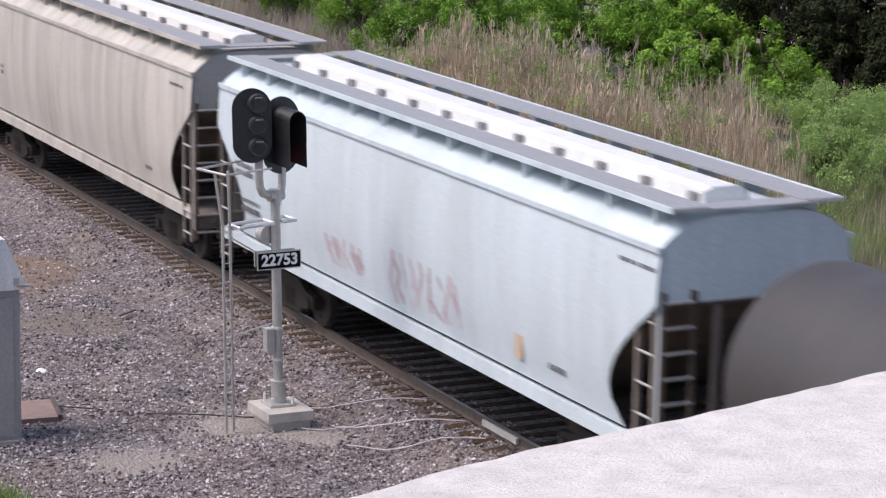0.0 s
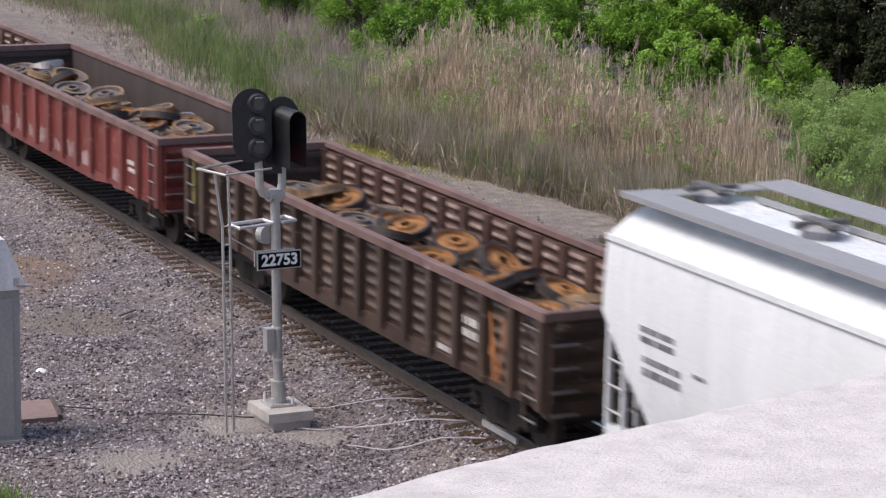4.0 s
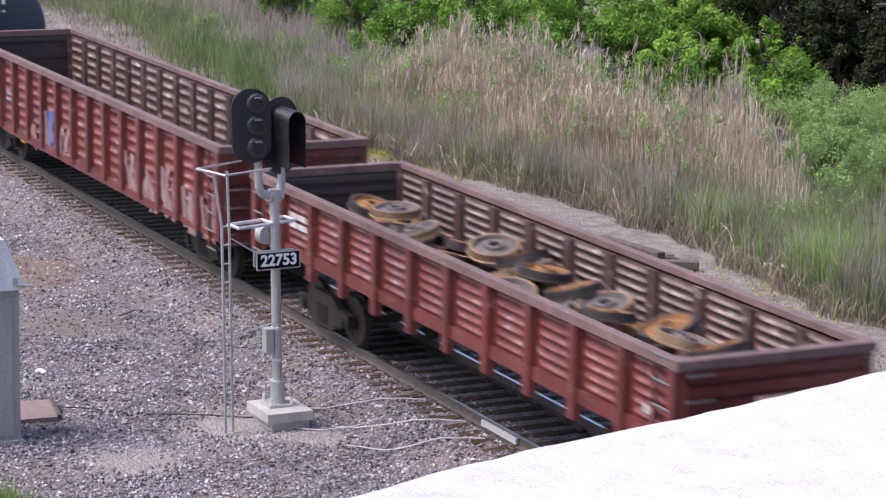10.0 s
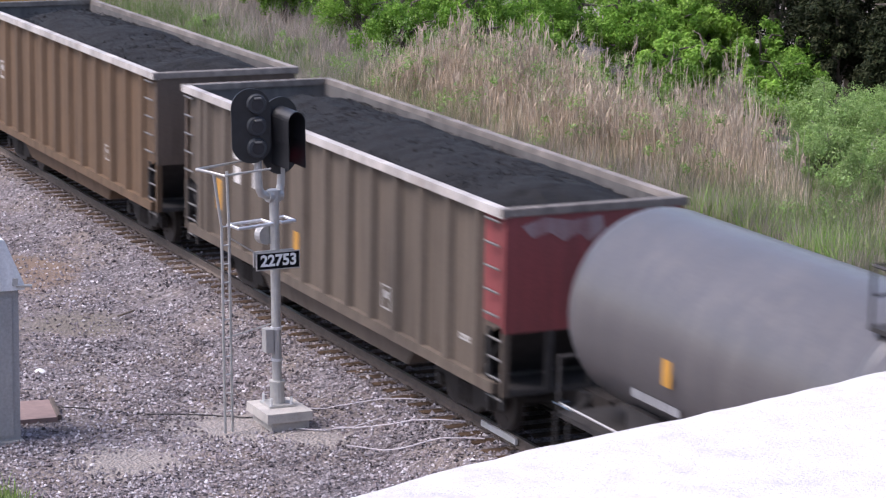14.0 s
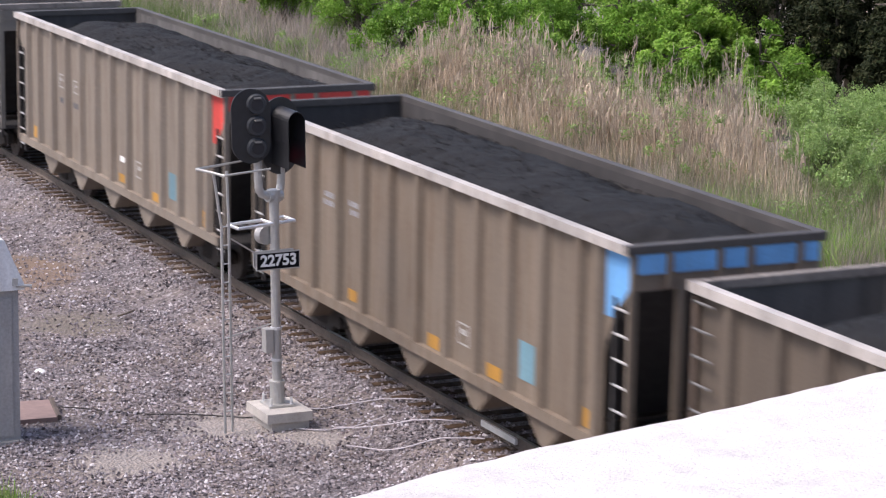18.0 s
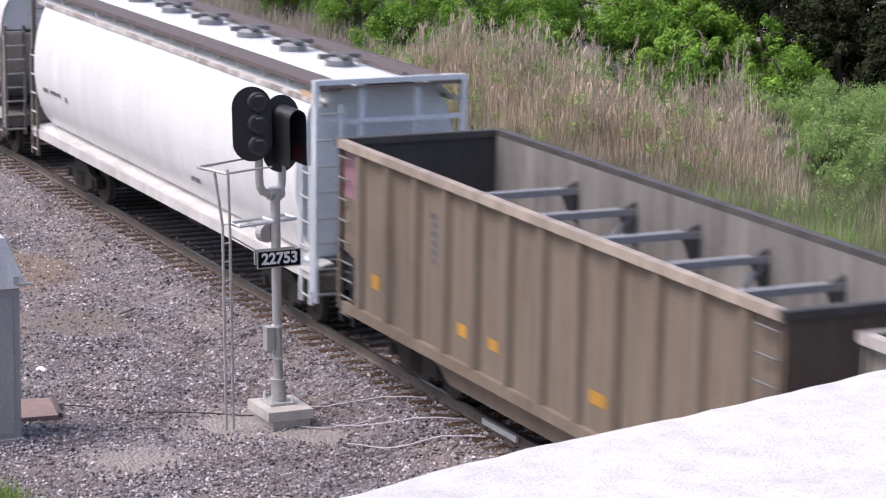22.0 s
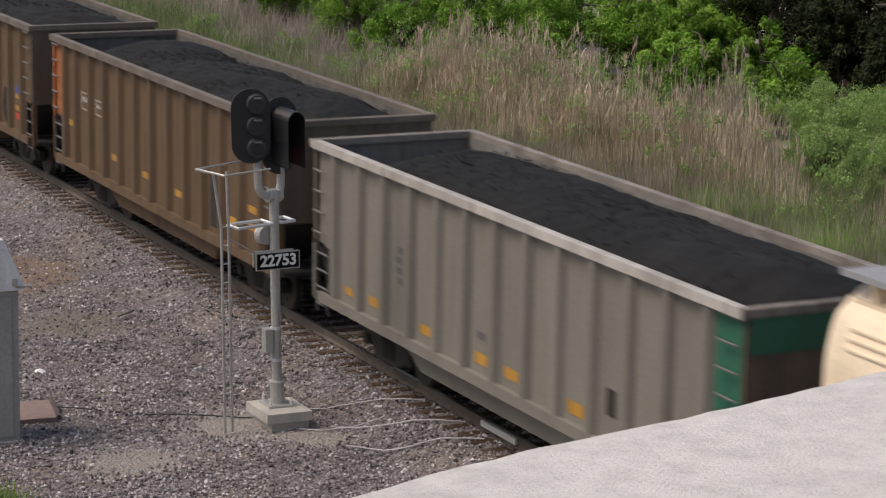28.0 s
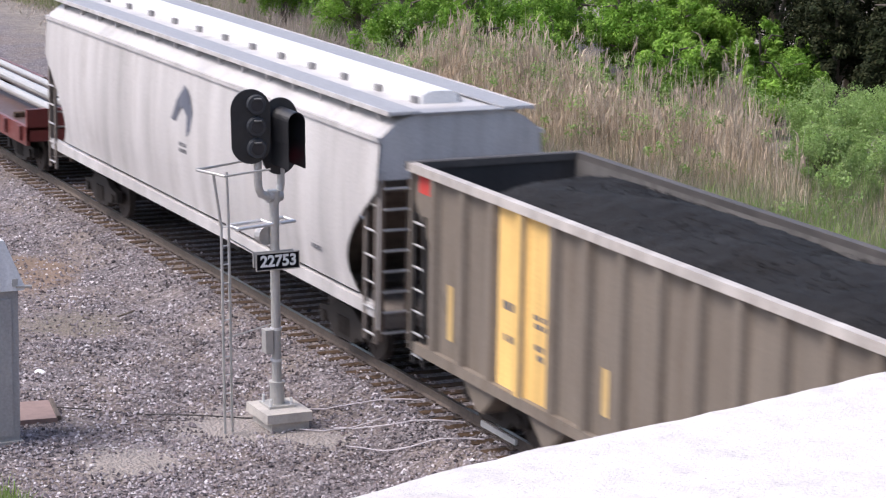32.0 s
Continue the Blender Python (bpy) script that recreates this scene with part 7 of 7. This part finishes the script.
    car = gondola("dark brown ribbed gondola loaded with scrap wheels", 80.18, 15.84, P["brown_gon"], 2.57, (0.12, 0.98), P["inside"], belly=0.2, ribs=6, wheels=76, heap_top=1.05, seed=3, worn="brown_worn_lit", brown=True, chord=P["chord"])
    marks(car, {"rustgraf": [(1.60, 1.64, 1.3, 1.1)], "bars_sticker": [(2.20, 1.72, 0.6, 0.4), (3.28, 1.12, 0.6, 0.3)], "olive": [(14.87, 1.95, 0.7, 0.9)]})
    car = gondola("faded red smooth-sided gondola full of scrap wheels", 97.69, 16.15, P["red"], 2.53, (0.32, 1.10), P["inside_dark"], smooth=True, belly=0.2, wheels=84, heap_top=1.15, seed=4, chord=P["chord"])
    # the chalk strokes low on these panels are pale scuffs
    marks(car, {"yellow": [(-0.26, 1.86, 0.14, 1)], "bars_sticker": [(1.82, 1.58, 0.6, 0.32), (1.79, 1.09, 0.5, 0.12)], "chalk": [(11.9, 1.3, 0.7, 0.5), (10.8, 1.25, 0.7, 0.45), (9.8, 1.22, 0.6, 0.35), (8.7, 1.25, 0.7, 0.45), (7.5, 1.2, 0.7, 0.4), (6.4, 1.28, 0.7, 0.5), (5.3, 1.2, 0.6, 0.4), (3.01, 1.19, 0.5, 0.4)]})
    car = gondola("faded red ribbed gondola full of scrap wheels", 115.84, 15.68, P["red"], 2.28, (0.26, 1.073), P["inside"], belly=0.45, wheels=66, heap_top=0.95, worn="red_worn_lit", seed=5, chord=P["chord"])
    marks(car, {"yellow": [(1.46, 1.29, 0.3, 0.7)], "bars_sticker": [(0.74, 1.75, 0.3, 0.2), (12.61, 1.67, 0.4, 0.3), (11.66, 1.60, 0.4, 0.3)], "chalk": [(8.11, 1.02, 0.5, 0.4), (7.11, 0.83, 0.4, 0.4), (6.06, 0.80, 0.5, 0.4)]})
    car = gondola("worn black ribbed gondola, nearly empty", 132.91, 19.76, P["black"], 2.76, (1.085, 1.085), P["inside"], belly=0.3, ribs=6, wheels=0, worn="black_worn_lit", seed=6, chord=P["chord"])
    marks(car, {"bars_sticker": [(8.41, 1.45, 0.5, 0.4), (2.71, 1.19, 0.6, 0.2)], "yellow": [(9.08, 1.08, 0.4, 0.15), (6.06, 1.11, 0.45, 0.16), (3.75, 1.14, 0.45, 0.16), (0.41, 1.17, 0.45, 0.18), (19.06, 1.20, 0.4, 0.2)], "chalk": [(15.68, 1.59, 0.4, 0.2)]})
    rnd = random.Random(31)
    for y in (18.7, 17.64, 16.8, 15.25, 12.58, 11.1, 8.6, 5.9):
        w = rnd.uniform(0.25, 0.55)
        part("white_board", Shape().box(-0.18, 0.18, -w, w, 0.0, 0.05), M["white"], car, "white scrap board", at=pose(1.0, y, 1.46, rnd.uniform(-6, 6), rnd.uniform(-30, -10), rnd.uniform(-25, 25)))
        part("scrap_block", Shape().box(-0.22, 0.22, -0.3, 0.3, 0.0, 0.3), PAINT["inside"], car, at=pose(1.05, y + 0.1, 1.14, 0, 0, rnd.uniform(0, 40)))
    for x in (0.55, 1.05):
        part("end_lettering", Shape().box(x - 0.2, x + 0.2, -0.068, -0.062, 2.4, 2.52), M["sticker"], car, "unreadable lettering")
    car = gondola("dull red ribbed gondola with scrap wheels", 154.79, 15.9, P["red2"], 2.75, (1.537, 1.437), P["inside_red"], belly=0.0, low=1.55, post_foot=0.3, ribs=6, wheels=48, heap_top=0.75, worn="red2_worn_lit", seed=7, chord=P["chord"], brown=True)
    marks(car, {"bars_sticker": [(13.79, 2.12, 0.8, 0.34), (0.84, 1.82, 0.4, 0.2)]})
    car = gondola("long dull red ribbed gondola, empty", 172.51, 19.81, P["red2"], 2.93, (1.342, 1.212), P["inside_red"], belly=0.15, ribs=7, wheels=0, worn="red2_worn_lit", seed=8, chord=P["chord"])
    marks(car, {"chalk": [(5.42, 1.44, 0.9, 1.1), (4.4, 1.3, 0.9, 0.8), (3.24, 1.48, 1.0, 1), (2.1, 1.3, 0.9, 0.8), (0.95, 1.36, 0.9, 0.8), (11.71, 1.5, 0.9, 0.9), (10.5, 1.35, 0.9, 0.8), (12.86, 1.2, 0.9, 0.6)], "yellow": [(9.29, 1.02, 0.35, 0.16), (6.71, 1.04, 0.35, 0.16), (4.17, 1.03, 0.35, 0.16), (0.16, 1.05, 0.5, 0.18), (19.22, 1.02, 0.35, 0.16), (17.39, 0.98, 0.3, 0.14), (14.02, 0.95, 0.4, 0.16)], "navy": [(11.06, 1.60, 0.3, 0.8)], "bars_faint": [(16.51, 1.77, 0.4, 0.3), (15.59, 1.83, 0.4, 0.3)]})
    for y in (15.4, 13.6, 9.4, 8.3, 16.4, 14.8, 4.5):
        part("dark_scrap", Shape().box(-0.25, 0.25, -0.5, 0.5, 0.0, 0.12), M["dark"], car, "dark scrap on the floor", at=pose(1.05, y, 1.2, 4, -20, y * 31 % 40))
    car = tank_car("slate-grey tank car with a blue-black front head", 194.15, 16.75, P["tank"], P["tank_dark"], rear_shell=P["tank_dusty"])
    marks(car, {"yellow": [(13.38, 2.50, 0.24, 0.42), (10.36, 2.50, 0.24, 0.42), (7.34, 2.46, 0.24, 0.42), (4.28, 2.47, 0.26, 0.44), (1.0, 2.51, 0.3, 1.0)], "bars_faint": [(2.14, 2.60, 1.2, 0.5), (13.96, 1.97, 1.3, 0.4), (2.40, 2.89, 0.6, 0.06)], "sticker": [(7.54, 3.28, 0.5, 0.14)]})
    for z, w in ((3.42, 0.46), (3.2, 0.36), (3.06, 0.22)):
        words, x = Shape(), -w - 0.1
        while x < w - 0.15:
            words.box(x, x + 0.075, 0.10, 0.16, z, z + (0.12 if z > 3.4 else 0.06))
            x += 0.1 if int(x * 31) % 4 else 0.16
        part("head_lettering", words, M["sticker"], car, "unreadable white lettering")
    # white strip laid on the tank's top in place of a highlight
    part("top_label", Shape().rings([[(x, y, 2.7 + math.sqrt(1.506 ** 2 - x * x)) for x in (-0.1, 0.05, 0.2)] for y in (1.2, 5.0)], False, False), M["white"], car, "white stripe painted as a highlight along the top")
    car = coal_car("brown coal gondola with a red front end", 212.36, 14.52, P["taupe"], 3.9, pitch=(1.0, 1.017), front=P["end_red"], chord=P["rail"], seed=1)
    marks(car, {"sticker": [(11.48, 2.97, 0.35, 0.32), (10.64, 3.00, 0.35, 0.32), (11.60, 2.51, 0.35, 0.32), (10.62, 2.55, 0.35, 0.32)], "yellow": [(8.97, 1.68, 0.25, 0.55), (12.95, 1.96, 0.3, 0.6)], "box": [(4.58, 1.58, 0.4, 0.42), (1.58, 1.57, 0.4, 0.1)]})
    scuff = [(-1.28, 3.62), (-1.1, 3.42), (-0.8, 3.5), (-0.55, 3.34), (-0.3, 3.46), (-0.1, 3.3), (0.16, 3.5), (0.1, 3.72), (-0.4, 3.66), (-0.9, 3.74)]
    part("scuff", Shape().rings([[(x, y, z) for x, z in scuff] for y in (-0.003, -0.009)]), P["scuffed"], car, "bare scuffed patch on the red end")
    part("placard", Shape().box(0.62, 1.16, -0.018, -0.004, 3.42, 3.68), M["white"], car, "white placard on the red end")
    car = coal_car("brown coal gondola with an orange rear panel", 228.64, 14.3, P["umber"], 3.9, rear=P["orange"], chord=P["rail"], seed=2)
    marks(car, {"box": [(3.53, 1.67, 0.3, 0.34), (12.40, 2.47, 0.5, 0.4), (11.62, 2.46, 0.5, 0.45)], "yellow": [(12.87, 2.16, 0.3, 0.9)]})
    car = coal_car("taupe coal gondola with an ochre front end", 244.53, 14.63, P["taupe"], 3.93, front=P["ochre"], chord=P["rail"], seed=3)
    marks(car, {"sticker": [(11.78, 2.76, 0.36, 0.32), (11.05, 2.77, 0.4, 0.34), (11.81, 2.33, 0.4, 0.32), (10.95, 2.32, 0.42, 0.34)], "yellow": [(12.92, 1.92, 0.3, 0.25), (9.77, 1.58, 0.3, 0.14), (6.68, 1.50, 0.35, 0.16), (3.75, 1.55, 0.3, 0.2), (1.73, 1.85, 0.4, 0.25)], "box": [(4.78, 1.52, 0.4, 0.4)]})
    car = coal_car("tan coal hopper with a sky-blue front band", 260.81, 14.6, P["tan"], 4.07, True, (1.53, 1.113), front=P["blue"], chord=P["rail"], load=3.84, seed=4, far=P["rail_soot"], inner=P["inside_soot"])
    marks(car, {"bars_faint": [(11.00, 2.81, 0.45, 0.3), (10.18, 2.82, 0.4, 0.3)], "box": [(5.54, 1.61, 0.4, 0.36)], "cyan": [(3.30, 1.67, 0.5, 0.6)], "yellow": [(9.94, 1.31, 0.35, 0.2), (6.87, 1.24, 0.4, 0.22), (4.44, 1.25, 0.5, 0.22), (1.46, 1.29, 0.55, 0.28)]})
    car = coal_car("tan coal hopper with a scarlet front band", 276.93, 14.55, P["tan_pale"], 4.08, True, (1.53, 1.113), front=P["scarlet"], chord=P["rail"], load=3.84, seed=5, far=P["rail_soot"])
    marks(car, {"white": [(6.74, 1.69, 0.3, 0.12)], "box": [(5.50, 1.63, 0.45, 0.36), (10.92, 2.83, 0.45, 0.32), (10.07, 2.82, 0.42, 0.3)], "cyan": [(3.30, 1.64, 0.5, 0.55)], "yellow": [(6.73, 1.27, 0.45, 0.18), (4.39, 1.23, 0.4, 0.18), (1.45, 1.30, 0.4, 0.32), (12.83, 1.31, 0.45, 0.28)], "bars_ink": [(10.81, 2.34, 0.5, 0.2), (10.07, 2.35, 0.5, 0.2)]})
    car = coal_car("silver-grey coal hopper with orange squares", 293.02, 14.56, P["silver"], 4.08, True, (1.53, 1.113), chord=P["rail"], load=3.84, seed=6, inner=P["grey_inside"])
    marks(car, {"orange": [(6.42, 3.43, 0.62, 0.34), (5.29, 3.43, 0.62, 0.34), (4.13, 3.43, 0.62, 0.34), (2.97, 3.46, 0.62, 0.34)], "ink": [(6.48, 3.19, 0.65, 0.08), (5.31, 3.22, 0.65, 0.08), (4.15, 3.24, 0.65, 0.08)], "bars_ink": [(10.95, 2.31, 0.5, 0.7), (9.5, 2.32, 0.4, 0.3), (8.70, 2.26, 0.4, 0.5)], "yellow": [(12.56, 1.26, 0.7, 0.14), (9.76, 1.22, 0.4, 0.12), (1.87, 1.98, 0.32, 0.55), (1.57, 1.22, 0.6, 0.18), (12.61, 1.26, 0.4, 0.12), (6.55, 1.21, 0.4, 0.14)], "box": [(4.29, 1.51, 0.3, 0.36)]})
    car = coal_car("empty tan coal gondola with interior braces", 309.25, 14.38, P["tan"], 3.97, pitch=(0.95, 1.13), chord=P["rail_tan"], load=None, seed=7, inner=P["grey_inside"], far=P["rail_soot"])
    marks(car, {"yellow": [(13.04, 1.70, 0.32, 0.25), (9.81, 1.62, 0.32, 0.2), (7.81, 1.63, 0.35, 0.18), (4.70, 1.61, 0.5, 0.2)], "rose": [(13.97, 3.42, 0.8, 0.9)], "bars_ink": [(11.05, 2.87, 0.25, 0.9)]})
    car = covered_hopper("glossy white round-sided covered hopper", 324.85, 18.0, P["bright"], "round", 4.35, hatch="round", sill_mat=P["grey"], walk_mat="walk_brown", hatches=[2.44 + 2.36 * i for i in range(7)], end_mat=P["sky_tinted_end"], lip=P["lip_rust"])
    marks(car, {"bars_ink": [(6.31, 2.02, 0.5, 0.3), (16.53, 2.47, 0.4, 0.3), (15.75, 2.48, 0.8, 0.28), (14.91, 2.46, 0.2, 0.35)], "streak": [(0.91, 4.45, 0.5, 0.12)]})
    car = covered_hopper("light grey covered hopper with paired round hatches", 345.3, 10.9, P["offwhite"], "slope", 4.2, hatch="pairs", walk_mat="walk_dark", hatches=(2.3, 5.85, 9.4), cut=(1.6, 3.3))
    marks(car, {"bars_ink": [(9.00, 2.72, 0.8, 0.3), (8.93, 2.27, 0.8, 0.35), (2.75, 1.83, 0.5, 0.3)], "yellow": [(9.19, 1.33, 0.7, 0.16), (1.64, 1.41, 0.6, 0.14), (4.15, 1.35, 0.4, 0.12), (9.40, 1.38, 0.3, 0.12)], "scarlet": [(9.92, 1.26, 0.3, 0.16)]})
    car = covered_hopper("light grey short covered hopper with vertical ribs", 358.03, 11.1, P["grey"], "ribbed", 4.3, hatch="pairs", walk_mat="walk_dark", hatches=(1.7, 5.4, 9.1), cut=(0.95, 3.1))
    marks(car, {"bars_ink": [(8.86, 2.86, 0.7, 0.2), (8.85, 2.41, 0.7, 0.4), (2.93, 1.63, 0.35, 0.3), (2.99, 1.66, 0.35, 0.3)]})
    car = covered_hopper("cream covered hopper with a pale blue emblem", 370.35, 16.52, P["cream"], "slope", 4.25, hatch="round", hatches=[1.5 + 1.93 * i for i in range(8)], cut=(1.6, 3.1))
    marks(car, {"bars_ink": [(15.12, 2.69, 0.5, 0.25), (14.83, 2.27, 0.5, 0.25), (14.98, 2.73, 1.1, 0.32), (14.79, 2.27, 1.3, 0.36)], "yellow": [(0.78, 1.11, 0.6, 0.16), (16.49, 1.12, 0.8, 0.2)]})
    emblem(car, "emblem", [(11.97, 3.12), (8.37, 3.13), (7.66, 3.09), (6.8, 2.98), (5.64, 3.09), (4.52, 3.62), (4.99, 3.89), (7.13, 3.82), (7.83, 3.56), (7.66, 3.29)], P["arrow"], -1.567, "pale blue arrow emblem")
    emblem(car, "emblem", [(12.2, 2.2), (9.11, 2.28), (7.33, 2.29), (6.15, 1.64), (7.51, 1.61), (8.57, 1.91)], P["arrow"], -1.566, "pale blue arrow emblem")
    car = coal_car("silver coal gondola with a green front panel", 388.66, 14.55, P["silver"], 3.83, front=P["green"], chord=P["rail"], seed=8, inner=P["grey_inside"], band=True)
    marks(car, {"yellow": [(13.00, 1.35, 0.35, 0.14), (12.09, 1.39, 0.4, 0.16), (9.99, 1.36, 0.4, 0.16), (7.80, 1.36, 0.45, 0.18), (6.71, 1.36, 0.45, 0.18), (4.56, 1.34, 0.5, 0.2)], "bars_ink": [(11.11, 2.20, 0.25, 0.7), (7.78, 1.69, 0.3, 0.2)], "ink": [(3.56, 1.69, 0.28, 0.4)]})
    car = coal_car("umber brown coal gondola with yellow marks", 404.9, 14.4, P["umber"], 3.88, pitch=(0.95, 1.06), rear=P["orange"], chord=P["rail_brown"], seed=9)
    marks(car, {"yellow": [(9.80, 1.64, 0.4, 0.14), (7.68, 1.60, 0.4, 0.14), (5.50, 1.56, 0.45, 0.14), (2.40, 1.57, 0.5, 0.14), (1.42, 1.63, 0.5, 0.14), (1.41, 1.97, 0.5, 0.14), (12.57, 1.96, 0.55, 0.14)], "ink": [(3.35, 1.80, 0.5, 1.1)], "box": [(11.58, 2.60, 0.55, 0.4), (10.62, 2.58, 0.55, 0.35)]})
    car = coal_car("umber brown coal gondola with an orange rear panel", 421.03, 14.5, P["umber"], 3.87, pitch=(0.95, 1.06), rear=P["orange"], chord=P["rail_brown"], seed=10)
    marks(car, {"roundel": [(7.71, 1.73, 0.5, 0.6), (5.53, 1.64, 0.6, 0.9), (2.50, 1.62, 0.6, 0.9)], "chalk": [(6.64, 1.71, 0.5, 0.8), (5.55, 2.15, 0.3, 0.3), (3.36, 1.66, 0.5, 0.35)], "yellow": [(7.65, 1.49, 0.45, 0.14), (3.35, 1.22, 0.45, 0.14), (1.49, 1.97, 0.45, 0.12), (1.44, 1.67, 0.45, 0.12), (12.54, 1.67, 0.45, 0.14), (12.52, 1.24, 0.45, 0.14)], "scarlet": [(1.51, 1.47, 0.4, 0.14)], "navy": [(1.50, 2.13, 0.4, 0.14)], "box": [(11.64, 2.61, 0.5, 0.36), (10.65, 2.62, 0.5, 0.36)], "ink": [(11.69, 1.7, 0.3, 0.4)]})
    car = coal_car("taupe coal hopper with a black front and yellow stripe", 437.12, 14.3, P["tan_dull"], 4.09, True, (0.95, 1.03), front=M["black"], chord=P["rail"], load=3.95, seed=11, trim=M["black"], far=P["rail_soot"])
    marks(car, {"bars_ink": [(10.80, 2.37, 0.4, 0.22), (9.94, 2.34, 0.4, 0.26), (10.72, 1.87, 0.35, 0.18), (9.90, 1.87, 0.3, 0.3)], "scarlet": [(13.72, 3.76, 0.5, 0.3)], "gold": [(7.17, 1.80, 0.2, 0.7), (12.81, 1.85, 0.2, 0.9)]})
    words = Shape()
    for i in range(7):
        words.box(0.35 + i * 0.14 + (0.06 if i > 3 else 0), 0.44 + i * 0.14 + (0.06 if i > 3 else 0), -0.052, -0.046, 3.74, 3.84)
    part("end_lettering", words, M["sticker"], car, "unreadable white lettering")
    for y in (10.76, 9.73):
        decal(car, "stripe", y - 0.41, y + 0.41, 1.12, 3.94, P["butter"], -1.4945, "butter-yellow stripe")
    part("stripe_post", Shape().rings([[(-1.4955, 10.06, z), (-1.4955, 10.43, z), (-1.612, 10.322, z), (-1.612, 10.168, z)] for z in (1.12, 3.94)]), P["butter"], car)
    car = covered_hopper("grey-white covered hopper with a dark arrow emblem", 452.72, 19.4, P["soiled"], "curved", 4.23)
    marks(car, {"bars_ink": [(9.75, 2.59, 0.45, 0.25), (2.72, 1.94, 0.45, 0.25)]})
    emblem(car, "emblem", [(9.55, 3.92), (10.05, 3.55), (10.4, 3.12), (10.12, 3.1), (9.85, 3.38), (9.7, 3.46), (9.45, 3.3), (9.5, 2.86), (9.28, 3.0), (9.12, 3.42), (9.3, 3.75)], P["navy_pale"], -1.6, "dark bent arrow emblem")
    flat_car("low red flat car carrying bright pipe", 473.9, 16.0)


def motions():
    """The train rolls at one speed; every wheelset turns while its car is before the camera."""
    for car, start in CARS:
        walk(car, [(t, pose(0, start - SPEED * t, 0)) for t in (0, 8, 16, 24, SECONDS)])
    step = 1.0 / FPS
    for wheel, start, y in WHEELS:
        rest = wheel.matrix_basis.translation.copy()
        t0, t1 = max(0.0, (start + y - 64) / SPEED), min(SECONDS, (start + y - 22) / SPEED)
        if t1 <= t0:
            continue
        n0, n1 = int(t0 / step), int(t1 / step) + 1
        rows = [(k * step, Matrix.Translation(rest) @ pose(0, 0, 0, math.degrees(SPEED * step / 0.457) * (k - n0))) for k in range(n0, n1 + 1)]
        if n0 > 0:
            rows.insert(0, (0.0, Matrix.Translation(rest)))
        if rows[-1][0] < SECONDS:
            rows.append((SECONDS, rows[-1][1]))
        walk(wheel, rows)


make_ground()
make_track()
make_stones()
make_overpass()
make_signal()
make_trackside()
make_reeds()
make_grass()
make_trees()
make_train()
motions()
